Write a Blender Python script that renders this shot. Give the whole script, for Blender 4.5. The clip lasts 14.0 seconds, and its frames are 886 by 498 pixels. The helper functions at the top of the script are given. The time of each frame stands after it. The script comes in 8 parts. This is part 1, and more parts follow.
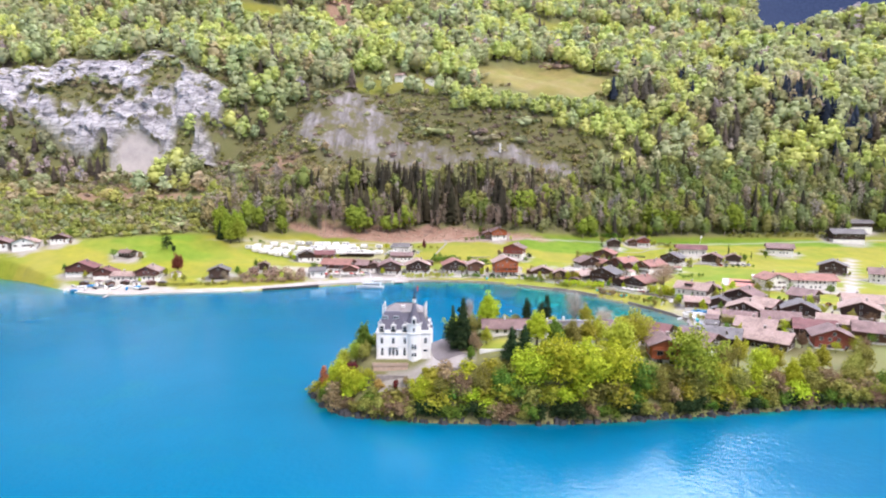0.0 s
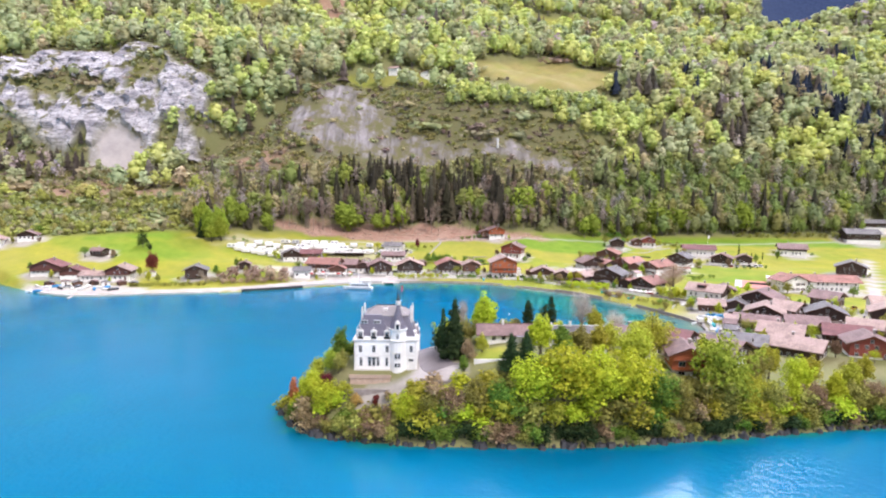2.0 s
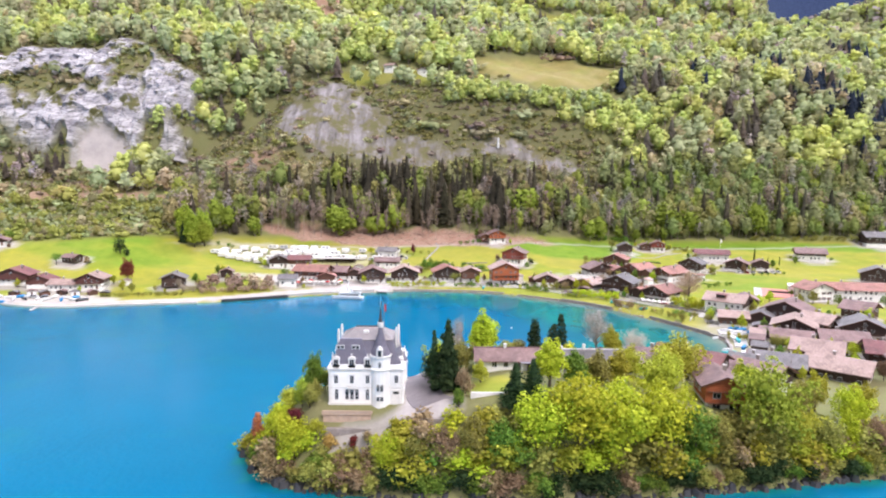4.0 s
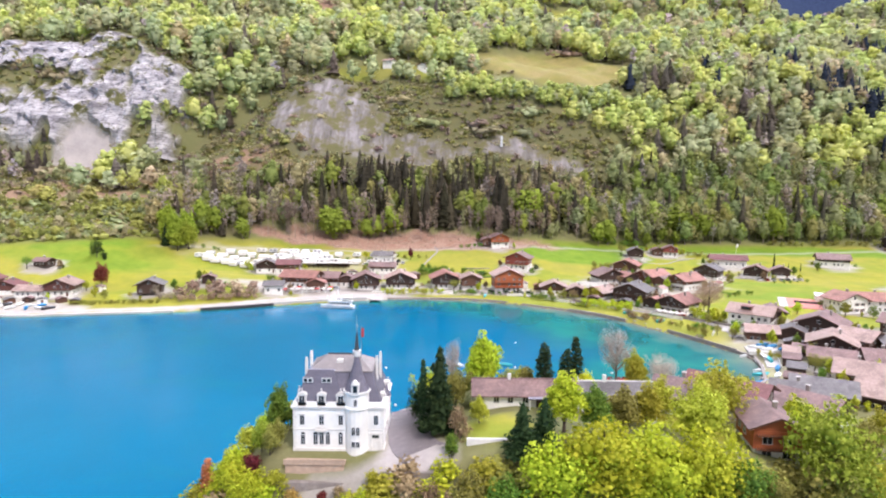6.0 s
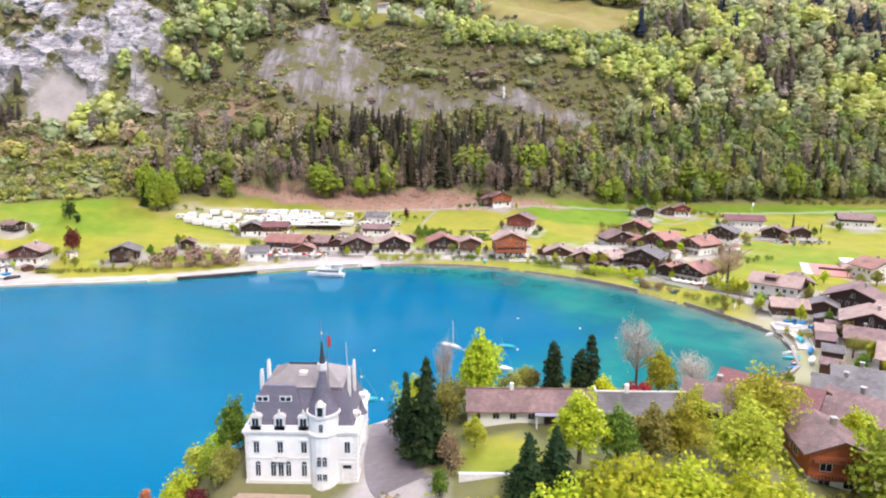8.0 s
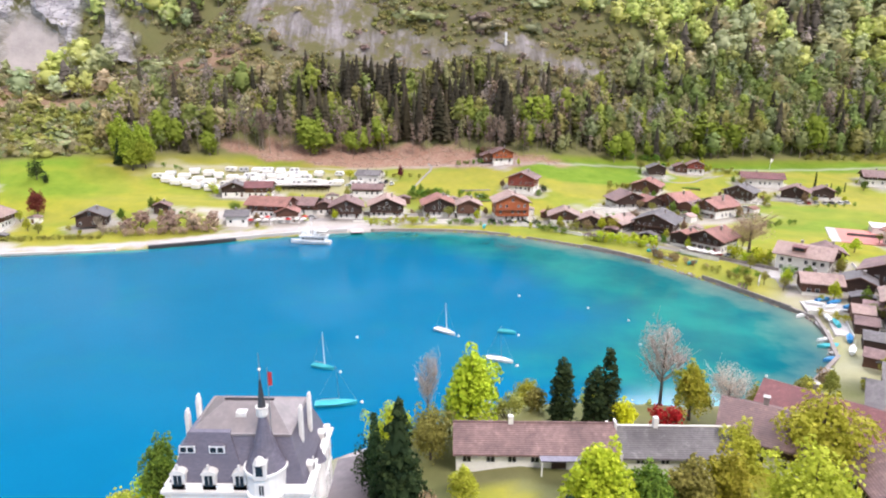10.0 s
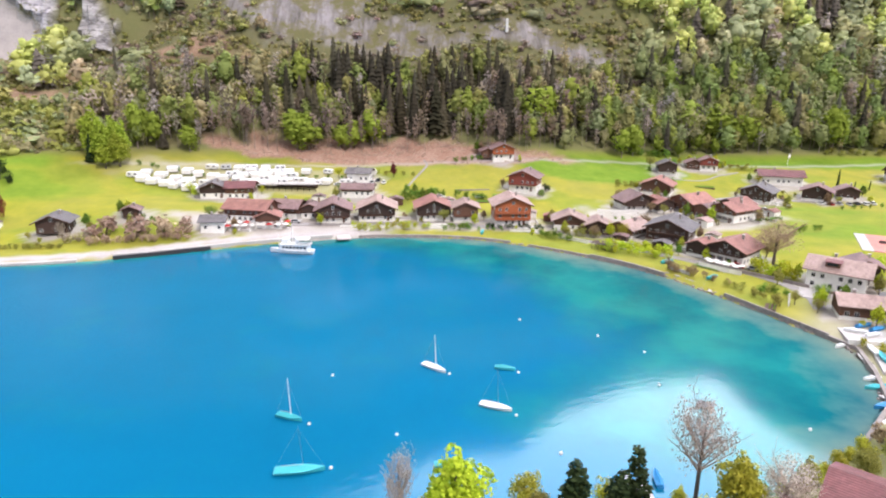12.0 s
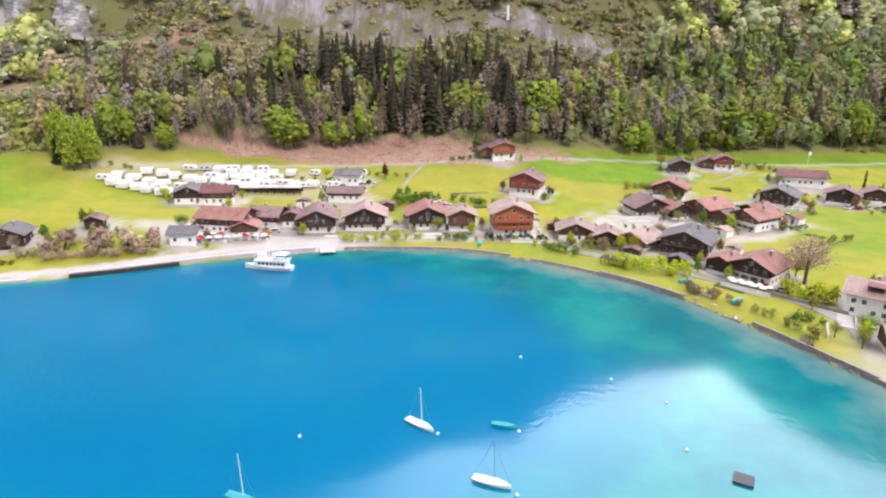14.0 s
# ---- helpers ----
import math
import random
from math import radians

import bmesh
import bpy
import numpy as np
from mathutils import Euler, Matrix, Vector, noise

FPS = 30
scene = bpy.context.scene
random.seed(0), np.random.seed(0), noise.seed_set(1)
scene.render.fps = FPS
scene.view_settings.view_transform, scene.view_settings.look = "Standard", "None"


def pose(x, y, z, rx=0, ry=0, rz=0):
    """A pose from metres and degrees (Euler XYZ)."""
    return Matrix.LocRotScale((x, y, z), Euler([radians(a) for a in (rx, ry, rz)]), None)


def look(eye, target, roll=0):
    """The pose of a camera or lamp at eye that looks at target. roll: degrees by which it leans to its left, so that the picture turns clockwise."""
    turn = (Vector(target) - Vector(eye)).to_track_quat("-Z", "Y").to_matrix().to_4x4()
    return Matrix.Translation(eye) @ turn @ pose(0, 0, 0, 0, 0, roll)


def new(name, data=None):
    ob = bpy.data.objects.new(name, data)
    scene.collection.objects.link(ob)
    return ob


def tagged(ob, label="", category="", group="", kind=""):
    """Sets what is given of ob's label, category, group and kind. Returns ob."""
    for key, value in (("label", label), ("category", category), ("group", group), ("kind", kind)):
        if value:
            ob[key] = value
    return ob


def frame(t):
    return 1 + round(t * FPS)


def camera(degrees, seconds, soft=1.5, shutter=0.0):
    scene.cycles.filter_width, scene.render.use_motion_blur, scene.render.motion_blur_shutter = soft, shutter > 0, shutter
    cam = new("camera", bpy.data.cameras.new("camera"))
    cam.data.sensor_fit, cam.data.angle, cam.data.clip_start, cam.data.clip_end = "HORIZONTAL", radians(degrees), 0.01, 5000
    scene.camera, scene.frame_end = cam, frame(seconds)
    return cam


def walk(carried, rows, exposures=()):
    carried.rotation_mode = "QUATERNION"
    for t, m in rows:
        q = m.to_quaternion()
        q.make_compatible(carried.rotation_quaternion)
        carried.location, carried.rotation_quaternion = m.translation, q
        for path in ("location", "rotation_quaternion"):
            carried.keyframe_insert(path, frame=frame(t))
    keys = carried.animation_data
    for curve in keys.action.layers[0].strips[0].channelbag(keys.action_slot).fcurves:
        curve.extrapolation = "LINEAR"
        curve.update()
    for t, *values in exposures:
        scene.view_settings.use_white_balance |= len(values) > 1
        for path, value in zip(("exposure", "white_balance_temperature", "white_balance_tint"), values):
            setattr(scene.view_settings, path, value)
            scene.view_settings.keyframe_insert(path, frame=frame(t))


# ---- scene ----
cam = camera(69.8, 14.0, soft=2.1)
PATH = [
    (0, (1.023, -0.089, 66.5), (1.017, 1.896, 66.259), 0.3),
    (0.5, (1.471, 6.422, 64.78), (1.47, 8.408, 64.542), 0.4),
    (1, (1.955, 12.157, 63.371), (1.956, 14.143, 63.134), 0.5),
    (1.5, (2.699, 18.535, 61.897), (2.7, 20.521, 61.662), 0.4),
    (2, (3.138, 24.53, 61.317), (3.14, 26.517, 61.084), 0.5),
    (2.5, (3.765, 30.716, 60.911), (3.766, 32.703, 60.682), 0.4),
    (3, (4.239, 36.842, 60.843), (4.24, 38.829, 60.615), 0.4),
    (5.5, (6.697, 68.146, 59.364), (6.692, 70.134, 59.143), 0.5),
    (6, (7.177, 73.986, 59.334), (7.169, 75.974, 59.113), 0.6),
    (6.5, (7.677, 80.05, 60.371), (7.669, 82.038, 60.151), 0.6),
    (7, (8.174, 85.668, 60.806), (8.164, 87.652, 60.555), 0.5),
    (7.5, (8.687, 91.565, 61.271), (8.675, 93.54, 60.958), 0.5),
    (8, (9.083, 97.197, 61.632), (9.072, 99.162, 61.261), 0.5),
    (8.5, (9.632, 103.122, 61.983), (9.619, 105.075, 61.554), 0.5),
    (9, (10.175, 108.594, 62.504), (10.163, 110.537, 62.03), 0.4),
    (11.5, (13.423, 137.692, 64.913), (13.405, 139.613, 64.357), 0.5),
    (12, (14.035, 143.214, 65.718), (14.016, 145.132, 65.152), 0.4),
    (12.5, (14.695, 149.306, 66.395), (14.675, 151.222, 65.82), 0.3),
    (13, (15.387, 155.251, 67.014), (15.365, 157.164, 66.429), 0.3),
    (13.5, (16.081, 161.422, 67.665), (16.056, 163.331, 67.069), 0.3),
    (14, (16.423, 167.024, 68.464), (16.4, 168.93, 67.858), 0.3),
]
walk(cam, [(t, look(eye, target, roll)) for t, eye, target, roll in PATH], exposures=((0.0, 0.38, 6300, 16.0), (3.0, 0.40, 6350, 16.0), (6.5, 0.37, 6430, 16.0), (9.0, 0.33, 6500, 15.5), (12.0, 0.28, 6500, 15.0), (14.0, 0.23, 6500, 15.0)))

# ---- sky and sun ----
SUN_TURN, SUN_HEIGHT = 146.0, 50.0      # compass bearing of the sun from +y, clockwise, and its height
sun_a, sun_e = radians(SUN_TURN), radians(SUN_HEIGHT)
sun_way = Vector((math.sin(sun_a) * math.cos(sun_e), math.cos(sun_a) * math.cos(sun_e), math.sin(sun_e)))
world = bpy.data.worlds.new("sky")
scene.world = world
world.use_nodes = True
wn, wl = world.node_tree.nodes, world.node_tree.links
wn.clear()
sky = wn.new("ShaderNodeTexSky")
sky.sky_type, sky.sun_disc = "NISHITA", False
sky.sun_elevation, sky.sun_rotation = radians(SUN_HEIGHT), radians(SUN_TURN)
sky.altitude, sky.air_density, sky.dust_density = 570.0, 1.0, 2.0
coord = wn.new("ShaderNodeTexCoord")
cloud = wn.new("ShaderNodeTexNoise")
cloud.inputs["Scale"].default_value, cloud.inputs["Detail"].default_value, cloud.inputs["Roughness"].default_value = 1.7, 6.0, 0.55
ramp = wn.new("ShaderNodeValToRGB")
ramp.color_ramp.elements[0].position, ramp.color_ramp.elements[1].position = 0.12, 0.46
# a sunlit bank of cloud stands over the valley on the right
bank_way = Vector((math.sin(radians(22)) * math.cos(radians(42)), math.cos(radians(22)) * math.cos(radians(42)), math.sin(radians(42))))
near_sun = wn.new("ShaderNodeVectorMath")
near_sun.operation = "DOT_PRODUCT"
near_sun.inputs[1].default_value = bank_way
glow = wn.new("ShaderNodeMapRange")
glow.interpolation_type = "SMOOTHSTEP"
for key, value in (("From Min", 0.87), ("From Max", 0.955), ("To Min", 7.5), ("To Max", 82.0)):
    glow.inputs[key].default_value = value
mix = wn.new("ShaderNodeMix")
mix.data_type = "RGBA"
back = wn.new("ShaderNodeBackground")
back.inputs["Strength"].default_value = 0.108
out = wn.new("ShaderNodeOutputWorld")
wl.new(coord.outputs["Generated"], cloud.inputs["Vector"])
wl.new(coord.outputs["Generated"], near_sun.inputs[0])
wl.new(near_sun.outputs["Value"], glow.inputs["Value"])
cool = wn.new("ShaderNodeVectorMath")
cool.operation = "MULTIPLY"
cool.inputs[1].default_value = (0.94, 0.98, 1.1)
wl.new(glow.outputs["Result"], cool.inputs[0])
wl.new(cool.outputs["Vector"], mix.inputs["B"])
wl.new(cloud.outputs["Fac"], ramp.inputs["Fac"])
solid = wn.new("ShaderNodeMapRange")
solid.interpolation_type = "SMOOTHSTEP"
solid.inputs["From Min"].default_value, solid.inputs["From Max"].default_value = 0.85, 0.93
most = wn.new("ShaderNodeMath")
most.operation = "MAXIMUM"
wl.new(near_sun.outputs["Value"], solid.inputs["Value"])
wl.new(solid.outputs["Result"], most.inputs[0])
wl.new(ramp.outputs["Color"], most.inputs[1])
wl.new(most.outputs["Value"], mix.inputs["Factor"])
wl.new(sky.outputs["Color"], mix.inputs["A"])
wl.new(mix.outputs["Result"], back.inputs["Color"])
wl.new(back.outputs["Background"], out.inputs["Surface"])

sun = new("sun", bpy.data.lights.new("sun", "SUN"))
sun.data.energy, sun.data.angle, sun.data.color = 2.7, radians(18.0), (1.0, 0.92, 0.85)
sun.matrix_world = look(sun_way * 500, (0, 0, 0))


# ---- materials ----
def nodes_of(name):
    m = bpy.data.materials.new(name)
    m.use_nodes = True
    n, l = m.node_tree.nodes, m.node_tree.links
    return m, n, l, n["Principled BSDF"]


def noise_node(n, l, where, scale, detail=4.0, rough=0.6):
    k = n.new("ShaderNodeTexNoise")
    k.inputs["Scale"].default_value, k.inputs["Detail"].default_value, k.inputs["Roughness"].default_value = scale, detail, rough
    l.new(where, k.inputs["Vector"])
    return k


def mixed(n, l, fac, a, b, how="MIX"):
    k = n.new("ShaderNodeMix")
    k.data_type, k.blend_type = "RGBA", how
    for socket, value in (("Factor", fac), ("A", a), ("B", b)):
        if isinstance(value, bpy.types.NodeSocket):
            l.new(value, k.inputs[socket])
        elif socket == "Factor":
            k.inputs[socket].default_value = value
        else:
            k.inputs[socket].default_value = (*value, 1)
    return k.outputs["Result"]


def contrast(n, l, value, low, high):
    k = n.new("ShaderNodeMapRange")
    k.inputs["From Min"].default_value, k.inputs["From Max"].default_value = low, high
    l.new(value, k.inputs["Value"])
    return k.outputs["Result"]


def bumped(n, l, bsdf, height, strength, distance):
    k = n.new("ShaderNodeBump")
    k.inputs["Strength"].default_value, k.inputs["Distance"].default_value = strength, distance
    l.new(height, k.inputs["Height"])
    l.new(k.outputs["Normal"], bsdf.inputs["Normal"])


def surface(name, light, dark, fine=3.0, broad=0.25, rough=0.8, bump=0.3, metal=0.0, vary=0.0, stretch=(1, 1, 1)):
    """A weathered surface: two tones mixed by grain and by broad stains, with a little relief."""
    m, n, l, b = nodes_of(name)
    at = n.new("ShaderNodeNewGeometry").outputs["Position"]
    if stretch != (1, 1, 1):
        s = n.new("ShaderNodeVectorMath")
        s.operation = "MULTIPLY"
        s.inputs[1].default_value = stretch
        l.new(at, s.inputs[0])
        at = s.outputs["Vector"]
    grain = noise_node(n, l, at, fine, 5.0)
    stain = noise_node(n, l, at, broad, 3.0)
    c = mixed(n, l, contrast(n, l, grain.outputs["Fac"], 0.3, 0.7), light, dark)
    c = mixed(n, l, contrast(n, l, stain.outputs["Fac"], 0.35, 0.75), c, tuple(0.5 * (u + v) * 0.8 for u, v in zip(light, dark)))
    if vary:
        info = n.new("ShaderNodeObjectInfo")
        hsv = n.new("ShaderNodeHueSaturation")
        l.new(contrast_to(n, l, info.outputs["Random"], 1 - vary, 1 + vary), hsv.inputs["Value"])
        l.new(c, hsv.inputs["Color"])
        c = hsv.outputs["Color"]
    l.new(c, b.inputs["Base Color"])
    b.inputs["Roughness"].default_value, b.inputs["Metallic"].default_value = rough, metal
    if bump:
        bumped(n, l, b, grain.outputs["Fac"], bump, 0.05)
    return m


def contrast_to(n, l, value, low, high):
    k = n.new("ShaderNodeMapRange")
    k.inputs["To Min"].default_value, k.inputs["To Max"].default_value = low, high
    l.new(value, k.inputs["Value"])
    return k.outputs["Result"]


def tiled_roof(name, light, dark, vary=0.12):
    """Courses of tiles: narrow waves across the slope over a weathered colour."""
    m, n, l, b = nodes_of(name)
    at = n.new("ShaderNodeNewGeometry").outputs["Position"]
    grain = noise_node(n, l, at, 1.6, 6.0, 0.7)
    stain = noise_node(n, l, at, 0.22, 3.0)
    course = n.new("ShaderNodeTexWave")
    course.bands_direction = "Z"
    course.inputs["Scale"].default_value, course.inputs["Distortion"].default_value, course.inputs["Detail"].default_value = 2.2, 1.2, 2.0
    l.new(at, course.inputs["Vector"])
    c = mixed(n, l, contrast(n, l, grain.outputs["Fac"], 0.3, 0.72), light, dark)
    c = mixed(n, l, contrast(n, l, stain.outputs["Fac"], 0.45, 0.8), c, tuple(0.6 * v for v in dark))
    worn = noise_node(n, l, at, 0.9, 4.0, 0.8)
    c = mixed(n, l, contrast(n, l, worn.outputs["Fac"], 0.55, 0.85), c, tuple(min(0.8, 1.5 * v + 0.03) for v in light))
    c = mixed(n, l, 0.25, c, course.outputs["Color"], "MULTIPLY")
    info = n.new("ShaderNodeObjectInfo")
    hsv = n.new("ShaderNodeHueSaturation")
    l.new(contrast_to(n, l, info.outputs["Random"], 1 - vary, 1 + vary), hsv.inputs["Value"])
    l.new(c, hsv.inputs["Color"])
    l.new(hsv.outputs["Color"], b.inputs["Base Color"])
    b.inputs["Roughness"].default_value = 0.75
    bumped(n, l, b, course.outputs["Fac"], 0.5, 0.06)
    return m


def leafy(name, colour, bright, hue=0.02, gloss=0.6):
    """Foliage: every tuft has its own tone; whole trees differ too."""
    m, n, l, b = nodes_of(name)
    geo = n.new("ShaderNodeNewGeometry")
    c = mixed(n, l, geo.outputs["Random Per Island"], colour, bright)
    info = n.new("ShaderNodeObjectInfo")
    hsv = n.new("ShaderNodeHueSaturation")
    l.new(contrast_to(n, l, info.outputs["Random"], 0.5 - hue, 0.5 + hue), hsv.inputs["Hue"])
    l.new(contrast_to(n, l, info.outputs["Random"], 0.8, 1.2), hsv.inputs["Value"])
    l.new(c, hsv.inputs["Color"])
    c = hsv.outputs["Color"]
    l.new(c, b.inputs["Base Color"])
    b.inputs["Roughness"].default_value = gloss
    b.inputs["Specular IOR Level"].default_value = 0.05
    through_light, blend = n.new("ShaderNodeBsdfTranslucent"), n.new("ShaderNodeMixShader")
    l.new(c, through_light.inputs["Color"])
    blend.inputs["Fac"].default_value = 0.3
    l.new(b.outputs["BSDF"], blend.inputs[1])
    l.new(through_light.outputs["BSDF"], blend.inputs[2])
    l.new(blend.outputs["Shader"], n["Material Output"].inputs["Surface"])
    return m


def glassy(name, colour, rough=0.08):
    m, n, l, b = nodes_of(name)
    b.inputs["Base Color"].default_value = (*colour, 1)
    b.inputs["Roughness"].default_value = rough
    return m


PLASTER = surface("white_plaster", (0.86, 0.85, 0.82), (0.76, 0.75, 0.72), 2.0, 0.3, 0.85, 0.1)
CASTLE_WALL = surface("castle_limewash", (0.9, 0.89, 0.87), (0.82, 0.81, 0.79), 1.5, 0.25, 0.85, 0.12)
CASTLE_STONE = surface("pale_dressed_stone", (0.82, 0.8, 0.77), (0.66, 0.64, 0.62), 2.5, 0.5, 0.8, 0.2)
SLATE = surface("grey_slate", (0.19, 0.175, 0.225), (0.10, 0.095, 0.13), 2.2, 0.35, 0.5, 0.35, stretch=(1, 1, 3))
SLATE_PALE = surface("pale_metal_sheet_roof", (0.27, 0.235, 0.235), (0.18, 0.16, 0.165), 1.4, 0.3, 0.55, 0.15)
DARK_WOOD = surface("dark_weathered_wood", (0.075, 0.042, 0.032), (0.03, 0.018, 0.016), 2.0, 0.3, 0.85, 0.4, vary=0.25, stretch=(1, 1, 4))
BROWN_WOOD = surface("brown_wood", (0.16, 0.075, 0.045), (0.085, 0.04, 0.028), 2.0, 0.3, 0.8, 0.4, vary=0.2, stretch=(1, 1, 4))
ORANGE_WOOD = surface("orange_varnished_wood", (0.50, 0.14, 0.05), (0.32, 0.085, 0.035), 2.0, 0.3, 0.7, 0.3, stretch=(1, 1, 4))
MAROON_WOOD = surface("maroon_stained_wood", (0.15, 0.055, 0.045), (0.09, 0.035, 0.03), 2.0, 0.3, 0.75, 0.3, stretch=(1, 1, 4))
RED_WOOD = surface("red_stained_wood", (0.30, 0.07, 0.05), (0.2, 0.045, 0.035), 2.0, 0.3, 0.75, 0.3, stretch=(1, 1, 4))
ROOF_BROWN = tiled_roof("brown_roof_tiles", (0.30, 0.185, 0.175), (0.15, 0.092, 0.09))
ROOF_RED = tiled_roof("red_roof_tiles", (0.42, 0.195, 0.155), (0.24, 0.105, 0.088))
ROOF_TAN = tiled_roof("tan_roof_tiles", (0.46, 0.32, 0.28), (0.27, 0.185, 0.165))
ROOF_GREY = tiled_roof("grey_roof_tiles", (0.2, 0.185, 0.19), (0.115, 0.105, 0.11))
ROOF_MAROON = tiled_roof("maroon_roof_tiles", (0.24, 0.085, 0.085), (0.13, 0.05, 0.055))
STONE = surface("rough_stone", (0.36, 0.32, 0.30), (0.2, 0.17, 0.16), 0.9, 0.2, 0.9, 0.8)
TERRACE = surface("ochre_terrace_render", (0.55, 0.40, 0.30), (0.42, 0.30, 0.23), 1.2, 0.3, 0.85, 0.2)
CONCRETE = surface("pale_concrete", (0.55, 0.52, 0.50), (0.42, 0.40, 0.385), 1.5, 0.2, 0.85, 0.2)
# quay stone; on the peninsula's boulders its near-black stands for shade
DARK_WALL = surface("wet_quay_and_shade_stone", (0.05, 0.05, 0.055), (0.025, 0.025, 0.03), 1.5, 0.4, 0.6, 0.4)
GLASS = glassy("dark_window_glass", (0.02, 0.024, 0.03))
WHITE_PAINT = surface("white_paint", (0.85, 0.85, 0.85), (0.78, 0.78, 0.78), 3.0, 0.5, 0.45, 0.0)
GEL_WHITE = surface("white_hull_paint", (0.85, 0.87, 0.88), (0.78, 0.8, 0.82), 3.0, 0.5, 0.25, 0.0)
TEAL_COVER = surface("turquoise_boat_cover", (0.05, 0.50, 0.55), (0.03, 0.38, 0.45), 3.0, 0.6, 0.5, 0.1)
BLUE_COVER = surface("blue_boat_cover", (0.03, 0.28, 0.60), (0.02, 0.2, 0.45), 3.0, 0.6, 0.5, 0.1)
RED_CLOTH = surface("red_cloth", (0.6, 0.04, 0.04), (0.45, 0.03, 0.03), 3.0, 0.5, 0.8, 0.1)
METAL = surface("grey_metal", (0.45, 0.46, 0.48), (0.34, 0.35, 0.37), 4.0, 0.5, 0.4, 0.0, metal=0.8)
DARK_METAL = surface("dark_metal", (0.06, 0.06, 0.07), (0.04, 0.04, 0.045), 4.0, 0.5, 0.5, 0.0)
CANVAS = surface("off_white_canvas", (0.8, 0.78, 0.74), (0.7, 0.68, 0.64), 2.0, 0.5, 0.85, 0.1)
CAR_DARK = surface("dark_car_paint", (0.05, 0.055, 0.065), (0.04, 0.04, 0.05), 4.0, 1.0, 0.25, 0.0)
CAR_SILVER = surface("silver_car_paint", (0.55, 0.56, 0.58), (0.48, 0.49, 0.5), 4.0, 1.0, 0.25, 0.0)
CAR_RED = surface("red_car_paint", (0.45, 0.03, 0.03), (0.35, 0.025, 0.025), 4.0, 1.0, 0.25, 0.0)
CLAY_COURT = surface("pink_clay_court", (0.62, 0.26, 0.22), (0.5, 0.2, 0.17), 1.0, 0.2, 0.9, 0.1)
BARK = surface("bark", (0.13, 0.10, 0.08), (0.06, 0.045, 0.038), 3.0, 0.5, 0.9, 0.6)
LEAF_LIME = leafy("lime_leaves", (0.29, 0.37, 0.022), (0.60, 0.65, 0.055))
LEAF_YELLOW = leafy("yellow_green_leaves", (0.29, 0.31, 0.028), (0.55, 0.54, 0.075))
LEAF_GREEN = leafy("green_leaves", (0.075, 0.150, 0.027), (0.225, 0.345, 0.053))
LEAF_OLIVE = leafy("olive_budding_leaves", (0.19, 0.19, 0.045), (0.41, 0.40, 0.10))
LEAF_BROWN = leafy("brown_budding_twigs", (0.19, 0.13, 0.08), (0.40, 0.29, 0.17))
LEAF_GREY = leafy("grey_budding_twigs", (0.242, 0.198, 0.165), (0.462, 0.385, 0.319))
LEAF_DARK = leafy("dark_needles", (0.016, 0.034, 0.016), (0.058, 0.091, 0.033))
LEAF_MAUVE = leafy("mauve_brown_twigs", (0.36, 0.255, 0.185), (0.55, 0.42, 0.32))
LEAF_PALE = leafy("pale_bare_twigs", (0.42, 0.35, 0.31), (0.64, 0.56, 0.50))
LEAF_TAN = leafy("orange_brown_buds", (0.36, 0.21, 0.07), (0.60, 0.40, 0.15))
LEAF_SPRING = leafy("spring_green_leaves", (0.21, 0.30, 0.03), (0.44, 0.54, 0.08))
LEAF_RUST = leafy("rust_needles", (0.34, 0.10, 0.05), (0.58, 0.22, 0.10))
LEAF_COPPER = leafy("copper_red_leaves", (0.10, 0.02, 0.025), (0.24, 0.05, 0.05))
LEAF_CRIMSON = leafy("crimson_leaves", (0.22, 0.01, 0.03), (0.45, 0.03, 0.06))
LEAF_GOLD = leafy("golden_yellow_leaves", (0.38, 0.36, 0.01), (0.68, 0.62, 0.04))


def woodland():
    """Massed foliage: every spray of leaves has its own tone and lets some light through."""
    m, n, l, b = nodes_of("woodland_leaves")
    geo = n.new("ShaderNodeNewGeometry")
    spray = noise_node(n, l, geo.outputs["Position"], 0.75, 4.0, 0.65)
    a = n.new("ShaderNodeAttribute")
    a.attribute_name = "tint"
    c = mixed(n, l, geo.outputs["Random Per Island"], (0.86, 0.85, 0.84), (1.14, 1.13, 1.1))
    c = mixed(n, l, 1.0, c, a.outputs["Color"], "MULTIPLY")
    c = mixed(n, l, contrast(n, l, spray.outputs["Fac"], 0.36, 0.62), mixed(n, l, 1.0, c, (0.86, 0.86, 0.9), "MULTIPLY"), c)
    l.new(c, b.inputs["Base Color"])
    b.inputs["Roughness"].default_value = 0.8
    b.inputs["Specular IOR Level"].default_value = 0.03
    through_light, blend = n.new("ShaderNodeBsdfTranslucent"), n.new("ShaderNodeMixShader")
    l.new(c, through_light.inputs["Color"])
    blend.inputs["Fac"].default_value = 0.3
    l.new(b.outputs["BSDF"], blend.inputs[1])
    l.new(through_light.outputs["BSDF"], blend.inputs[2])
    l.new(blend.outputs["Shader"], n["Material Output"].inputs["Surface"])
    return m


WOODLAND = woodland()


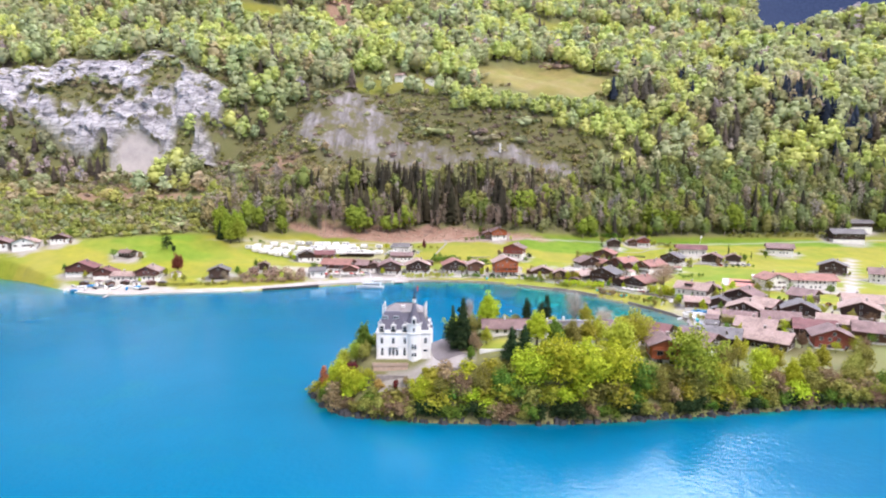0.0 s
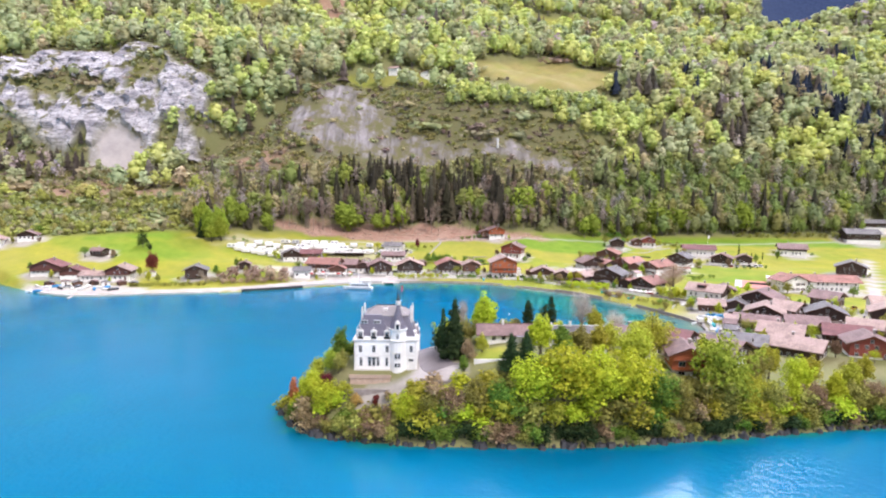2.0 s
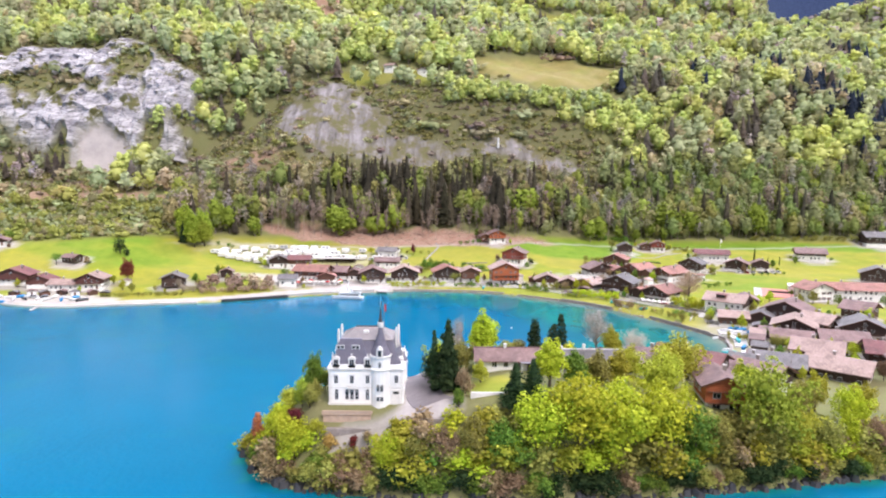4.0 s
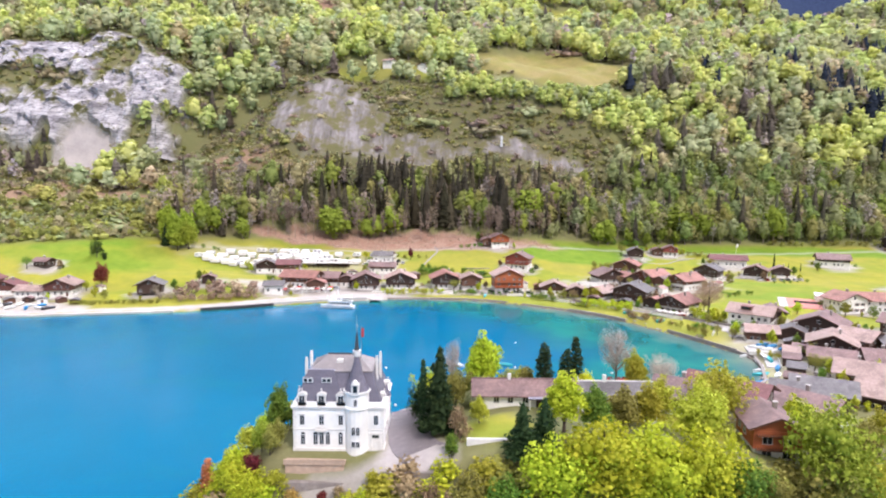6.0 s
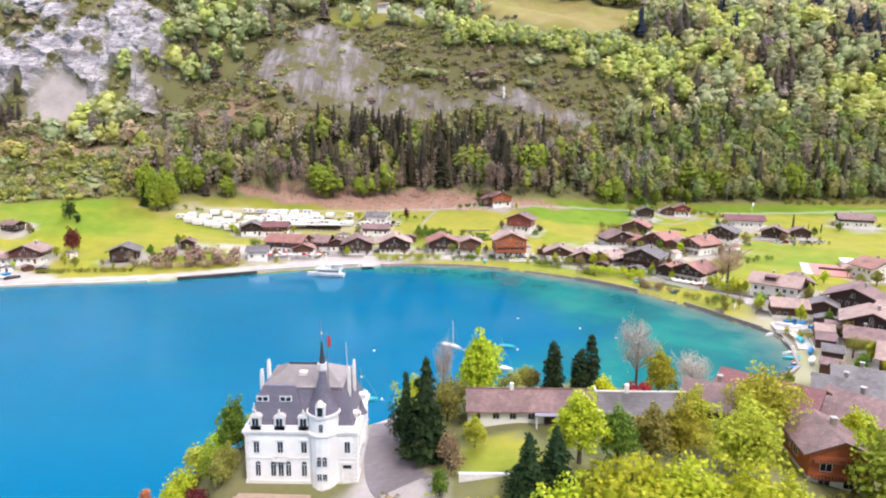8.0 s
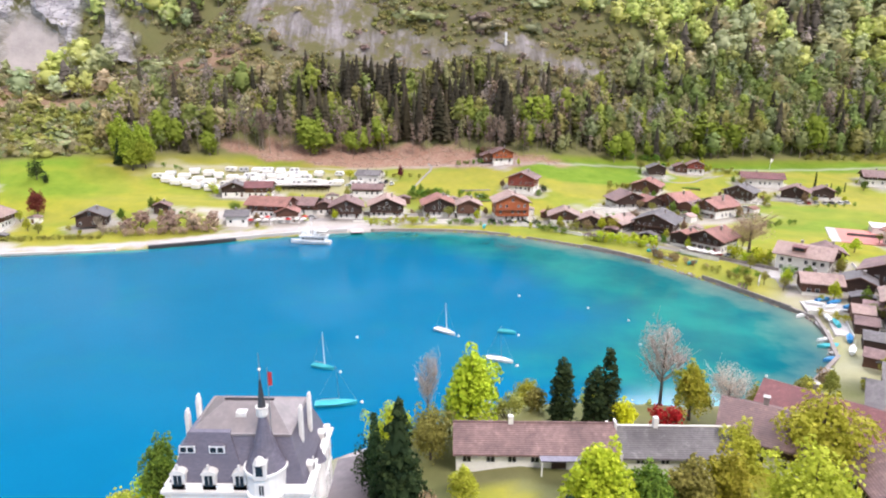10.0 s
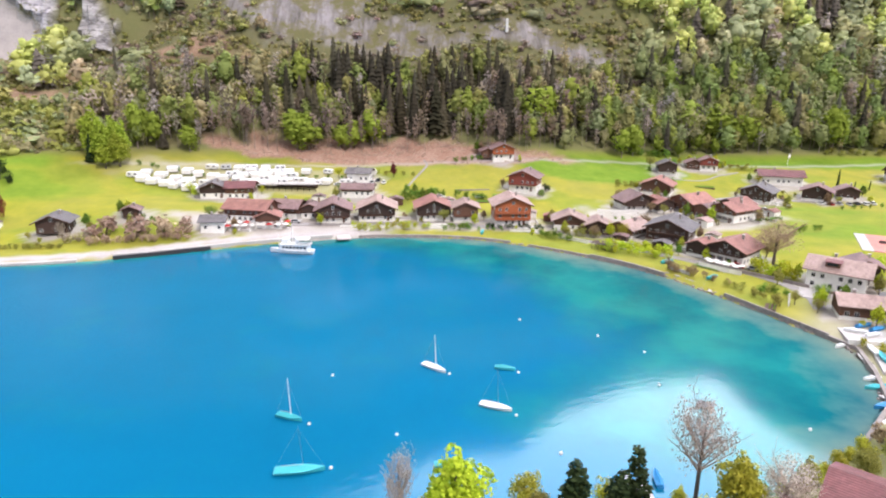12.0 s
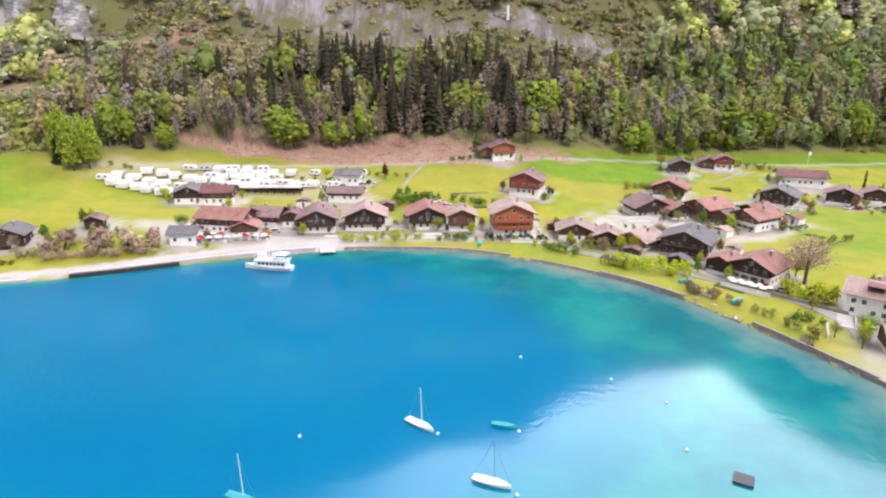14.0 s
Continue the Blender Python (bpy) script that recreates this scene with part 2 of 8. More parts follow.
# ---- mesh building ----
class Geo:
    """Collects vertices and faces of one part."""

    def __init__(self):
        self.v, self.f = [], []

    def add(self, verts, faces):
        k = len(self.v)
        self.v += [tuple(p) for p in verts]
        self.f += [tuple(k + i for i in face) for face in faces]
        return self

    def box(self, x0, y0, z0, x1, y1, z1, taper=0.0):
        t = taper
        return self.add([(x0, y0, z0), (x1, y0, z0), (x1, y1, z0), (x0, y1, z0),
                         (x0 + t, y0 + t, z1), (x1 - t, y0 + t, z1), (x1 - t, y1 - t, z1), (x0 + t, y1 - t, z1)],
                        [(0, 3, 2, 1), (4, 5, 6, 7), (0, 1, 5, 4), (1, 2, 6, 5), (2, 3, 7, 6), (3, 0, 4, 7)])

    def prism(self, poly, z0, z1):
        n = len(poly)
        self.add([(x, y, z0) for x, y in poly] + [(x, y, z1) for x, y in poly],
                 [tuple(range(n - 1, -1, -1)), tuple(range(n, 2 * n))] + [(i, (i + 1) % n, n + (i + 1) % n, n + i) for i in range(n)])
        return self

    def lathe(self, cx, cy, rings, n=12):
        """Round body: rings of (radius, height) from the bottom up."""
        v, f = [], []
        for r, z in rings:
            v += [(cx + r * math.cos(2 * math.pi * i / n), cy + r * math.sin(2 * math.pi * i / n), z) for i in range(n)]
        for k in range(len(rings) - 1):
            f += [(k * n + i, k * n + (i + 1) % n, (k + 1) * n + (i + 1) % n, (k + 1) * n + i) for i in range(n)]
        f += [tuple(range(n - 1, -1, -1)), tuple(range((len(rings) - 1) * n, len(rings) * n))]
        return self.add(v, f)

    def rod(self, a, b, r0, r1=None, n=6):
        a, b = Vector(a), Vector(b)
        r1 = r0 if r1 is None else r1
        q = (b - a).to_track_quat("Z", "Y")
        v = []
        for p, r in ((a, r0), (b, r1)):
            v += [p + q @ Vector((r * math.cos(2 * math.pi * i / n), r * math.sin(2 * math.pi * i / n), 0)) for i in range(n)]
        f = [(i, (i + 1) % n, n + (i + 1) % n, n + i) for i in range(n)]
        f += [tuple(range(n - 1, -1, -1)), tuple(range(n, 2 * n))]
        return self.add(v, f)

    def mesh(self, name, material):
        me = bpy.data.meshes.new(name)
        me.from_pydata(self.v, [], self.f)
        me.materials.append(material)
        me.update()
        return me


def part(name, geo, material, parent=None, label="", place=None):
    me = geo if isinstance(geo, bpy.types.Mesh) else geo.mesh(name, material)
    ob = new(name, me)
    if parent is not None:
        ob.parent = parent
    if place is not None:
        ob.matrix_basis = place
    if label:
        ob["label"] = label
    return ob


def thing(name, place, label, category, group="", kind=""):
    ob = new(name)
    ob.empty_display_size = 0.5
    ob.matrix_basis = place
    return tagged(ob, label, category, group, kind)


# x, y, width, depth, eaves, turn, roof, walls, ground floor, balconies, label
VILLAGE = []
VILLAGE += [
    (39.3, 400, 14.5, 13, 9.6, 4, ROOF_TAN, ORANGE_WOOD, 2.8, 2, "large orange wooden chalet hotel with white ground floor"),
    (50, 443, 13, 11, 6.6, -20, ROOF_BROWN, RED_WOOD, 2.6, 1, "red-brown wooden chalet standing on the meadow's edge"),
    (20.5, 404, 10, 10, 6.8, 3, ROOF_TAN, BROWN_WOOD, 4.6, 1, "narrow brown-gabled house with white walls"),
    (7, 407, 14, 13, 6.2, 6, ROOF_RED, DARK_WOOD, 2.4, 1, "dark wooden chalet under a reddish tiled roof"),
    (-16.5, 405, 15, 13, 6.0, 5, ROOF_TAN, DARK_WOOD, 2.4, 1, "broad dark chalet with a tan tiled roof"),
    (-34, 400, 13.5, 13, 6.2, 8, ROOF_BROWN, DARK_WOOD, 2.5, 1, "dark chalet with a white ground floor on the lakefront"),
    (-44.5, 403, 7, 9, 5.2, 8, ROOF_BROWN, DARK_WOOD, 2.4, 0, "small dark wooden annexe on the lakefront"),
    (-53, 400, 11, 10, 5.6, 82, ROOF_BROWN, BROWN_WOOD, 2.4, 1, "brown wooden house beside the quay restaurant"),
    (-65, 390, 17, 11, 5.6, 80, ROOF_RED, BROWN_WOOD, 2.6, 1, "red-tiled lakeside restaurant with a terrace"),
    (-57, 385, 9, 8, 4.6, 10, ROOF_RED, BROWN_WOOD, 2.5, 0, "low red-tiled wing of the quay restaurant"),
    (-75, 376, 8.5, 7, 3.8, 95, ROOF_GREY, PLASTER, 2.6, 0, "small white boathouse with a grey roof"),
    (-92, 424, 11, 9, 4.6, 12, ROOF_GREY, DARK_WOOD, 2.2, 0, "dark wooden barn beside the caravan site"),
]
VILLAGE += [
    (-80, 425, 12, 9, 5.2, 95, ROOF_MAROON, BROWN_WOOD, 2.4, 0, "maroon-roofed house beside the caravan site"),
    (-28.5, 434, 14, 8, 3.6, 88, ROOF_BROWN, BROWN_WOOD, 2.2, 0, "low brown-roofed shed behind the lakefront"),
    (-30, 453, 11, 8, 4.2, 84, ROOF_GREY, PLASTER, 2.4, 0, "white camping office with a dark roof"),
    (41.6, 482, 11, 9, 5.4, 8, ROOF_BROWN, ORANGE_WOOD, 2.4, 1, "orange wooden chalet below the clear-cut slope"),
    (33.5, 483, 6, 7, 3.6, 8, ROOF_BROWN, BROWN_WOOD, 0.0, 0, "small brown wooden shed below the clear-cut slope"),
    (97, 422, 15, 11, 5.0, 12, ROOF_BROWN, DARK_WOOD, 2.5, 1, "dark chalet with white ground floor beside a fenced garden"),
    (107, 419, 8, 9, 4.4, 18, ROOF_RED, DARK_WOOD, 2.4, 0, "small reddish-roofed chalet in the village"),
    (114.5, 447, 13, 11, 4.6, -28, ROOF_RED, BROWN_WOOD, 2.2, 0, "brown chalet under a red tiled roof"),
    (121, 420, 13, 12, 5.0, -62, ROOF_RED, BROWN_WOOD, 2.4, 0, "red-roofed house in the middle of the village"),
    (124, 407, 9, 8, 4.4, -58, ROOF_BROWN, BROWN_WOOD, 2.4, 0, "brown-roofed house close behind the black chalet"),
    (133, 404, 14, 11, 5.4, -60, ROOF_RED, BROWN_WOOD, 3.2, 0, "red-tiled house with white ground floor"),
    (138, 414, 11, 9, 5.2, -60, ROOF_RED, BROWN_WOOD, 2.8, 0, "red-tiled house above the village lane"),
]
VILLAGE += [
    (160, 440, 13, 11, 5.0, -40, ROOF_GREY, DARK_WOOD, 2.5, 0, "grey-brown chalet at the meadow's edge"),
    (184, 470, 20, 10, 4.4, 76, ROOF_MAROON, PLASTER, 2.8, 0, "long white farm building with a dark maroon roof"),
    (129, 480, 9, 8, 4.6, -8, ROOF_GREY, DARK_WOOD, 2.4, 1, "small black chalet on the upper meadow"),
    (155, 491, 9, 8, 4.8, -12, ROOF_BROWN, RED_WOOD, 2.5, 1, "small red-and-white chalet on the upper meadow"),
    (147, 492, 7, 6, 3.2, -5, ROOF_BROWN, BROWN_WOOD, 0.0, 0, "small brown barn on the upper meadow"),
    (97, 374, 15, 13, 6.4, -32, ROOF_GREY, DARK_WOOD, 2.2, 2, "large black wooden chalet with a grey roof"),
    (83.5, 382, 11, 10, 4.0, -50, ROOF_TAN, BROWN_WOOD, 2.2, 0, "brown chalet with a tan roof by the shore"),
    (72, 385, 9.5, 9, 4.0, -10, ROOF_TAN, DARK_WOOD, 0.0, 0, "grey wooden barn with a tan roof"),
    (62, 391, 12, 10, 4.6, -8, ROOF_TAN, BROWN_WOOD, 3.0, 0, "low chalet with white walls and tan roof"),
    (110, 349.5, 13, 12, 5.2, -48, ROOF_RED, DARK_WOOD, 3.0, 1, "reddish-roofed guest house with white ground floor"),
    (102, 355.5, 8, 8, 4.0, -45, ROOF_RED, DARK_WOOD, 2.6, 0, "low red-roofed wing of the guest house"),
    (129.4, 322.5, 15, 11, 6.2, 52, ROOF_TAN, PLASTER, 3.2, 0, "white house with a pale tan roof and dormer"),
]
VILLAGE += [
    (141, 330, 9, 9, 4.6, -20, ROOF_BROWN, DARK_WOOD, 2.6, 1, "dark wooden chalet behind the white house"),
    (189, 443, 12, 10, 4.6, -30, ROOF_BROWN, DARK_WOOD, 2.4, 0, "brown chalet beside the parked cars"),
    (205, 446, 9, 8, 4.2, -20, ROOF_BROWN, DARK_WOOD, 2.4, 0, "small brown chalet beside the parked cars"),
    (122.5, 301.5, 10, 8, 4.0, 72, ROOF_TAN, BROWN_WOOD, 0.8, 0, "small red-brown house with a tan roof by the harbour"),
    (133, 300, 8, 8, 4.2, -30, ROOF_GREY, DARK_WOOD, 2.4, 0, "small dark chalet by the harbour"),
    (146, 304, 15, 13, 6.0, -40, ROOF_BROWN, DARK_WOOD, 2.6, 1, "large dark-brown chalet above the harbour"),
    (136, 281, 13, 12, 5.2, -30, ROOF_TAN, DARK_WOOD, 2.6, 1, "dark chalet with a tan roof in the village"),
    (149, 287, 11, 10, 5.0, 35, ROOF_TAN, BROWN_WOOD, 2.6, 0, "tan-roofed house in the crowded village"),
    (128, 268, 12, 9, 4.0, 62, ROOF_BROWN, DARK_WOOD, 2.2, 0, "low wooden boathouse with a brown roof"),
    (158, 276, 13, 11, 5.4, -25, ROOF_GREY, DARK_WOOD, 2.6, 1, "dark chalet with white window frames"),
    (142, 262, 13, 10, 4.6, 70, ROOF_BROWN, BROWN_WOOD, 2.6, 0, "long brown-roofed house in the village"),
    (126, 249, 13, 11, 4.8, 55, ROOF_TAN, BROWN_WOOD, 2.6, 0, "tan-roofed house near the water"),
]
VILLAGE += [
    (160, 253, 12, 10, 4.8, 60, ROOF_TAN, BROWN_WOOD, 2.6, 0, "tan-roofed house on the village lane"),
    (146, 244, 13, 11, 4.8, 65, ROOF_MAROON, DARK_WOOD, 2.6, 0, "house with a dull red roof in the village"),
    (120, 228, 15, 11, 4.2, 48, ROOF_TAN, DARK_WOOD, 2.4, 0, "big barn with a broad tan roof"),
    (104, 232, 13, 10, 4.4, 62, ROOF_GREY, DARK_WOOD, 2.2, 0, "broad grey-roofed barn near the water"),
    (143, 228, 12, 10, 5.2, -20, ROOF_BROWN, RED_WOOD, 2.0, 0, "red wooden house with a brown roof"),
    (165, 236, 14, 11, 5.0, 60, ROOF_BROWN, BROWN_WOOD, 2.6, 0, "brown-roofed house beside the lane"),
    (182, 272, 14, 12, 6.2, -30, ROOF_TAN, DARK_WOOD, 2.8, 1, "broad dark chalet with white-framed windows"),
    (196, 292, 16, 11, 5.4, 70, ROOF_TAN, PLASTER, 3.0, 0, "pale house with a tan roof beside the lane"),
    (178, 308, 11, 10, 5.0, 40, ROOF_BROWN, DARK_WOOD, 2.6, 0, "dark chalet behind the orchard"),
    (208, 262, 14, 11, 5.4, 20, ROOF_BROWN, DARK_WOOD, 2.6, 1, "brown chalet at the village's end"),
    (202, 352, 30, 11, 5.6, 82, ROOF_RED, PLASTER, 5.6, 0, "long white school building with a red tiled roof"),
    (183, 350, 12, 11, 6.0, 8, ROOF_RED, PLASTER, 4.6, 0, "white gabled hall with a dark timbered gable"),
]
VILLAGE += [
    (326, 514, 23, 14, 6.0, 80, ROOF_GREY, DARK_WOOD, 1.5, 0, "big dark barn at the meadow's upper edge"),
    (352, 538, 16, 10, 4.6, 80, ROOF_GREY, DARK_WOOD, 1.5, 0, "low dark shed beside the big barn"),
    (252, 474, 17, 12, 5.0, 70, ROOF_BROWN, DARK_WOOD, 3.0, 0, "dark-roofed farmhouse with white ground floor"),
    (250, 404, 15, 12, 5.6, -30, ROOF_GREY, DARK_WOOD, 3.0, 1, "dark chalet beside the lane"),
    (262, 372, 16, 12, 5.6, 60, ROOF_BROWN, PLASTER, 3.0, 0, "brown-roofed house beside the lane"),
    (-214, 372, 15, 11, 4.2, 10, ROOF_MAROON, MAROON_WOOD, 1.6, 1, "maroon-roofed chalet on the far shore"),
    (-199, 369, 11, 9, 3.4, 12, ROOF_MAROON, MAROON_WOOD, 1.2, 0, "low maroon-roofed house on the far shore"),
    (-173, 369, 12, 11, 5.4, 8, ROOF_TAN, MAROON_WOOD, 2.8, 2, "lakeside hotel with red-brown gable and white lower floor"),
    (-185, 365.5, 13, 8, 3.2, 90, ROOF_TAN, PLASTER, 3.0, 0, "low white wing of the lakeside hotel"),
    (-132.5, 371, 10.5, 9.5, 4.4, 14, ROOF_GREY, DARK_WOOD, 0.0, 0, "black wooden chalet on the lakeside meadow"),
    (-109, 382, 5.6, 5, 3.2, 12, ROOF_BROWN, DARK_WOOD, 0.0, 0, "small dark hut on the knoll"),
    (-201, 400, 8, 6, 2.8, 75, ROOF_BROWN, DARK_WOOD, 0.0, 0, "small brown barn on the meadow"),
]
VILLAGE += [
    (-252, 414, 10, 8, 3.2, 20, ROOF_BROWN, DARK_WOOD, 2.0, 0, "brown chalet on the far meadow"),
    (-268, 404, 13, 10, 3.6, 20, ROOF_TAN, PLASTER, 3.0, 0, "white house with tan roof on the far shore"),
    (-284, 402, 13, 10, 3.8, 15, ROOF_BROWN, BROWN_WOOD, 2.5, 0, "brown house on the far shore"),
]
def lerp_table(v, table):
    """Piecewise linear interpolation in a short table of (position, value)."""
    return np.interp(v, [a for a, b in table], [b for a, b in table])


def smooth(v, a, b):
    u = np.clip((v - a) / (b - a), 0.0, 1.0)
    return u * u * (3 - 2 * u)


# the lake's edge in plan, from the far left of the bay round to the peninsula's front
SHORE = [(-900, 470), (-420, 425), (-270, 385), (-238, 369), (-202, 340), (-174, 332), (-153, 338), (-105, 347),
         (-68, 365), (-25, 381), (11, 382.5), (33, 377), (62, 359.5), (82, 340.5), (97, 315), (107, 294),
         (112, 283), (108, 270), (102, 256), (88, 242), (66, 228), (42, 220), (20, 215), (4, 211), (-9, 206),
         (-20, 204), (-32, 199), (-39, 191), (-39, 185), (-35, 177), (-27, 167.5), (-10, 163.5), (15, 162), (40, 163), (66, 167.5),
         (98, 173.5), (125, 178), (200, 168), (420, 150), (900, 60)]


def smooth_line(pts, times):
    p = np.array(pts, float)
    for _ in range(times):
        a, b = p[:-1], p[1:]
        p = np.concatenate([p[:1], np.stack([a * 0.75 + b * 0.25, a * 0.25 + b * 0.75], 1).reshape(-1, 2), p[-1:]])
    return p


SHORELINE = smooth_line(SHORE, 2)
LAND = np.concatenate([SHORELINE, [(6000, 60), (6000, 6000), (-6000, 6000), (-6000, 470)]])


def shore_distance(x, y):
    """Metres to the lake's edge: positive on land, negative over the water."""
    x, y = np.asarray(x, float), np.asarray(y, float)
    best = np.full(x.shape, 1e9)
    inside = np.zeros(x.shape, bool)
    n = len(LAND)
    for i in range(n):
        (ax, ay), (bx, by) = LAND[i], LAND[(i + 1) % n]
        if i < len(SHORELINE) - 1:
            dx, dy = bx - ax, by - ay
            k = np.clip(((x - ax) * dx + (y - ay) * dy) / (dx * dx + dy * dy + 1e-9), 0, 1)
            best = np.minimum(best, np.hypot(x - ax - k * dx, y - ay - k * dy))
        if ay != by:
            cross = ((ay > y) != (by > y)) & (x < (bx - ax) * (y - ay) / (by - ay) + ax)
            inside ^= cross
    return np.where(inside, best, -best)


def waves(x, y, size, seed=0.0):
    """Soft rolling relief between -1 and 1, from a few crossing sines."""
    u, v = x / size + seed, y / size - seed * 1.7
    return (np.sin(u * 2.1 + 1.3 * np.sin(v * 1.7 + seed)) + np.sin(v * 2.6 - 1.1 * np.sin(u * 1.3 + 2 * seed))
            + 0.6 * np.sin((u + v) * 3.7 + seed * 3) + 0.4 * np.sin((u - v) * 6.1 - seed)) / 3.0


FOOT = [(-600, 400), (-300, 402), (-215, 420), (-150, 452), (-100, 472), (-40, 480), (60, 484), (150, 502), (300, 515), (600, 540)]
RISE = [(0, 0), (18, 6), (45, 24), (80, 62), (115, 104), (150, 130), (172, 138), (240, 178), (290, 196), (340, 214), (420, 265), (560, 330),
        (800, 450), (1300, 800), (1900, 1300), (2600, 1900), (3300, 2300), (4000, 2400)]
RISE_LEFT = [(0, 0), (25, 5), (60, 16), (100, 26), (140, 42), (158, 52), (172, 92), (196, 128), (218, 146), (290, 172), (420, 262), (560, 335),
             (800, 470), (1300, 850), (1900, 1400), (2600, 2050), (3300, 2500), (4000, 2600)]


def terrain(x, y):
    """Height of the ground at plan position x, y."""
    x, y = np.asarray(x, float), np.asarray(y, float)
    d = shore_distance(x, y)
    foot = lerp_table(x, FOOT)
    s = y - foot
    # lake bed and bank
    bed = np.maximum(-9.0, 0.22 * d - 0.02)
    bank = 1.3 * smooth(d, 0.0, 1.6) + 0.03 * np.clip(d, 0, 60)
    # the meadows climb towards the wood
    span = np.clip(foot - 375, 20, 200)
    up = np.clip((s + 75) / 75, 0, 1.0)
    meadow_top = lerp_table(x, [(-300, 16), (-180, 18), (-120, 15), (-40, 12), (60, 14), (150, 9), (300, 10)])
    meadow = meadow_top * up ** 1.5
    knoll = 6.0 * np.exp(-((x + 105) / 45) ** 2 - ((y - 392) / 22) ** 2)
    # the hillside
    w = smooth(x, -95, -210)
    rise = lerp_table(s, RISE) * (1 - w) + lerp_table(s, RISE_LEFT) * w
    rough = smooth(s, 20, 160)
    hills = rise + rough * (9 * waves(x, y, 70, 1.0) + 4 * waves(x, y, 26, 2.0))
    hills = hills + smooth(s, 250, 600) * (34 * waves(x, y, 150, 3.0) + 10 * waves(x, y, 55, 5.0))
    # beyond the right-hand spur a side valley opens, with the far mountain behind it
    way = x / np.maximum(y, 1)
    gap = smooth(way, 0.44, 0.525) * smooth(y, 900, 1080) * smooth(y, 3300, 2100)
    hills = hills * (1 - 0.42 * smooth(s, 600, 1500) * smooth(way, 0.0, 0.3))
    hills = hills * (1 - 0.62 * gap)
    hills = hills + 70 * np.exp(-((x - 700) / 150) ** 2 - ((y - 1040) / 90) ** 2) + 14 * np.exp(-((y - 930) / 75) ** 2) * smooth(x, 462, 520)
    # the far crest: it falls towards a saddle on the right and climbs again behind it
    bearing = np.degrees(np.arctan2(x - 14, np.maximum(y - 150, 1)))
    crest_angle = lerp_table(bearing, [(-60, 38), (-9, 36), (-2, 34), (7, 33), (12, 29), (18, 26.2), (25, 24.3), (30, 27.3), (35, 28.8), (60, 30)])
    crest_rise = np.hypot(x - 14, y - 150) * np.tan(np.radians(crest_angle))
    back_slope = smooth(y, 1700, 3000)
    hills = hills * (1 - back_slope) + back_slope * np.where(y < 3000, crest_rise, crest_rise - (y - 3000) * 0.8)
    # the peninsula's rocky back
    pen = smooth(y, 240, 224)
    crest = lerp_table(x, [(-42, 1), (-30, 8), (-22, 12.5), (-4, 12.5), (8, 15), (20, 17), (35, 16), (50, 13), (65, 10.5), (80, 7), (100, 4), (125, 2.5), (200, 2)])
    hump = np.maximum(0, crest - 1.5) * smooth(d, 0.3, 11.5)
    hump = hump - 2.8 * np.exp(-((x + 13) / 7.0) ** 4 - ((y - 171.0) / 5.2) ** 4)
    low = bank + meadow + knoll + np.where(s > 0, hills, 0)
    land = low * (1 - pen) + (bank + hump) * pen
    return np.where(d > 0, land, bed)


def height(x, y):
    return float(terrain(np.array([x]), np.array([y]))[0])


def spaced(*runs):
    """Grid lines from runs of (start, end, step)."""
    return np.unique(np.concatenate([np.arange(a, b, s) for a, b, s in runs]))


def blob(x, y, cx, cy, rx, ry, wobble=0.25, seed=0.0, edge=0.35):
    """Soft uneven patch in plan: 1 inside, 0 outside."""
    r = np.hypot((x - cx) / rx, (y - cy) / ry) + wobble * waves(x, y, min(rx, ry) * 0.6, seed)
    return smooth(r, 1.0 + edge * 0.5, 1.0 - edge * 0.5)


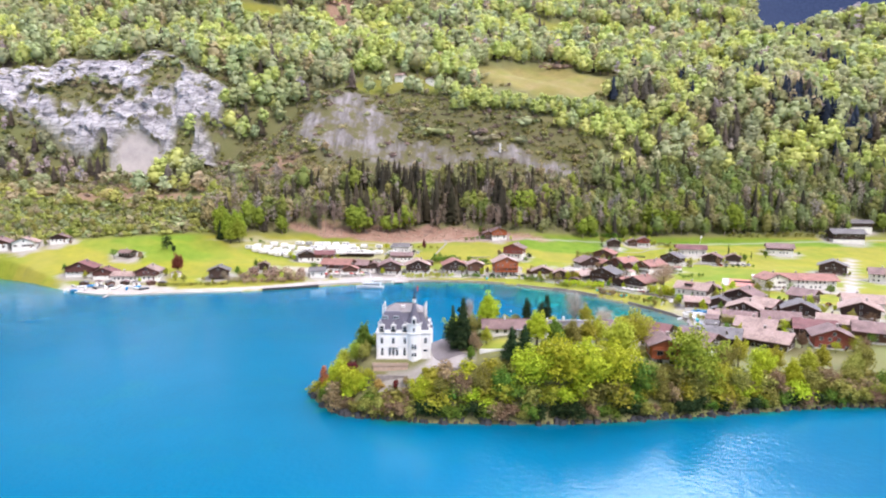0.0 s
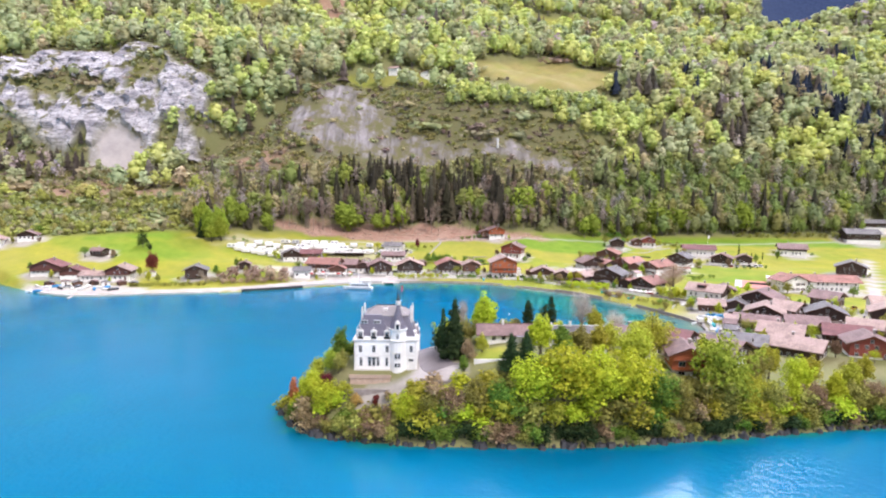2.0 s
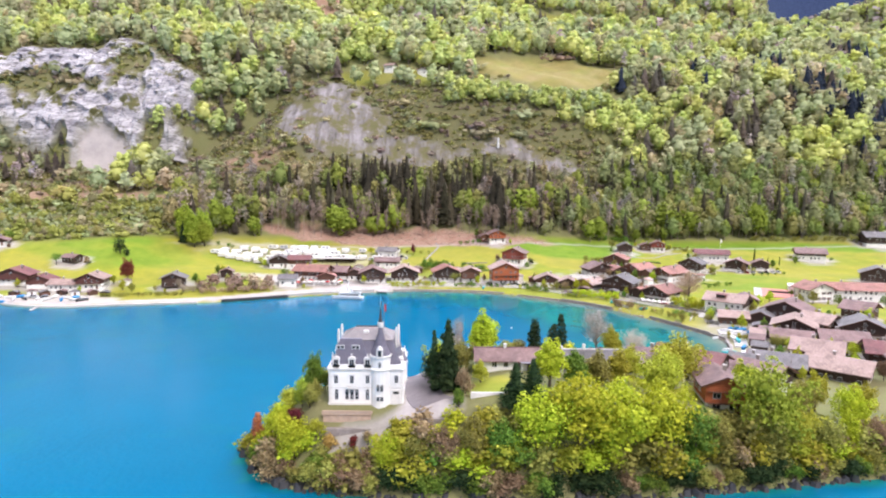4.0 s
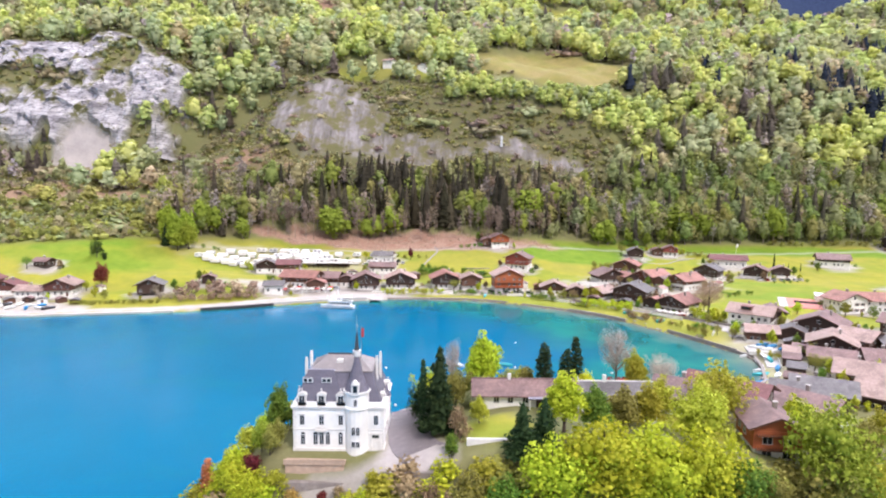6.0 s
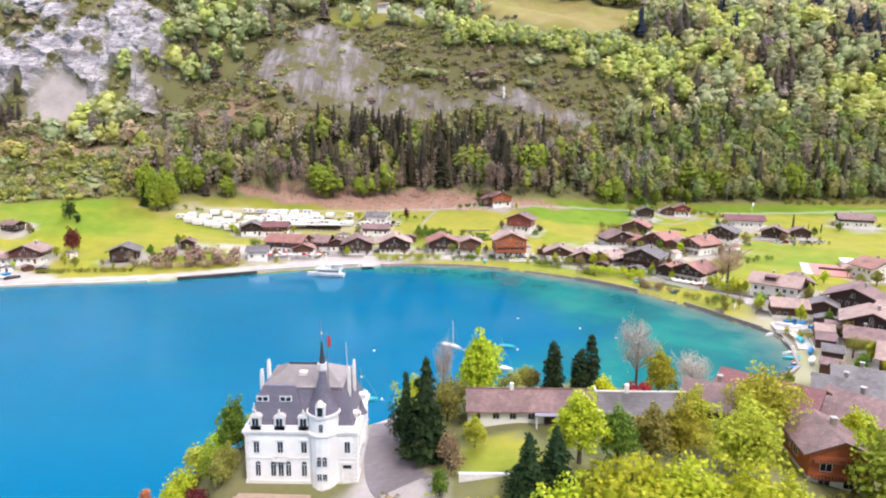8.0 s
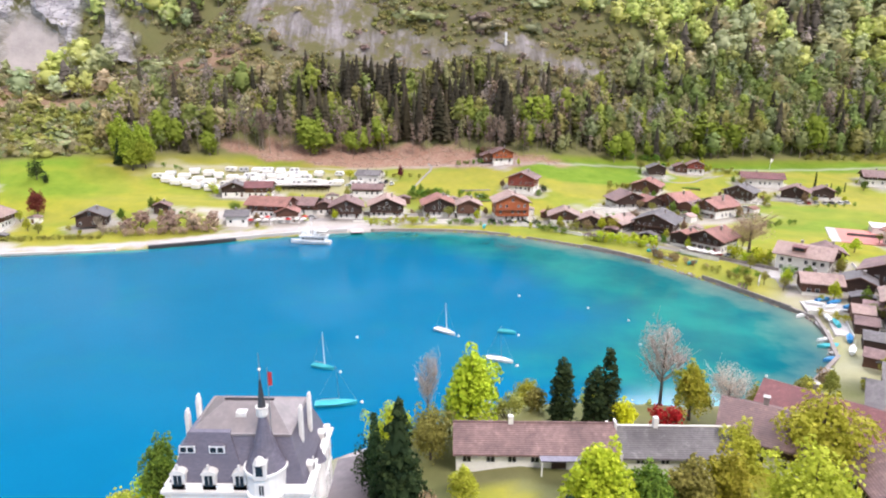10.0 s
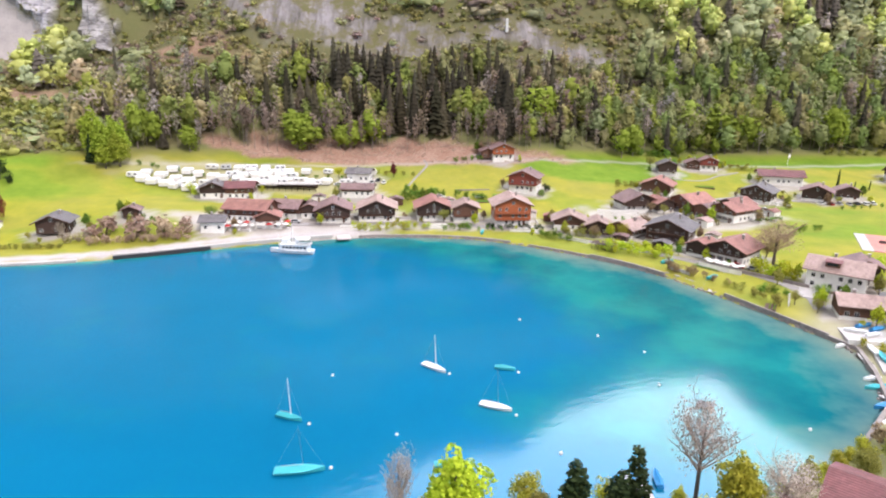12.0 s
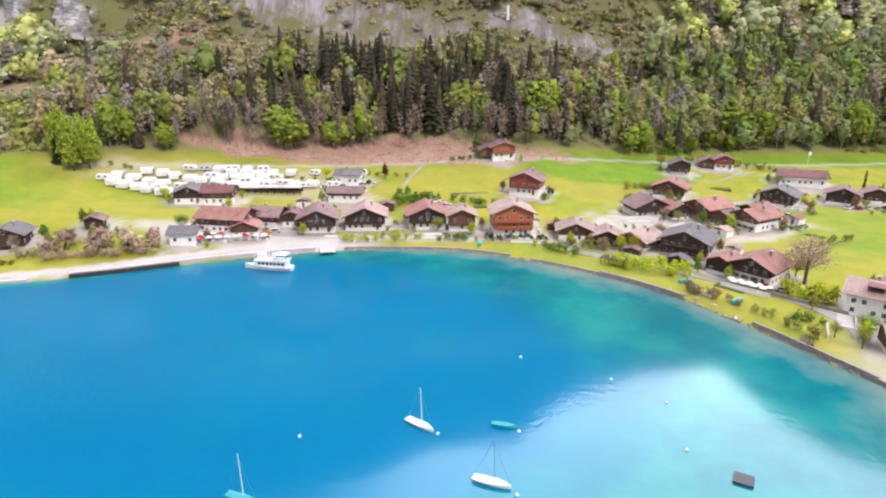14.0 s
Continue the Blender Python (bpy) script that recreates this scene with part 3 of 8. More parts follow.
def cover(x, y):
    """What the ground is covered with, as amounts: meadow, rock, bare soil, gravel, scrub, vivid grass."""
    d = shore_distance(x, y)
    s = y - lerp_table(x, FOOT)
    main = smooth(y, 238, 250)
    meadow = smooth(s, 14, -2) * main
    meadow = np.maximum(meadow, 0.66 * blob(x, y, 106, 676, 66, 44, 0.15, 4))
    meadow = np.maximum(meadow, 0.55 * blob(x, y, -62, 638, 34, 13, 0.3, 5))
    meadow = np.maximum(meadow, 0.62 * blob(x, y, -8, 637, 32, 17, 0.2, 5.5))
    for cx, cy, rx, ry in ((-240, 800, 60, 16), (20, 815, 70, 12), (330, 760, 50, 14), (-60, 985, 90, 20), (420, 930, 70, 18)):
        meadow = np.maximum(meadow, 0.75 * blob(x, y, cx, cy, rx, ry, 0.3, cx * 0.1))
    meadow = np.maximum(meadow, 0.7 * blob(x, y, 192, 884, 85, 26, 0.2, 6))
    torn = 0.35 * waves(x, y, 11, 51) + 0.3 * waves(x, y, 24, 53)
    green_ledge = np.maximum(blob(x, y, -330, 594, 44, 9, 0.5, 1.1, 0.9), 0.9 * blob(x, y, -262, 612, 16, 14, 0.5, 2.1, 0.9))
    fan = blob(x, y, -266, 566, 27, 12, 0.15, 7.5)
    rock = smooth(blob(x, y, -322, 603, 92, 42, 0.3, 1.5, 0.8) + torn * 0.8 - 0.9 * green_ledge, 0.35, 0.55) * smooth(s, 146 - 0.22 * np.clip(x + 270, -120, 0), 160 - 0.22 * np.clip(x + 270, -120, 0)) * (1 - fan)
    rock = np.maximum(rock, 0.9 * smooth(blob(x, y, -222, 603, 24, 13, 0.3, 2.5, 0.8) + torn * 0.8, 0.4, 0.65))
    rock = np.maximum(rock, 0.8 * smooth(blob(x, y, -216, 580, 12, 8, 0.3, 2.9, 0.8) + torn * 0.6, 0.4, 0.65))
    pale = smooth(x, -170, -190)
    rock = np.maximum(rock, 0.8 * smooth(blob(x, y, -84, 582, 50, 30, 0.3, 3.5, 1.2) + torn * 0.6, 0.2, 0.9))
    rock = np.maximum(rock, 0.7 * smooth(blob(x, y, -22, 563, 44, 13, 0.3, 4.5, 1.0) + torn * 0.6, 0.25, 0.8))
    rock = np.maximum(rock, 0.75 * smooth(blob(x, y, 72, 569, 42, 7, 0.3, 8.5, 0.8) + torn * 0.8, 0.35, 0.65))
    soil = blob(x, y, -20, 486, 92, 15, 0.3, 9.1) * smooth(s, -14, -4)
    soil = np.maximum(soil, 0.75 * blob(x, y, -250, 510, 62, 20, 0.3, 9.7))
    soil = np.maximum(soil, 0.9 * blob(x, y, -137, 878, 20, 70, 0.2, 9.9))
    soil = np.maximum(soil, 0.7 * blob(x, y, -170, 540, 60, 9, 0.3, 10.3))
    soil = np.maximum(soil, 0.34 * blob(x, y, 106, 676, 66, 44, 0.15, 4) * (0.8 + 0.4 * waves(x, y, 12, 3)))
    gravel = smooth(d, 0.2, 0.8) * smooth(d, 5.8, 4.0) * smooth(x, -225, -205) * smooth(x, -12, -22) * main
    gravel = np.maximum(gravel, 0.8 * blob(x, y, 108, 405, 40, 22, 0.35, 11.1))
    gravel = np.maximum(gravel, 0.5 * blob(x, y, 150, 265, 58, 48, 0.3, 12.1))
    gravel = np.maximum(gravel, 0.9 * blob(x, y, -52, 385, 42, 12, 0.2, 13.1))
    gravel = np.maximum(gravel, 0.7 * blob(x, y, 10, 393, 55, 6, 0.2, 13.6))
    gravel = np.maximum(gravel, 0.35 * blob(x, y, -82, 448, 62, 16, 0.25, 14.1))
    gravel = np.maximum(gravel, 0.95 * smooth(np.abs(s - 46 - 4 * np.sin(x / 60)), 4.5, 2.5) * smooth(x, 190, 150) * smooth(x, -190, -150))
    gravel = np.maximum(gravel, 0.85 * blob(x, y, -184, 346, 34, 10, 0.2, 24.1))
    gravel = np.maximum(gravel, fan)
    lane = np.abs(x - (285 - 0.62 * (442 - y)))
    gravel = np.maximum(gravel, smooth(lane, 4.2, 3.0) * smooth(y, 250, 262) * smooth(y, 470, 455))
    track = np.abs(s + 6 - 3 * np.sin(x / 45))
    gravel = np.maximum(gravel, 0.6 * smooth(track, 1.9, 0.7) * smooth(x, -170, -150) * main)
    scrub = blob(x, y, -70, 560, 150, 62, 0.2, 15.1) * smooth(s, 30, 48)
    scrub = np.maximum(scrub, blob(x, y, 60, 572, 85, 34, 0.25, 16.1))
    scrub = np.maximum(scrub, 0.8 * smooth(s, 130, 150) * (meadow > 0.05))
    # far spruce slopes, whose ground colour also carries haze and cloud shade
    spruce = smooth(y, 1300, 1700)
    vivid = blob(x, y, 95, 478, 45, 22, 0.15, 17.1, 0.15) + blob(x, y, -215, 452, 45, 24, 0.2, 18.1) + blob(x, y, 240, 505, 140, 10, 0.2, 19.1)
    vivid = vivid + 0.35 * smooth(waves(x, y * 1.4, 30, 61), 0.15, 0.4) + 0.5 * blob(x, y, 175, 400, 45, 26, 0.15, 22.1) + 0.5 * blob(x, y, -190, 420, 50, 22, 0.2, 23.1)
    vivid = np.clip(vivid, 0, 1)
    # drive and lawn on the peninsula
    pen = 1 - main
    drive = np.maximum(blob(x, y, 0.5, 188, 4.5, 16, 0.1, 20.1), blob(x, y, 2, 174, 7, 4.5, 0.1, 20.6)) * pen
    drive = np.maximum(drive, 0.75 * blob(x, y, -9, 171.5, 9, 3.5, 0.25, 20.9) * pen)
    for hx, hy, hw, *rest in VILLAGE:
        near = np.hypot(x - hx, y - hy)
        gravel = np.maximum(gravel, 0.85 * smooth(near + 3.5 * waves(x, y, 5, hx), hw * 0.5 + 7.0, hw * 0.5 + 2.5))
    gravel = np.maximum(gravel * main, drive)
    lawn = np.maximum(blob(x, y, 16.5, 179.5, 6.5, 5.2, 0.08, 21.1), blob(x, y, 56, 191, 10, 6, 0.2, 21.6)) * pen
    meadow = np.maximum(meadow * main, lawn * (1 - drive))
    return meadow, rock, soil, gravel, scrub, vivid, pale, spruce


def ground_material():
    m, n, l, b = nodes_of("ground")
    at = n.new("ShaderNodeNewGeometry").outputs["Position"]
    fine = noise_node(n, l, at, 0.9, 6.0, 0.7)
    mid = noise_node(n, l, at, 0.12, 5.0, 0.6)
    broad = noise_node(n, l, at, 0.025, 4.0)
    one, two = n.new("ShaderNodeAttribute"), n.new("ShaderNodeAttribute")
    one.attribute_name, two.attribute_name = "cover_a", "cover_b"
    sa, sb = n.new("ShaderNodeSeparateColor"), n.new("ShaderNodeSeparateColor")
    l.new(one.outputs["Color"], sa.inputs["Color"])
    l.new(two.outputs["Color"], sb.inputs["Color"])
    f_mid, f_fine, f_broad = (contrast(n, l, k.outputs["Fac"], 0.3, 0.7) for k in (mid, fine, broad))
    wood = mixed(n, l, f_fine, (0.16, 0.15, 0.075), (0.22, 0.195, 0.10))
    wood = mixed(n, l, f_broad, wood, (0.17, 0.19, 0.07))
    scrub = mixed(n, l, f_mid, (0.115, 0.125, 0.045), (0.16, 0.14, 0.065))
    clump = noise_node(n, l, at, 0.3, 5.0, 0.7)
    scrub = mixed(n, l, contrast(n, l, clump.outputs["Fac"], 0.42, 0.56), scrub, (0.105, 0.115, 0.05))
    scrub = mixed(n, l, contrast_to(n, l, f_fine, 0.0, 0.5), scrub, (0.20, 0.17, 0.10))
    grass = mixed(n, l, f_mid, (0.205, 0.235, 0.02), (0.355, 0.33, 0.028))
    grass = mixed(n, l, contrast_to(n, l, f_fine, 0.0, 0.35), grass, (0.14, 0.175, 0.03))
    grass = mixed(n, l, contrast_to(n, l, f_broad, 0.0, 0.6), grass, (0.30, 0.265, 0.07))
    green = mixed(n, l, f_mid, (0.115, 0.205, 0.016), (0.175, 0.265, 0.026))
    soil = mixed(n, l, f_mid, (0.37, 0.225, 0.165), (0.50, 0.355, 0.285))
    soil = mixed(n, l, f_fine, soil, (0.24, 0.13, 0.09))
    gravel = mixed(n, l, f_mid, (0.45, 0.41, 0.40), (0.32, 0.29, 0.29))
    gravel = mixed(n, l, contrast_to(n, l, f_fine, 0.0, 0.5), gravel, (0.53, 0.485, 0.47))
    # dark spruce cover far off, with blue haze and cloud shade mixed into its colour
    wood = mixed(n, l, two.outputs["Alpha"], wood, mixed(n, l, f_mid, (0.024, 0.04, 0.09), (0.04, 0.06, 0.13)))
    # strata dip to the right across the faces
    dip = n.new("ShaderNodeMapping")
    dip.inputs["Rotation"].default_value, dip.inputs["Scale"].default_value = (0.0, radians(-28), 0.0), (0.045, 0.05, 0.16)
    l.new(at, dip.inputs["Vector"])
    strata = noise_node(n, l, dip.outputs["Vector"], 1.0, 9.0, 0.66)
    blotch = noise_node(n, l, at, 0.055, 5.0, 0.6)
    crack = n.new("ShaderNodeTexVoronoi")
    crack.feature = "DISTANCE_TO_EDGE"
    crack.inputs["Scale"].default_value, crack.inputs["Randomness"].default_value = 2.3, 1.0
    bend = n.new("ShaderNodeVectorMath")
    bend.operation = "ADD"
    l.new(dip.outputs["Vector"], bend.inputs[0])
    l.new(strata.outputs["Color"], bend.inputs[1])
    l.new(bend.outputs["Vector"], crack.inputs["Vector"])
    veg = noise_node(n, l, at, 0.07, 6.0, 0.68)
    fall = n.new("ShaderNodeMapping")
    fall.inputs["Rotation"].default_value, fall.inputs["Scale"].default_value = (0.0, radians(18), 0.0), (0.16, 0.03, 0.035)
    l.new(at, fall.inputs["Vector"])
    streak = noise_node(n, l, fall.outputs["Vector"], 1.0, 8.0, 0.7)
    dull = mixed(n, l, contrast(n, l, streak.outputs["Fac"], 0.38, 0.64), (0.11, 0.098, 0.10), (0.39, 0.36, 0.395))
    dull = mixed(n, l, contrast(n, l, veg.outputs["Fac"], 0.45, 0.56), dull, (0.165, 0.145, 0.09))
    bright = mixed(n, l, contrast(n, l, strata.outputs["Fac"], 0.36, 0.60), (0.24, 0.225, 0.255), (0.56, 0.54, 0.57))
    bright = mixed(n, l, contrast(n, l, blotch.outputs["Fac"], 0.56, 0.68), bright, (0.66, 0.64, 0.66))
    bright = mixed(n, l, contrast(n, l, crack.outputs["Distance"], 0.07, 0.0), bright, (0.12, 0.11, 0.125))
    rock = mixed(n, l, one.outputs["Alpha"], dull, bright)
    rock = mixed(n, l, contrast(n, l, veg.outputs["Fac"], 0.53, 0.60), rock, (0.14, 0.135, 0.06))
    c = mixed(n, l, sb.outputs["Green"], wood, scrub)
    c = mixed(n, l, sa.outputs["Red"], c, grass)
    vivid = n.new("ShaderNodeMath")
    vivid.operation = "MULTIPLY"
    l.new(sa.outputs["Red"], vivid.inputs[0])
    l.new(sb.outputs["Blue"], vivid.inputs[1])
    c = mixed(n, l, vivid.outputs["Value"], c, green)
    c = mixed(n, l, sa.outputs["Blue"], c, soil)
    c = mixed(n, l, sb.outputs["Red"], c, gravel)
    c = mixed(n, l, sa.outputs["Green"], c, rock)
    l.new(c, b.inputs["Base Color"])
    b.inputs["Roughness"].default_value = 0.95
    b.inputs["Specular IOR Level"].default_value = 0.15
    bumped(n, l, b, strata.outputs["Fac"], 0.35, 2.0)
    return m


def build_ground():
    xs = spaced((-3200, -560, 66), (-560, -430, 8), (-430, -232, 3.2), (-232, 232, 2.5), (232, 600, 8), (600, 3300, 66))
    ys = spaced((150, 252, 2.0), (252, 332, 4), (332, 520, 2.5), (520, 560, 4), (560, 640, 2.2), (640, 700, 4), (700, 1120, 10), (1120, 4000, 60))
    gx, gy = np.meshgrid(xs, ys)
    z = terrain(gx, gy)
    meadow, rock, soil, gravel, scrub, vivid, pale, spruce = cover(gx, gy)
    # crags break up the quarry faces
    step = lambda u, k: np.minimum((u % 1.0) / k, (1 - u % 1.0) / (1 - k))
    warp = waves(gx, z * 1.3 + gy * 0.4, 16, 37)
    faces_out = 6.0 * step((0.62 * gx + 1.0 * z) / 26 + 0.5 * warp, 0.78) + 4.0 * step((gx - 0.35 * z) / 15 + 0.4 * warp, 0.3) + 3.0 * step((0.3 * gx + z) / 8.5 + warp, 0.75)
    jag = np.random.default_rng(77).uniform(-1, 1, z.shape)
    crag = rock * (0.16 + 0.84 * pale) * (gy > 540)
    gy = gy - crag * (faces_out + 1.5 * jag)
    z = z + crag * (2.0 * waves(gx, gy, 9, 33) + 1.0 * jag[::-1])
    nx, ny = len(xs), len(ys)
    verts = np.stack([gx, gy, z], -1).reshape(-1, 3)
    i = np.arange((nx - 1) * (ny - 1))
    a = (i // (nx - 1)) * nx + i % (nx - 1)
    faces = np.stack([a, a + 1, a + nx + 1, a + nx], -1)
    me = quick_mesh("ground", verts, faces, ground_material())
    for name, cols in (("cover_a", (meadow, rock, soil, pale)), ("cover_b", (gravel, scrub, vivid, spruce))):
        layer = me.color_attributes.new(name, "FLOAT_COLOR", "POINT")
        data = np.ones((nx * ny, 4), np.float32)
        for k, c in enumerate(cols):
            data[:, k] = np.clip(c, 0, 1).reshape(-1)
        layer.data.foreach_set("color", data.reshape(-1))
    me.polygons.foreach_set("use_smooth", (crag.reshape(-1)[faces].max(1) < 0.3))
    return tagged(new("ground", me), "green lakeside meadows rising to a wooded rocky mountainside", "ground", kind="structure")


def quick_mesh(name, verts, faces, material):
    """A mesh from arrays; all faces have the same number of corners."""
    me = bpy.data.meshes.new(name)
    n = faces.shape[1]
    me.vertices.add(len(verts))
    me.vertices.foreach_set("co", np.asarray(verts, np.float32).reshape(-1))
    me.loops.add(faces.size)
    me.loops.foreach_set("vertex_index", faces.astype(np.int32).reshape(-1))
    me.polygons.add(len(faces))
    me.polygons.foreach_set("loop_start", np.arange(0, faces.size, n, dtype=np.int32))
    me.polygons.foreach_set("loop_total", np.full(len(faces), n, np.int32))
    me.materials.append(material)
    me.update(calc_edges=True)
    return me


def water_material():
    m, n, l, b = nodes_of("lake_water")
    at = n.new("ShaderNodeNewGeometry").outputs["Position"]
    deep = n.new("ShaderNodeAttribute")
    deep.attribute_name = "shallow"
    broad = noise_node(n, l, at, 0.012, 4.0)
    silt = noise_node(n, l, at, 0.045, 4.0, 0.55)
    blue = mixed(n, l, contrast(n, l, broad.outputs["Fac"], 0.3, 0.7), (0.0, 0.116, 0.232), (0.0, 0.142, 0.276))
    teal = mixed(n, l, contrast(n, l, silt.outputs["Fac"], 0.35, 0.65), (0.0, 0.112, 0.14), (0.008, 0.195, 0.19))
    ramp = n.new("ShaderNodeValToRGB")
    ramp.color_ramp.elements[0].position, ramp.color_ramp.elements[1].position = 0.02, 0.6
    wob = n.new("ShaderNodeMath")
    wob.operation = "MULTIPLY_ADD"
    l.new(silt.outputs["Fac"], wob.inputs[0])
    wob.inputs[1].default_value = 0.5
    l.new(deep.outputs["Fac"], wob.inputs[2])
    sub = n.new("ShaderNodeMath")
    sub.operation = "SUBTRACT"
    l.new(wob.outputs["Value"], sub.inputs[0])
    sub.inputs[1].default_value = 0.25
    l.new(sub.outputs["Value"], ramp.inputs["Fac"])
    c = mixed(n, l, ramp.outputs["Color"], blue, teal)
    edge = contrast(n, l, wob.outputs["Value"], 1.08, 1.34)
    c = mixed(n, l, edge, c, (0.20, 0.21, 0.17))
    l.new(c, b.inputs["Base Color"])
    wind = n.new("ShaderNodeAttribute")
    wind.attribute_name = "open_water"
    l.new(contrast_to(n, l, wind.outputs["Fac"], 0.075, 0.15), b.inputs["Roughness"])
    b.inputs["IOR"].default_value = 1.33
    b.inputs["Specular IOR Level"].default_value = 0.40
    b.inputs["Specular Tint"].default_value = (0.38, 0.9, 1.0, 1.0)
    ripple = noise_node(n, l, at, 0.55, 3.0, 0.5)
    calm = noise_node(n, l, at, 0.02, 2.0)
    mul = n.new("ShaderNodeMath")
    mul.operation = "MULTIPLY"
    l.new(ripple.outputs["Fac"], mul.inputs[0])
    l.new(contrast(n, l, calm.outputs["Fac"], 0.3, 0.75), mul.inputs[1])
    swell = n.new("ShaderNodeMath")
    swell.operation = "MULTIPLY"
    l.new(mul.outputs["Value"], swell.inputs[0])
    l.new(contrast_to(n, l, wind.outputs["Fac"], 0.55, 2.8), swell.inputs[1])
    bumped(n, l, b, swell.outputs["Value"], 0.2, 0.35)
    return m


def build_lake():
    xs = spaced((-3200, -240, 80), (-240, 200, 4), (200, 3300, 80))
    ys = spaced((-3000, 140, 80), (140, 400, 4), (400, 620, 40))
    gx, gy = np.meshgrid(xs, ys)
    d = -shore_distance(gx, gy)
    reach = lerp_table(gx, [(-240, 3), (-60, 4), (-20, 14), (20, 42), (60, 74), (120, 84)]) * smooth(gy, 226, 258) + 2.0
    shallow = np.clip(1 - d / reach, 0, 1)
    nx, ny = len(xs), len(ys)
    i = np.arange((nx - 1) * (ny - 1))
    a = (i // (nx - 1)) * nx + i % (nx - 1)
    me = quick_mesh("lake", np.stack([gx, gy, 0 * gx], -1).reshape(-1, 3), np.stack([a, a + 1, a + nx + 1, a + nx], -1), water_material())
    for name, value in (("shallow", shallow), ("open_water", np.maximum(smooth(gy + 0.12 * gx, 235, 165), 0.8 * smooth(gx, 0, -90)))):
        layer = me.attributes.new(name, "FLOAT", "POINT")
        layer.data.foreach_set("value", value.reshape(-1).astype(np.float32))
    return tagged(new("lake", me), "calm turquoise-blue lake with paler shallows", "lake", kind="structure")


build_ground()
build_lake()


# ---- houses ----
def window_meshes(w, h, arch=False):
    """Frame and pane of a window, standing in the x-z plane and facing -y, its sill's middle at the origin."""
    t, e = 0.06, 0.07
    xs, zs = [-w / 2, -w / 2 + t, -0.025, 0.025, w / 2 - t, w / 2], [0, t, h - t, h]
    frame_geo, pane = Geo(), Geo()
    frame_geo.v = [(px, py, pz) for py in (-e, 0.02) for pz in zs for px in xs]
    for k in range(3):
        for i in range(5):
            a = k * 6 + i
            if k == 1 and i in (1, 3):
                ring = (a, a + 1, a + 7, a + 6)
                frame_geo.f += [(p, q, q + 24, p + 24) for p, q in zip(ring, ring[1:] + ring[:1])]
            else:
                frame_geo.f.append((a, a + 1, a + 7, a + 6))
    rim = [0, 1, 2, 3, 4, 5, 11, 17, 23, 22, 21, 20, 19, 18, 12, 6]
    frame_geo.f += [(q, p, p + 24, q + 24) for p, q in zip(rim, rim[1:] + rim[:1])]
    n = 8
    top = [(w / 2 * math.cos(math.pi * i / n), h + (w / 2 * math.sin(math.pi * i / n) if arch else 0)) for i in range(n + 1)] if arch else [(w / 2, h - t), (-w / 2, h - t)]
    pane.add([(px * 0.94, -0.02, pz) for px, pz in [(-w / 2, t), (w / 2, t)] + top], [tuple(range(2 + len(top)))])
    return frame_geo.mesh("window", WHITE_PAINT), pane.mesh("pane", GLASS)


HOUSE_WINDOW = window_meshes(1.1, 1.35)
WIDE_WINDOW = window_meshes(1.7, 1.35)
SHUTTER = Geo().box(-0.26, -0.06, 0.0, 0.26, 0.0, 1.25)
SHUTTER_MESH = {"green": SHUTTER.mesh("shutter", surface("green_shutter_paint", (0.05, 0.12, 0.07), (0.035, 0.09, 0.05), 3, 0.5, 0.6, 0.1)),
                "brown": SHUTTER.mesh("shutter", BROWN_WOOD)}


def put_window(parent, meshes, place, shutters=""):
    w = part("window", meshes[0], None, parent, place=place)
    part("pane", meshes[1], None, w)
    if shutters:
        for side in (-1, 1):
            part("shutter", SHUTTER_MESH[shutters], None, w, place=pose(side * 0.8, 0, 0))
    return w


def face_places(w, d, side):
    """Pose of a wall face: its middle at ground height, facing outwards."""
    return {"front": pose(0, -d / 2, 0), "right": pose(w / 2, 0, 0, 0, 0, 90), "left": pose(-w / 2, 0, 0, 0, 0, -90), "back": pose(0, d / 2, 0, 0, 0, 180)}[side]


def gable_roof(w, d, h, pitch, over, thick=0.28, gable_over=None):
    """Two slabs on a ridge along y."""
    go = over if gable_over is None else gable_over
    rise = math.tan(radians(pitch))
    top = h + w / 2 * rise
    ex, ez = w / 2 + over, h - over * rise
    y0, y1 = -d / 2 - go, d / 2 + go
    g = Geo()
    for s in (-1, 1):
        prof = [(0, top), (s * ex, ez), (s * ex, ez + thick), (0, top + thick)]
        v = [(x, y0, z) for x, z in prof] + [(x, y1, z) for x, z in prof]
        f = [(0, 1, 5, 4), (1, 2, 6, 5), (2, 3, 7, 6), (0, 3, 2, 1), (4, 5, 6, 7)]
        g.add(v, f if s > 0 else [tuple(reversed(q)) for q in f])
    return g, top + thick


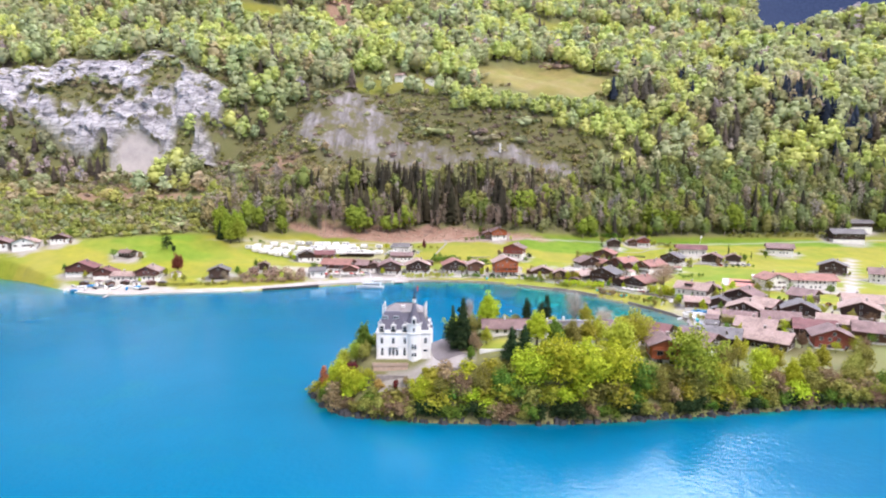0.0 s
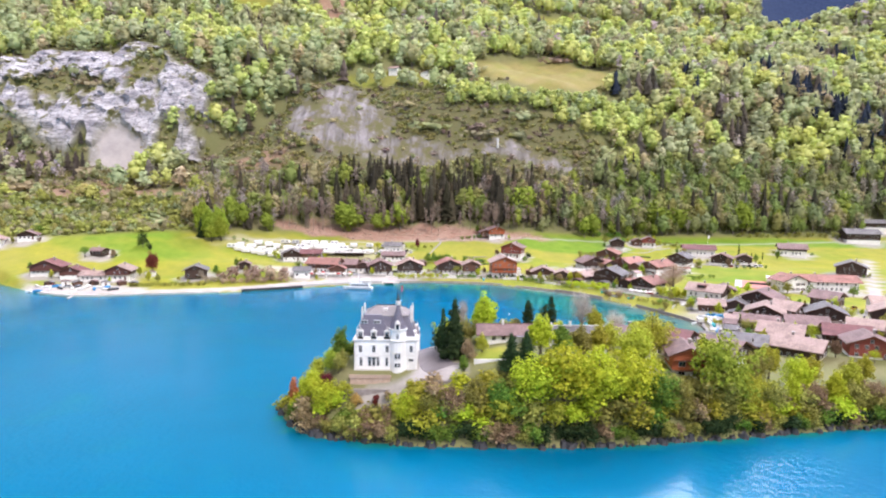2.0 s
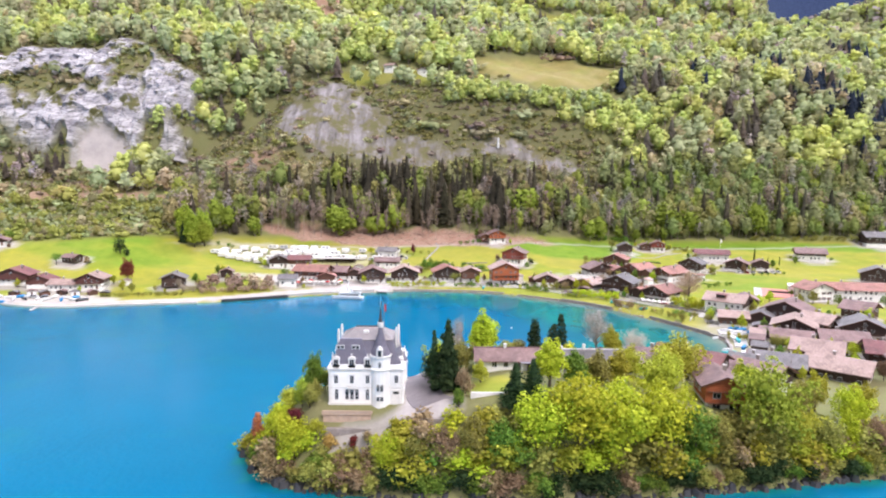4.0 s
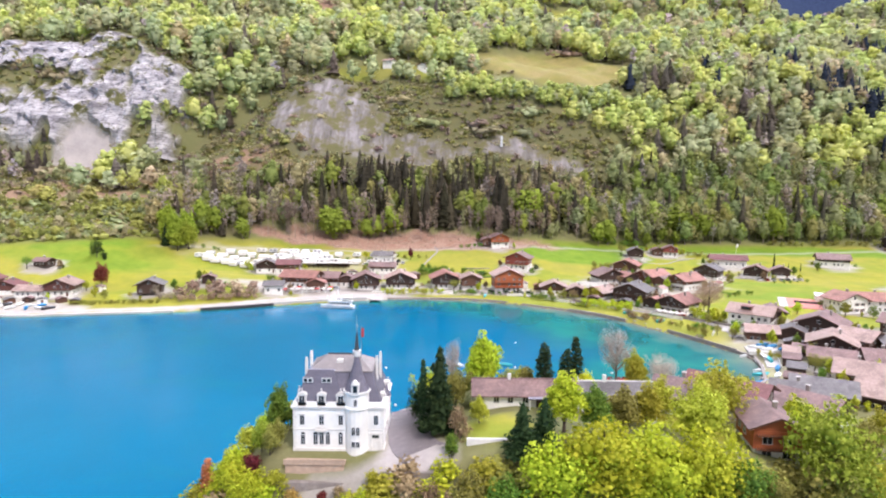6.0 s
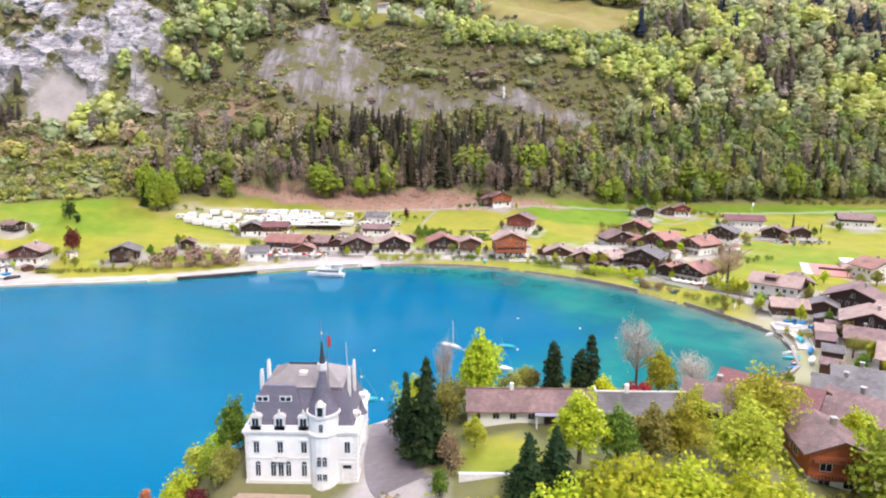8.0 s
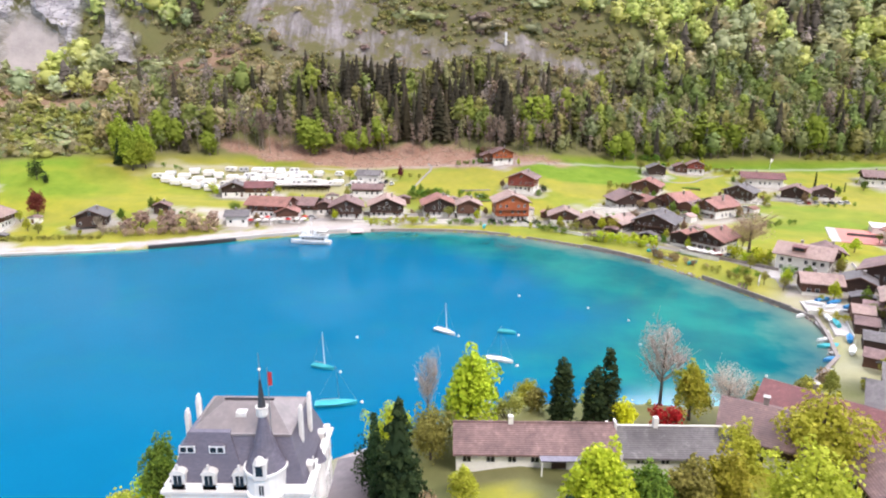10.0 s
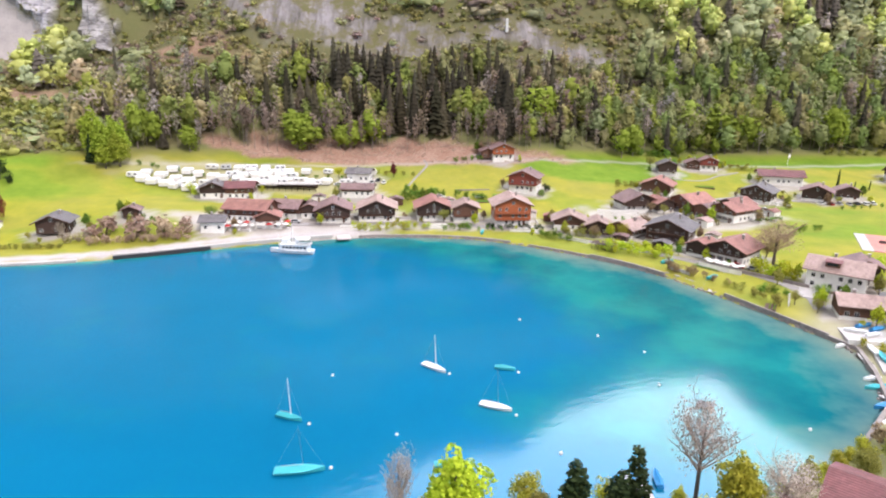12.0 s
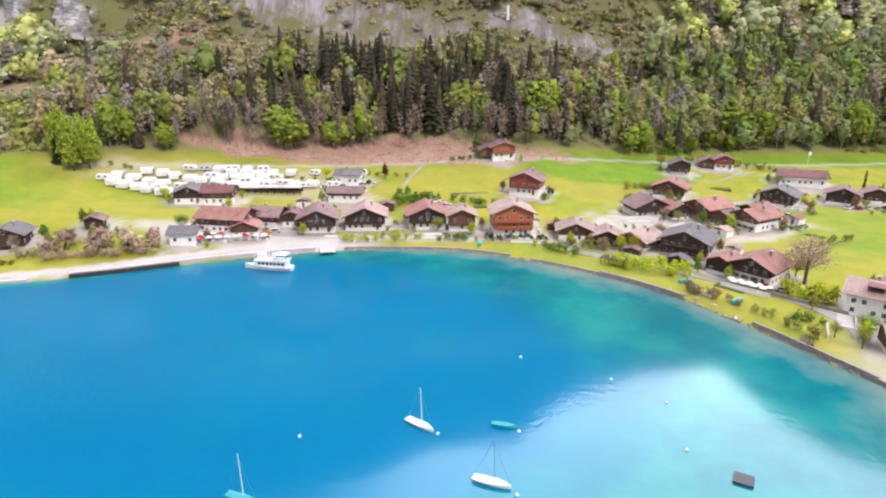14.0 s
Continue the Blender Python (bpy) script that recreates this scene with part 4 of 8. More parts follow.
def house(x, y, w, d, h, rot, roof, wood, label, base=2.5, pitch=23, over=1.35, balcony=0, chimneys=1, shutters="", name="chalet",
          category="house", z=None, wide=False, gable=None, dormer=0.0, group="lakeside village houses"):
    corners = [(Matrix.Rotation(radians(rot), 3, "Z") @ Vector((sx * w / 2, sy * d / 2, 0))) for sx in (-1, 1) for sy in (-1, 1)]
    ground = [height(x + c.x, y + c.y) for c in corners]
    z0 = max(ground) * 0.6 + min(ground) * 0.4 if z is None else z
    root = thing(name, pose(x, y, z0, 0, 0, rot), label, category, group)
    deep = min(ground) - z0 - 1.0
    rise = math.tan(radians(pitch)) * w / 2
    if base > 0:
        part("ground_floor_wall", Geo().box(-w / 2, -d / 2, deep, w / 2, d / 2, base), PLASTER, root, "white rendered ground floor")
    b = max(base, deep)
    e = 0.12 if base > 0 else 0.0
    prof = [(-w / 2 - e, b), (w / 2 + e, b), (w / 2 + e, h), (0, h + rise), (-w / 2 - e, h)]
    up = Geo().add([(px, -d / 2 - e, pz) for px, pz in prof] + [(px, d / 2 + e, pz) for px, pz in prof],
                   [(0, 1, 2, 3, 4), (9, 8, 7, 6, 5), (0, 5, 6, 1), (1, 6, 7, 2), (2, 7, 8, 3), (3, 8, 9, 4), (4, 9, 5, 0)])
    part("upper_wall", up, wood, root)
    roof_geo, top = gable_roof(w, d, h, pitch, over, gable_over=over * 0.9)
    part("roof", roof_geo, roof, root)
    boards = Geo()
    r = math.tan(radians(pitch))
    if gable is not None:
        clad = [(-w / 2 - e, base), (w / 2 + e, base), (w / 2 + e, h - 0.1), (0, h + rise - 0.1), (-w / 2 - e, h - 0.1)]
        part("gable_cladding", Geo().add([(px, -d / 2 - e - 0.1, pz) for px, pz in clad] + [(px, -d / 2 - e - 0.01, pz) for px, pz in clad],
                                         [(0, 1, 2, 3, 4), (0, 5, 6, 1), (1, 6, 7, 2), (2, 7, 8, 3), (3, 8, 9, 4), (4, 9, 5, 0)]), gable, root, "dark timber boarding on the gable")
    if dormer:
        dz = h + rise - w * 0.3 * r
        cheeks = Geo().box(-w * 0.42, dormer - 1.9, dz - 0.6, -w * 0.16, dormer + 1.9, dz + 1.1)
        dm = part("dormer", cheeks, BROWN_WOOD, root, "brown timber roof dormer")
        part("dormer_roof", Geo().box(-w * 0.46, dormer - 2.2, dz + 1.1, -w * 0.08, dormer + 2.2, dz + 1.28), ROOF_MAROON, dm)
        part("dormer_window", Geo().box(-w * 0.43, dormer - 1.4, dz + 0.15, -w * 0.415, dormer + 1.4, dz + 0.9), GLASS, dm)
    for s in (-1, 1):
        ex, ez, yy = s * (w / 2 + over), h - over * r, -d / 2 - over * 0.9
        boards.add([(0, yy - 0.04, h + rise), (ex, yy - 0.04, ez), (ex, yy - 0.04, ez + 0.32), (0, yy - 0.04, h + rise + 0.32),
                    (0, yy, h + rise), (ex, yy, ez), (ex, yy, ez + 0.32), (0, yy, h + rise + 0.32)],
                   [(0, 1, 2, 3), (4, 7, 6, 5), (0, 4, 5, 1), (2, 6, 7, 3)])
    part("bargeboard", boards, BROWN_WOOD, root)
    floors = [0.75 + 2.6 * k for k in range(4) if 0.75 + 2.6 * k + 1.3 < h - 0.1]
    for side, length in (("front", w), ("right", d), ("left", d)):
        step = 2.5 if wide else 2.2
        n = max(1, int((length - 1.2) / step))
        if {"front": -math.cos(radians(rot)), "right": math.sin(radians(rot)), "left": -math.sin(radians(rot))}[side] > 0.3:
            continue      # plain rear walls towards the mountain
        at = face_places(w + 2 * e, d + 2 * e, side)
        for k, fz in enumerate(floors):
            off = e if fz < base - 0.4 else 0.0
            for i in range(n):
                px = (i - (n - 1) / 2) * (length - 1.0) / n
                if n > 2 and int(abs(x) * 7 + abs(y) * 3 + k * 5 + i * 11 + len(side)) % 4 == 0:
                    continue
                put_window(root, WIDE_WINDOW if wide else HOUSE_WINDOW, at @ pose(px, off, fz), shutters if fz < base and side == "front" else "")
    if rise > 2.2:
        put_window(root, HOUSE_WINDOW, face_places(w + 2 * e, d + 2 * e, "front") @ pose(0, 0, h + 0.1))
    part("door", Geo().box(-0.5, -0.06, 0.0, 0.5, 0.03, 2.05), BROWN_WOOD, root, place=face_places(w, d, "front") @ pose(w * 0.3 + 0.2, 0, 0.0) if n else None)
    for k in range(balcony):
        bz = base + 0.15 + 2.6 * k
        if bz > h:
            break
        deck = part("balcony", Geo().box(-w / 2 + 0.3, -d / 2 - 1.15, bz - 0.15, w / 2 - 0.3, -d / 2 - e, bz), BROWN_WOOD, root)
        rail = Geo().box(-w / 2 + 0.3, -d / 2 - 1.17, bz + 0.85, w / 2 - 0.3, -d / 2 - 1.07, bz + 0.97)
        steps = int((w - 0.6) / 0.45)
        for i in range(steps + 1):
            px = -w / 2 + 0.32 + i * (w - 0.64) / steps
            rail.box(px - 0.09, -d / 2 - 1.14, bz, px + 0.09, -d / 2 - 1.09, bz + 0.86)
        part("railing", rail, wood, deck)
    for k in range(chimneys):
        cx, cy = w * (0.16 if k == 0 else -0.2), d * (0.12 if k == 0 else -0.15)
        zc = h + rise - abs(cx) * r
        c = part("chimney", Geo().box(cx - 0.35, cy - 0.35, zc - 0.3, cx + 0.35, cy + 0.35, h + rise + 0.9), STONE, root)
        part("chimney_cap", Geo().box(cx - 0.48, cy - 0.48, h + rise + 0.9, cx + 0.48, cy + 0.48, h + rise + 1.02), CONCRETE, c)
    return root


for hx, hy, hw, hd, hh, turn, roof, walls, low, decks, label in VILLAGE:
    if abs(turn) > 45:
        hw, hd = hd, hw          # broadside on: the longer side shows
    if walls is not PLASTER and hx > 60 and "white" not in label:
        low = min(low, 0.9)      # timber almost down to the plinth
    manor = "and dormer" in label
    if -60 < hx < 100 and hy < 430 and walls is not PLASTER:
        hw, hh, low = hw * 0.98, hh * 0.88, min(low, 2.2)
    house(hx, hy, hw, hd, hh, turn, roof, walls, label, base=low, over=1.5 if hw > 9 else 1.1, balcony=decks, shutters="brown" if low > 2.9 else "", gable=DARK_WOOD if manor else None, dormer=1.5 if manor else 0.0,
          name="chalet" if walls is not PLASTER else "house")

# the peninsula's own houses
house(67.3, 187.5, 8.0, 9.5, 6.6, -8, ROOF_BROWN, ORANGE_WOOD, "tall orange wooden chalet among the peninsula's trees", base=2.4, balcony=2, wide=True, z=9.5,
      group="peninsula houses", name="chalet")
house(57.0, 199, 10, 12, 4.6, 62, ROOF_BROWN, DARK_WOOD, "brown hip-roofed house behind the peninsula's chalet", base=2.4, group="peninsula houses", name="house")
house(68.0, 206, 11, 15, 5.0, 50, ROOF_MAROON, DARK_WOOD, "house with a worn reddish roof near the shore", base=2.4, group="peninsula houses", name="house")
house(85.0, 205, 13, 11, 4.8, 40, ROOF_BROWN, DARK_WOOD, "large brown-roofed house among the trees", base=2.4, group="peninsula houses", name="house")
house(92.0, 219, 10, 13, 4.4, 60, ROOF_GREY, DARK_WOOD, "grey-roofed house by the boat moorings", base=2.2, group="peninsula houses", name="house")


# ---- long lodge beside the castle ----
def lodge():
    z0 = 17.3
    root = thing("lodge", pose(29.5, 191.0, z0), "long low white lodge with a brown tiled roof beside a lawn", "house", "peninsula houses")
    for x0, x1, roof, lift in ((-17.2, 3.0, ROOF_BROWN, 0.0), (3.0, 17.4, ROOF_GREY, -0.3)):
        part("wall", Geo().box(x0 + 0.4, -3.0, -3, x1 - 0.01, 3.0, 2.5 + lift), PLASTER, root)
        g = Geo()
        prof = [(-3.8, 2.3 + lift), (0, 4.5 + lift), (3.8, 2.3 + lift), (3.8, 2.05 + lift), (0, 4.2 + lift), (-3.8, 2.05 + lift)]
        g.add([(x0, py, pz) for py, pz in prof] + [(x1 - 0.02, py, pz) for py, pz in prof],
              [(0, 6, 7, 1), (1, 7, 8, 2), (3, 9, 10, 4), (4, 10, 11, 5), (5, 11, 6, 0), (2, 8, 9, 3), (0, 1, 4, 5), (1, 2, 3, 4), (7, 6, 11, 10), (8, 7, 10, 9)])
        part("roof", g, roof, root)
        part("ridge_tiles", Geo().rod((x0, 0, 4.52 + lift), (x1 - 0.02, 0, 4.52 + lift), 0.14, 0.14, 6), CASTLE_STONE if lift else ROOF_BROWN, root)
    part("party_wall", Geo().box(2.8, -3.9, 1.5, 3.15, 3.9, 2.6).box(2.8, -0.6, 2.6, 3.15, 0.6, 4.85, 0.05), CASTLE_STONE, root)
    for wx in (-15.5, -12.6, -10.0, -7.2, -1.2, 1.4, 5.6, 8.6, 11.6, 15.0):
        put_window(root, HOUSE_WINDOW, pose(wx, -3.0, 0.75))
    part("door", Geo().box(-5.2, -3.08, 0, -3.4, -2.98, 2.1), DARK_WOOD, root)
    part("porch_roof", Geo().box(-6.8, -4.9, 2.1, -1.8, -3.0, 2.24), SLATE, root)
    for px in (-6.6, -2.0):
        part("porch_post", Geo().box(px - 0.08, -4.8, -0.4, px + 0.08, -4.64, 2.1), WHITE_PAINT, root)
    for cx in (-10, 8):
        part("chimney", Geo().box(cx - 0.3, -0.3, 4.0, cx + 0.3, 0.3, 5.4), CASTLE_STONE, root)
    return root


lodge()


# ---- castle ----
def castle():
    z0 = 12.6
    root = thing("castle", pose(-10.8, 178.5, z0), "white castle villa with slate mansard roof, round stair tower and spire", "castle")
    eave, W, D = 7.7, 7.7, 12.5          # half width, depth; the front stands at y = 0
    part("wall", Geo().box(-W, 0, -3, W, D, eave), CASTLE_WALL, root, "white limewashed wall")
    part("plinth", Geo().box(-W - 0.15, -0.15, -3, W + 0.15, D + 0.15, 0.5), CASTLE_STONE, root)
    part("cornice", Geo().box(-W - 0.35, -0.35, eave, W + 0.35, D + 0.35, eave + 0.28).box(-W - 0.2, -0.2, eave - 0.3, W + 0.2, D + 0.2, eave - 0.003), CASTLE_STONE, root)
    part("string_course", Geo().box(-W - 0.1, -0.1, 3.75, W + 0.1, D + 0.1, 3.95), CASTLE_STONE, root)
    for sx in (-1, 1):
        for k in range(12):
            s = 0.55 if k % 2 else 0.38
            xa, xb = (-W - 0.06, -W + s) if sx < 0 else (W - s, W + 0.06)
            part("quoin", Geo().box(xa, -0.06, 0.55 + k * 0.58, xb, 0.3, 1.05 + k * 0.58), CASTLE_STONE, root)
    # parapet and mansard
    para = Geo()
    for a in ((-W, 0, W, 0.3), (-W, D - 0.3, W, D), (-W, 0.3, -W + 0.3, D - 0.3), (W - 0.3, 0.3, W, D - 0.3)):
        para.box(a[0], a[1], eave + 0.28, a[2], a[3], eave + 0.95)
    part("parapet", para, CASTLE_WALL, root)

    def mansard(x0, y0, x1, y1, z, steps):
        g = Geo()
        rings = [[(x0 + i, y0 + j, zz), (x1 - i, y0 + j, zz), (x1 - i, y1 - j, zz), (x0 + i, y1 - j, zz)] for i, j, zz in steps]
        for r in rings:
            g.v += r
        for k in range(len(rings) - 1):
            g.f += [(4 * k + i, 4 * k + (i + 1) % 4, 4 * k + 4 + (i + 1) % 4, 4 * k + 4 + i) for i in range(4)]
        m = 4 * (len(rings) - 1)
        g.f.append((m, m + 1, m + 2, m + 3))
        return g

    part("lower_roof", mansard(-W + 0.3, 0.3, W - 0.3, D - 0.3, eave, [(0, 0, eave + 0.3), (0.8, 0.8, eave + 2.6), (1.9, 1.9, eave + 5.6)]), SLATE, root,
         "steep grey slate slope")
    part("roof_edge", Geo().box(-W + 2.05, 2.05, eave + 5.55, W - 2.05, D - 2.05, eave + 5.8), SLATE_PALE, root)
    part("upper_roof", mansard(-W + 2.3, 2.3, W - 2.3, D - 2.3, eave, [(0, 0, eave + 5.78), (2.6, 3.4, eave + 7.6)]), SLATE_PALE, root, "paler low roof")
    pav = mansard(-W + 0.2, 0.2, 1.0, 6.5, eave, [(0, 0, eave + 0.32), (0.8, 0.8, eave + 2.7), (2.0, 1.8, eave + 6.0)])
    part("pavilion_roof", pav, SLATE, root, "slate roof of the front pavilion")
    crest = Geo().box(-W + 4.9, D / 2 - 0.06, eave + 7.6, W - 4.9, D / 2 + 0.06, eave + 7.85)
    part("ridge_crest", crest, DARK_METAL, root)
    part("roof_hatch", Geo().box(-0.9, 4.0, eave + 6.3, 0.2, 5.2, eave + 7.2), CASTLE_STONE, root)
    # dormers with stone gables
    for dx, dy, turn in ((-6.2, 0.25, 0), (-2.9, 0.25, 0), (0.4, 0.25, 0), (W - 0.25, 3.2, 90), (W - 0.25, 9.6, 90), (-W + 0.25, 4, -90), (-W + 0.25, 8.5, -90)):
        at = pose(dx, dy, eave + 0.3, 0, 0, turn) @ Matrix.Scale(1.0 if turn == 0 else 0.72, 4)
        g = Geo().box(-0.72, -0.25, 0, 0.72, 1.6, 1.75)
        n = 10
        arc = [(0.85 * math.cos(math.pi * i / n), 1.75 + 0.5 * math.sin(math.pi * i / n)) for i in range(n + 1)]
        g.add([(px, -0.3, pz) for px, pz in arc] + [(px, 0.9, pz) for px, pz in arc],
              [tuple(range(n + 1))[::-1], tuple(range(n + 1, 2 * n + 2))] + [(i, i + 1, n + 2 + i, n + 1 + i) for i in range(n)])
        g.box(-0.1, -0.28, 2.4, 0.1, -0.05, 3.0)
        dm = part("dormer", g, CASTLE_STONE, root, "white stone dormer with a rounded gable", at)
        part("window", Geo().box(-0.42, -0.33, 0.45, -0.05, -0.24, 1.75).box(0.05, -0.33, 0.45, 0.42, -0.24, 1.75), GLASS, dm)
    for dx in (-5.4, -2.2):
        g = Geo().box(-0.95, -0.1, 0, 0.95, 2.0, 0.25)
        n = 8
        arc = [(0.95 * math.cos(math.pi * i / n), 0.7 + 0.35 * math.sin(math.pi * i / n)) for i in range(n + 1)]
        g.add([(px, -0.15, pz) for px, pz in arc] + [(px, 2.0, pz) for px, pz in arc],
              [tuple(range(n + 1))[::-1]] + [(i, i + 1, n + 2 + i, n + 1 + i) for i in range(n)])
        ob = part("eyebrow_dormer", g, SLATE, root, "slate eyebrow dormer", pose(dx, 1.35, eave + 3.9))
        sash = part("window_frame", Geo().box(-0.85, -0.2, 0.08, 0.85, -0.02, 0.92), WHITE_PAINT, ob)
        part("window", Geo().box(-0.7, -0.24, 0.2, -0.08, -0.18, 0.78).box(0.08, -0.24, 0.2, 0.7, -0.18, 0.78), GLASS, sash)
    # windows of the front
    tall, upper = window_meshes(0.8, 1.85, True), window_meshes(0.85, 1.75)
    for wx in (-6.1, -3.95, -2.9, -1.85, 0.35):
        put_window(root, tall, pose(wx, 0, 1.1))
    for wx in (-6.2, -2.9, 0.4):
        put_window(root, upper, pose(wx, 0, 4.6))
        part("lintel", Geo().box(wx - 0.6, -0.16, 6.42, wx + 0.6, 0.02, 6.62), CASTLE_STONE, root)
    bal = part("balcony", Geo().box(-3.9, -0.9, 3.75, -1.9, 0.0, 3.95).box(-3.6, -0.5, 3.4, -2.2, -0.0, 3.74, 0.1), CASTLE_STONE, root)
    part("balustrade", Geo().box(-3.85, -0.88, 4.45, -1.95, -0.76, 4.56).box(-3.85, -0.85, 3.95, -3.75, -0.79, 4.45).box(-2.05, -0.85, 3.95, -1.95, -0.79, 4.45)
         .box(-3.3, -0.85, 3.95, -3.2, -0.79, 4.45).box(-2.6, -0.85, 3.95, -2.5, -0.79, 4.45), CASTLE_STONE, bal)
    put_window(root, upper, pose(6.4, 0, 4.7))
    # porch arch on the right
    arch = part("porch", Geo().box(5.4, -0.22, 0.3, 5.75, 0.02, 3.0).box(6.95, -0.22, 0.3, 7.3, 0.02, 3.0).box(5.4, -0.25, 3.0, 7.3, 0.02, 3.35), CASTLE_STONE, root)
    part("door", Geo().box(5.75, -0.05, 0.3, 6.95, 0.03, 2.4), CASTLE_STONE, arch)
    part("fanlight", Geo().box(5.75, -0.06, 2.4, 6.95, 0.03, 3.0), GLASS, arch)
    for wy in (2.5, 8.5, 10.8):
        for wz, ms in ((1.1, tall), (4.6, upper)):
            put_window(root, ms, pose(W, wy, wz, 0, 0, 90))
            put_window(root, ms, pose(-W, wy, wz, 0, 0, -90))
    # corner oriel on the right side
    oriel = part("oriel", Geo().lathe(W, D * 0.45, [(0.15, 2.6), (0.65, 3.6), (0.65, 7.7), (0.8, 7.8), (0.8, 8.1)], 12), CASTLE_WALL, root, "round oriel")
    part("oriel_roof", Geo().lathe(W, D * 0.45, [(0.85, 8.1), (0.4, 9.0), (0.06, 10.2)], 12), SLATE, oriel)
    # stair tower
    tx, ty, r = 3.1, 0.75, 2.05
    tower = part("stair_tower", Geo().lathe(tx, ty, [(r, -4), (r, 7.5), (r + 0.25, 7.7), (r + 0.25, 7.95), (r + 0.02, 8.1), (r + 0.02, 10.3), (r + 0.3, 10.5), (r + 0.3, 10.8)], 16),
                 CASTLE_WALL, root, "white round stair tower")
    part("tower_roof", Geo().lathe(tx, ty, [(r + 0.1, 10.8), (1.35, 12.6), (0.72, 14.9), (0.36, 16.6)], 16), SLATE, tower, "conical slate roof")
    part("lantern", Geo().lathe(tx, ty, [(0.5, 16.5), (0.62, 16.7), (0.62, 17.5), (0.7, 17.6)], 10), CASTLE_STONE, tower)
    part("spire", Geo().lathe(tx, ty, [(0.45, 17.6), (0.3, 18.6), (0.1, 20.6)], 10), DARK_METAL, tower, "dark slender spire")
    part("finial", Geo().rod((tx, ty, 20.5), (tx, ty, 23.6), 0.07, 0.03).lathe(tx, ty, [(0.05, 21.6), (0.22, 21.8), (0.05, 22.0)], 8), METAL, tower)
    dm = part("dormer", Geo().box(tx - 0.65, ty - r - 0.35, 10.4, tx + 0.65, ty - 0.8, 12.3).lathe(tx, ty - r - 0.1, [(0.66, 12.3), (0.45, 12.8), (0.1, 13.1)], 10), CASTLE_STONE, tower)
    part("window", Geo().box(tx - 0.36, ty - r - 0.42, 10.9, tx + 0.36, ty - r - 0.3, 12.1), GLASS, dm)
    for wz in (1.2, 3.3):
        for wx in (-0.38, 0.38):
            put_window(tower, window_meshes(0.7, 1.1, wz > 3), pose(tx + wx, ty - r - 0.02, wz))
    put_window(tower, window_meshes(0.62, 1.3), pose(tx, ty - r - 0.05, 8.35))
    put_window(tower, window_meshes(0.62, 0.8), pose(tx, ty - r - 0.02, -1.6))
    # chimneys
    for cx, cy, top in ((-W + 1.5, 4.0, 7.1), (-W + 1.9, 6.2, 7.7), (W - 1.6, 4.6, 7.3), (W - 1.3, 7.6, 7.3)):
        c = part("chimney", Geo().box(cx - 0.2, cy - 0.36, eave + 3, cx + 0.2, cy + 0.36, eave + top), CASTLE_STONE, root, "white stone chimney stack")
        part("chimney_pot", Geo().lathe(cx, cy - 0.2, [(0.18, eave + top), (0.14, eave + top + 0.5)], 8).lathe(cx, cy + 0.25, [(0.18, eave + top), (0.14, eave + top + 0.5)], 8), CASTLE_STONE, c)
    return root


castle()

# flag on its pole beside the spire
flag = thing("flag", pose(-7.0, 179.6, 30.0), "small red flag on a thin pole above the castle roof", "flag")
part("pole", Geo().rod((0, 0, -4.0), (0, 0, 4.4), 0.06, 0.04), METAL, flag)
part("cloth", Geo().box(0.05, -0.02, 2.4, 0.45, 0.02, 3.9), RED_CLOTH, flag)

# terrace under the castle
terr = thing("terrace", pose(-10.6, 178.5, 0), "ochre terrace on a stone retaining wall below the castle", "terrace")
part("upper_wall", Geo().box(-8.6, -3.4, 8.0, 1.2, -0.16, 11.7), TERRACE, terr)
part("deck", Geo().box(-8.8, -3.6, 11.7, 1.4, -0.16, 11.95), TERRACE, terr)
part("lower_wall", Geo().box(-9.2, -5.2, 3.5, 5.5, -3.42, 9.3, 0.15), STONE, terr, "rough stone retaining wall")
part("arch", Geo().box(-7.4, -5.24, 5.4, -6.6, -5.0, 7.0).box(-4.2, -5.24, 5.4, -3.4, -5.0, 7.0), DARK_METAL, terr, "dark arched opening")
part("parapet", Geo().box(-8.8, -3.6, 11.95, 1.4, -3.4, 12.6), TERRACE, terr)
wall_r = thing("garden_wall", pose(3.0, 171.2, 0), "low pale wall along the castle drive", "wall")
part("coping", Geo().box(-6.0, -0.3, 8.0, 6.5, 0.3, height(3, 171.5) + 0.35), STONE, wall_r)
lawn_wall = thing("lawn_wall", pose(15.5, 174.3, 0), "low pale wall below the lodge's lawn", "wall")
part("coping", Geo().box(-4.5, -0.2, 12.0, 4.5, 0.2, height(15.5, 174.6) + 0.55), CASTLE_STONE, lawn_wall)


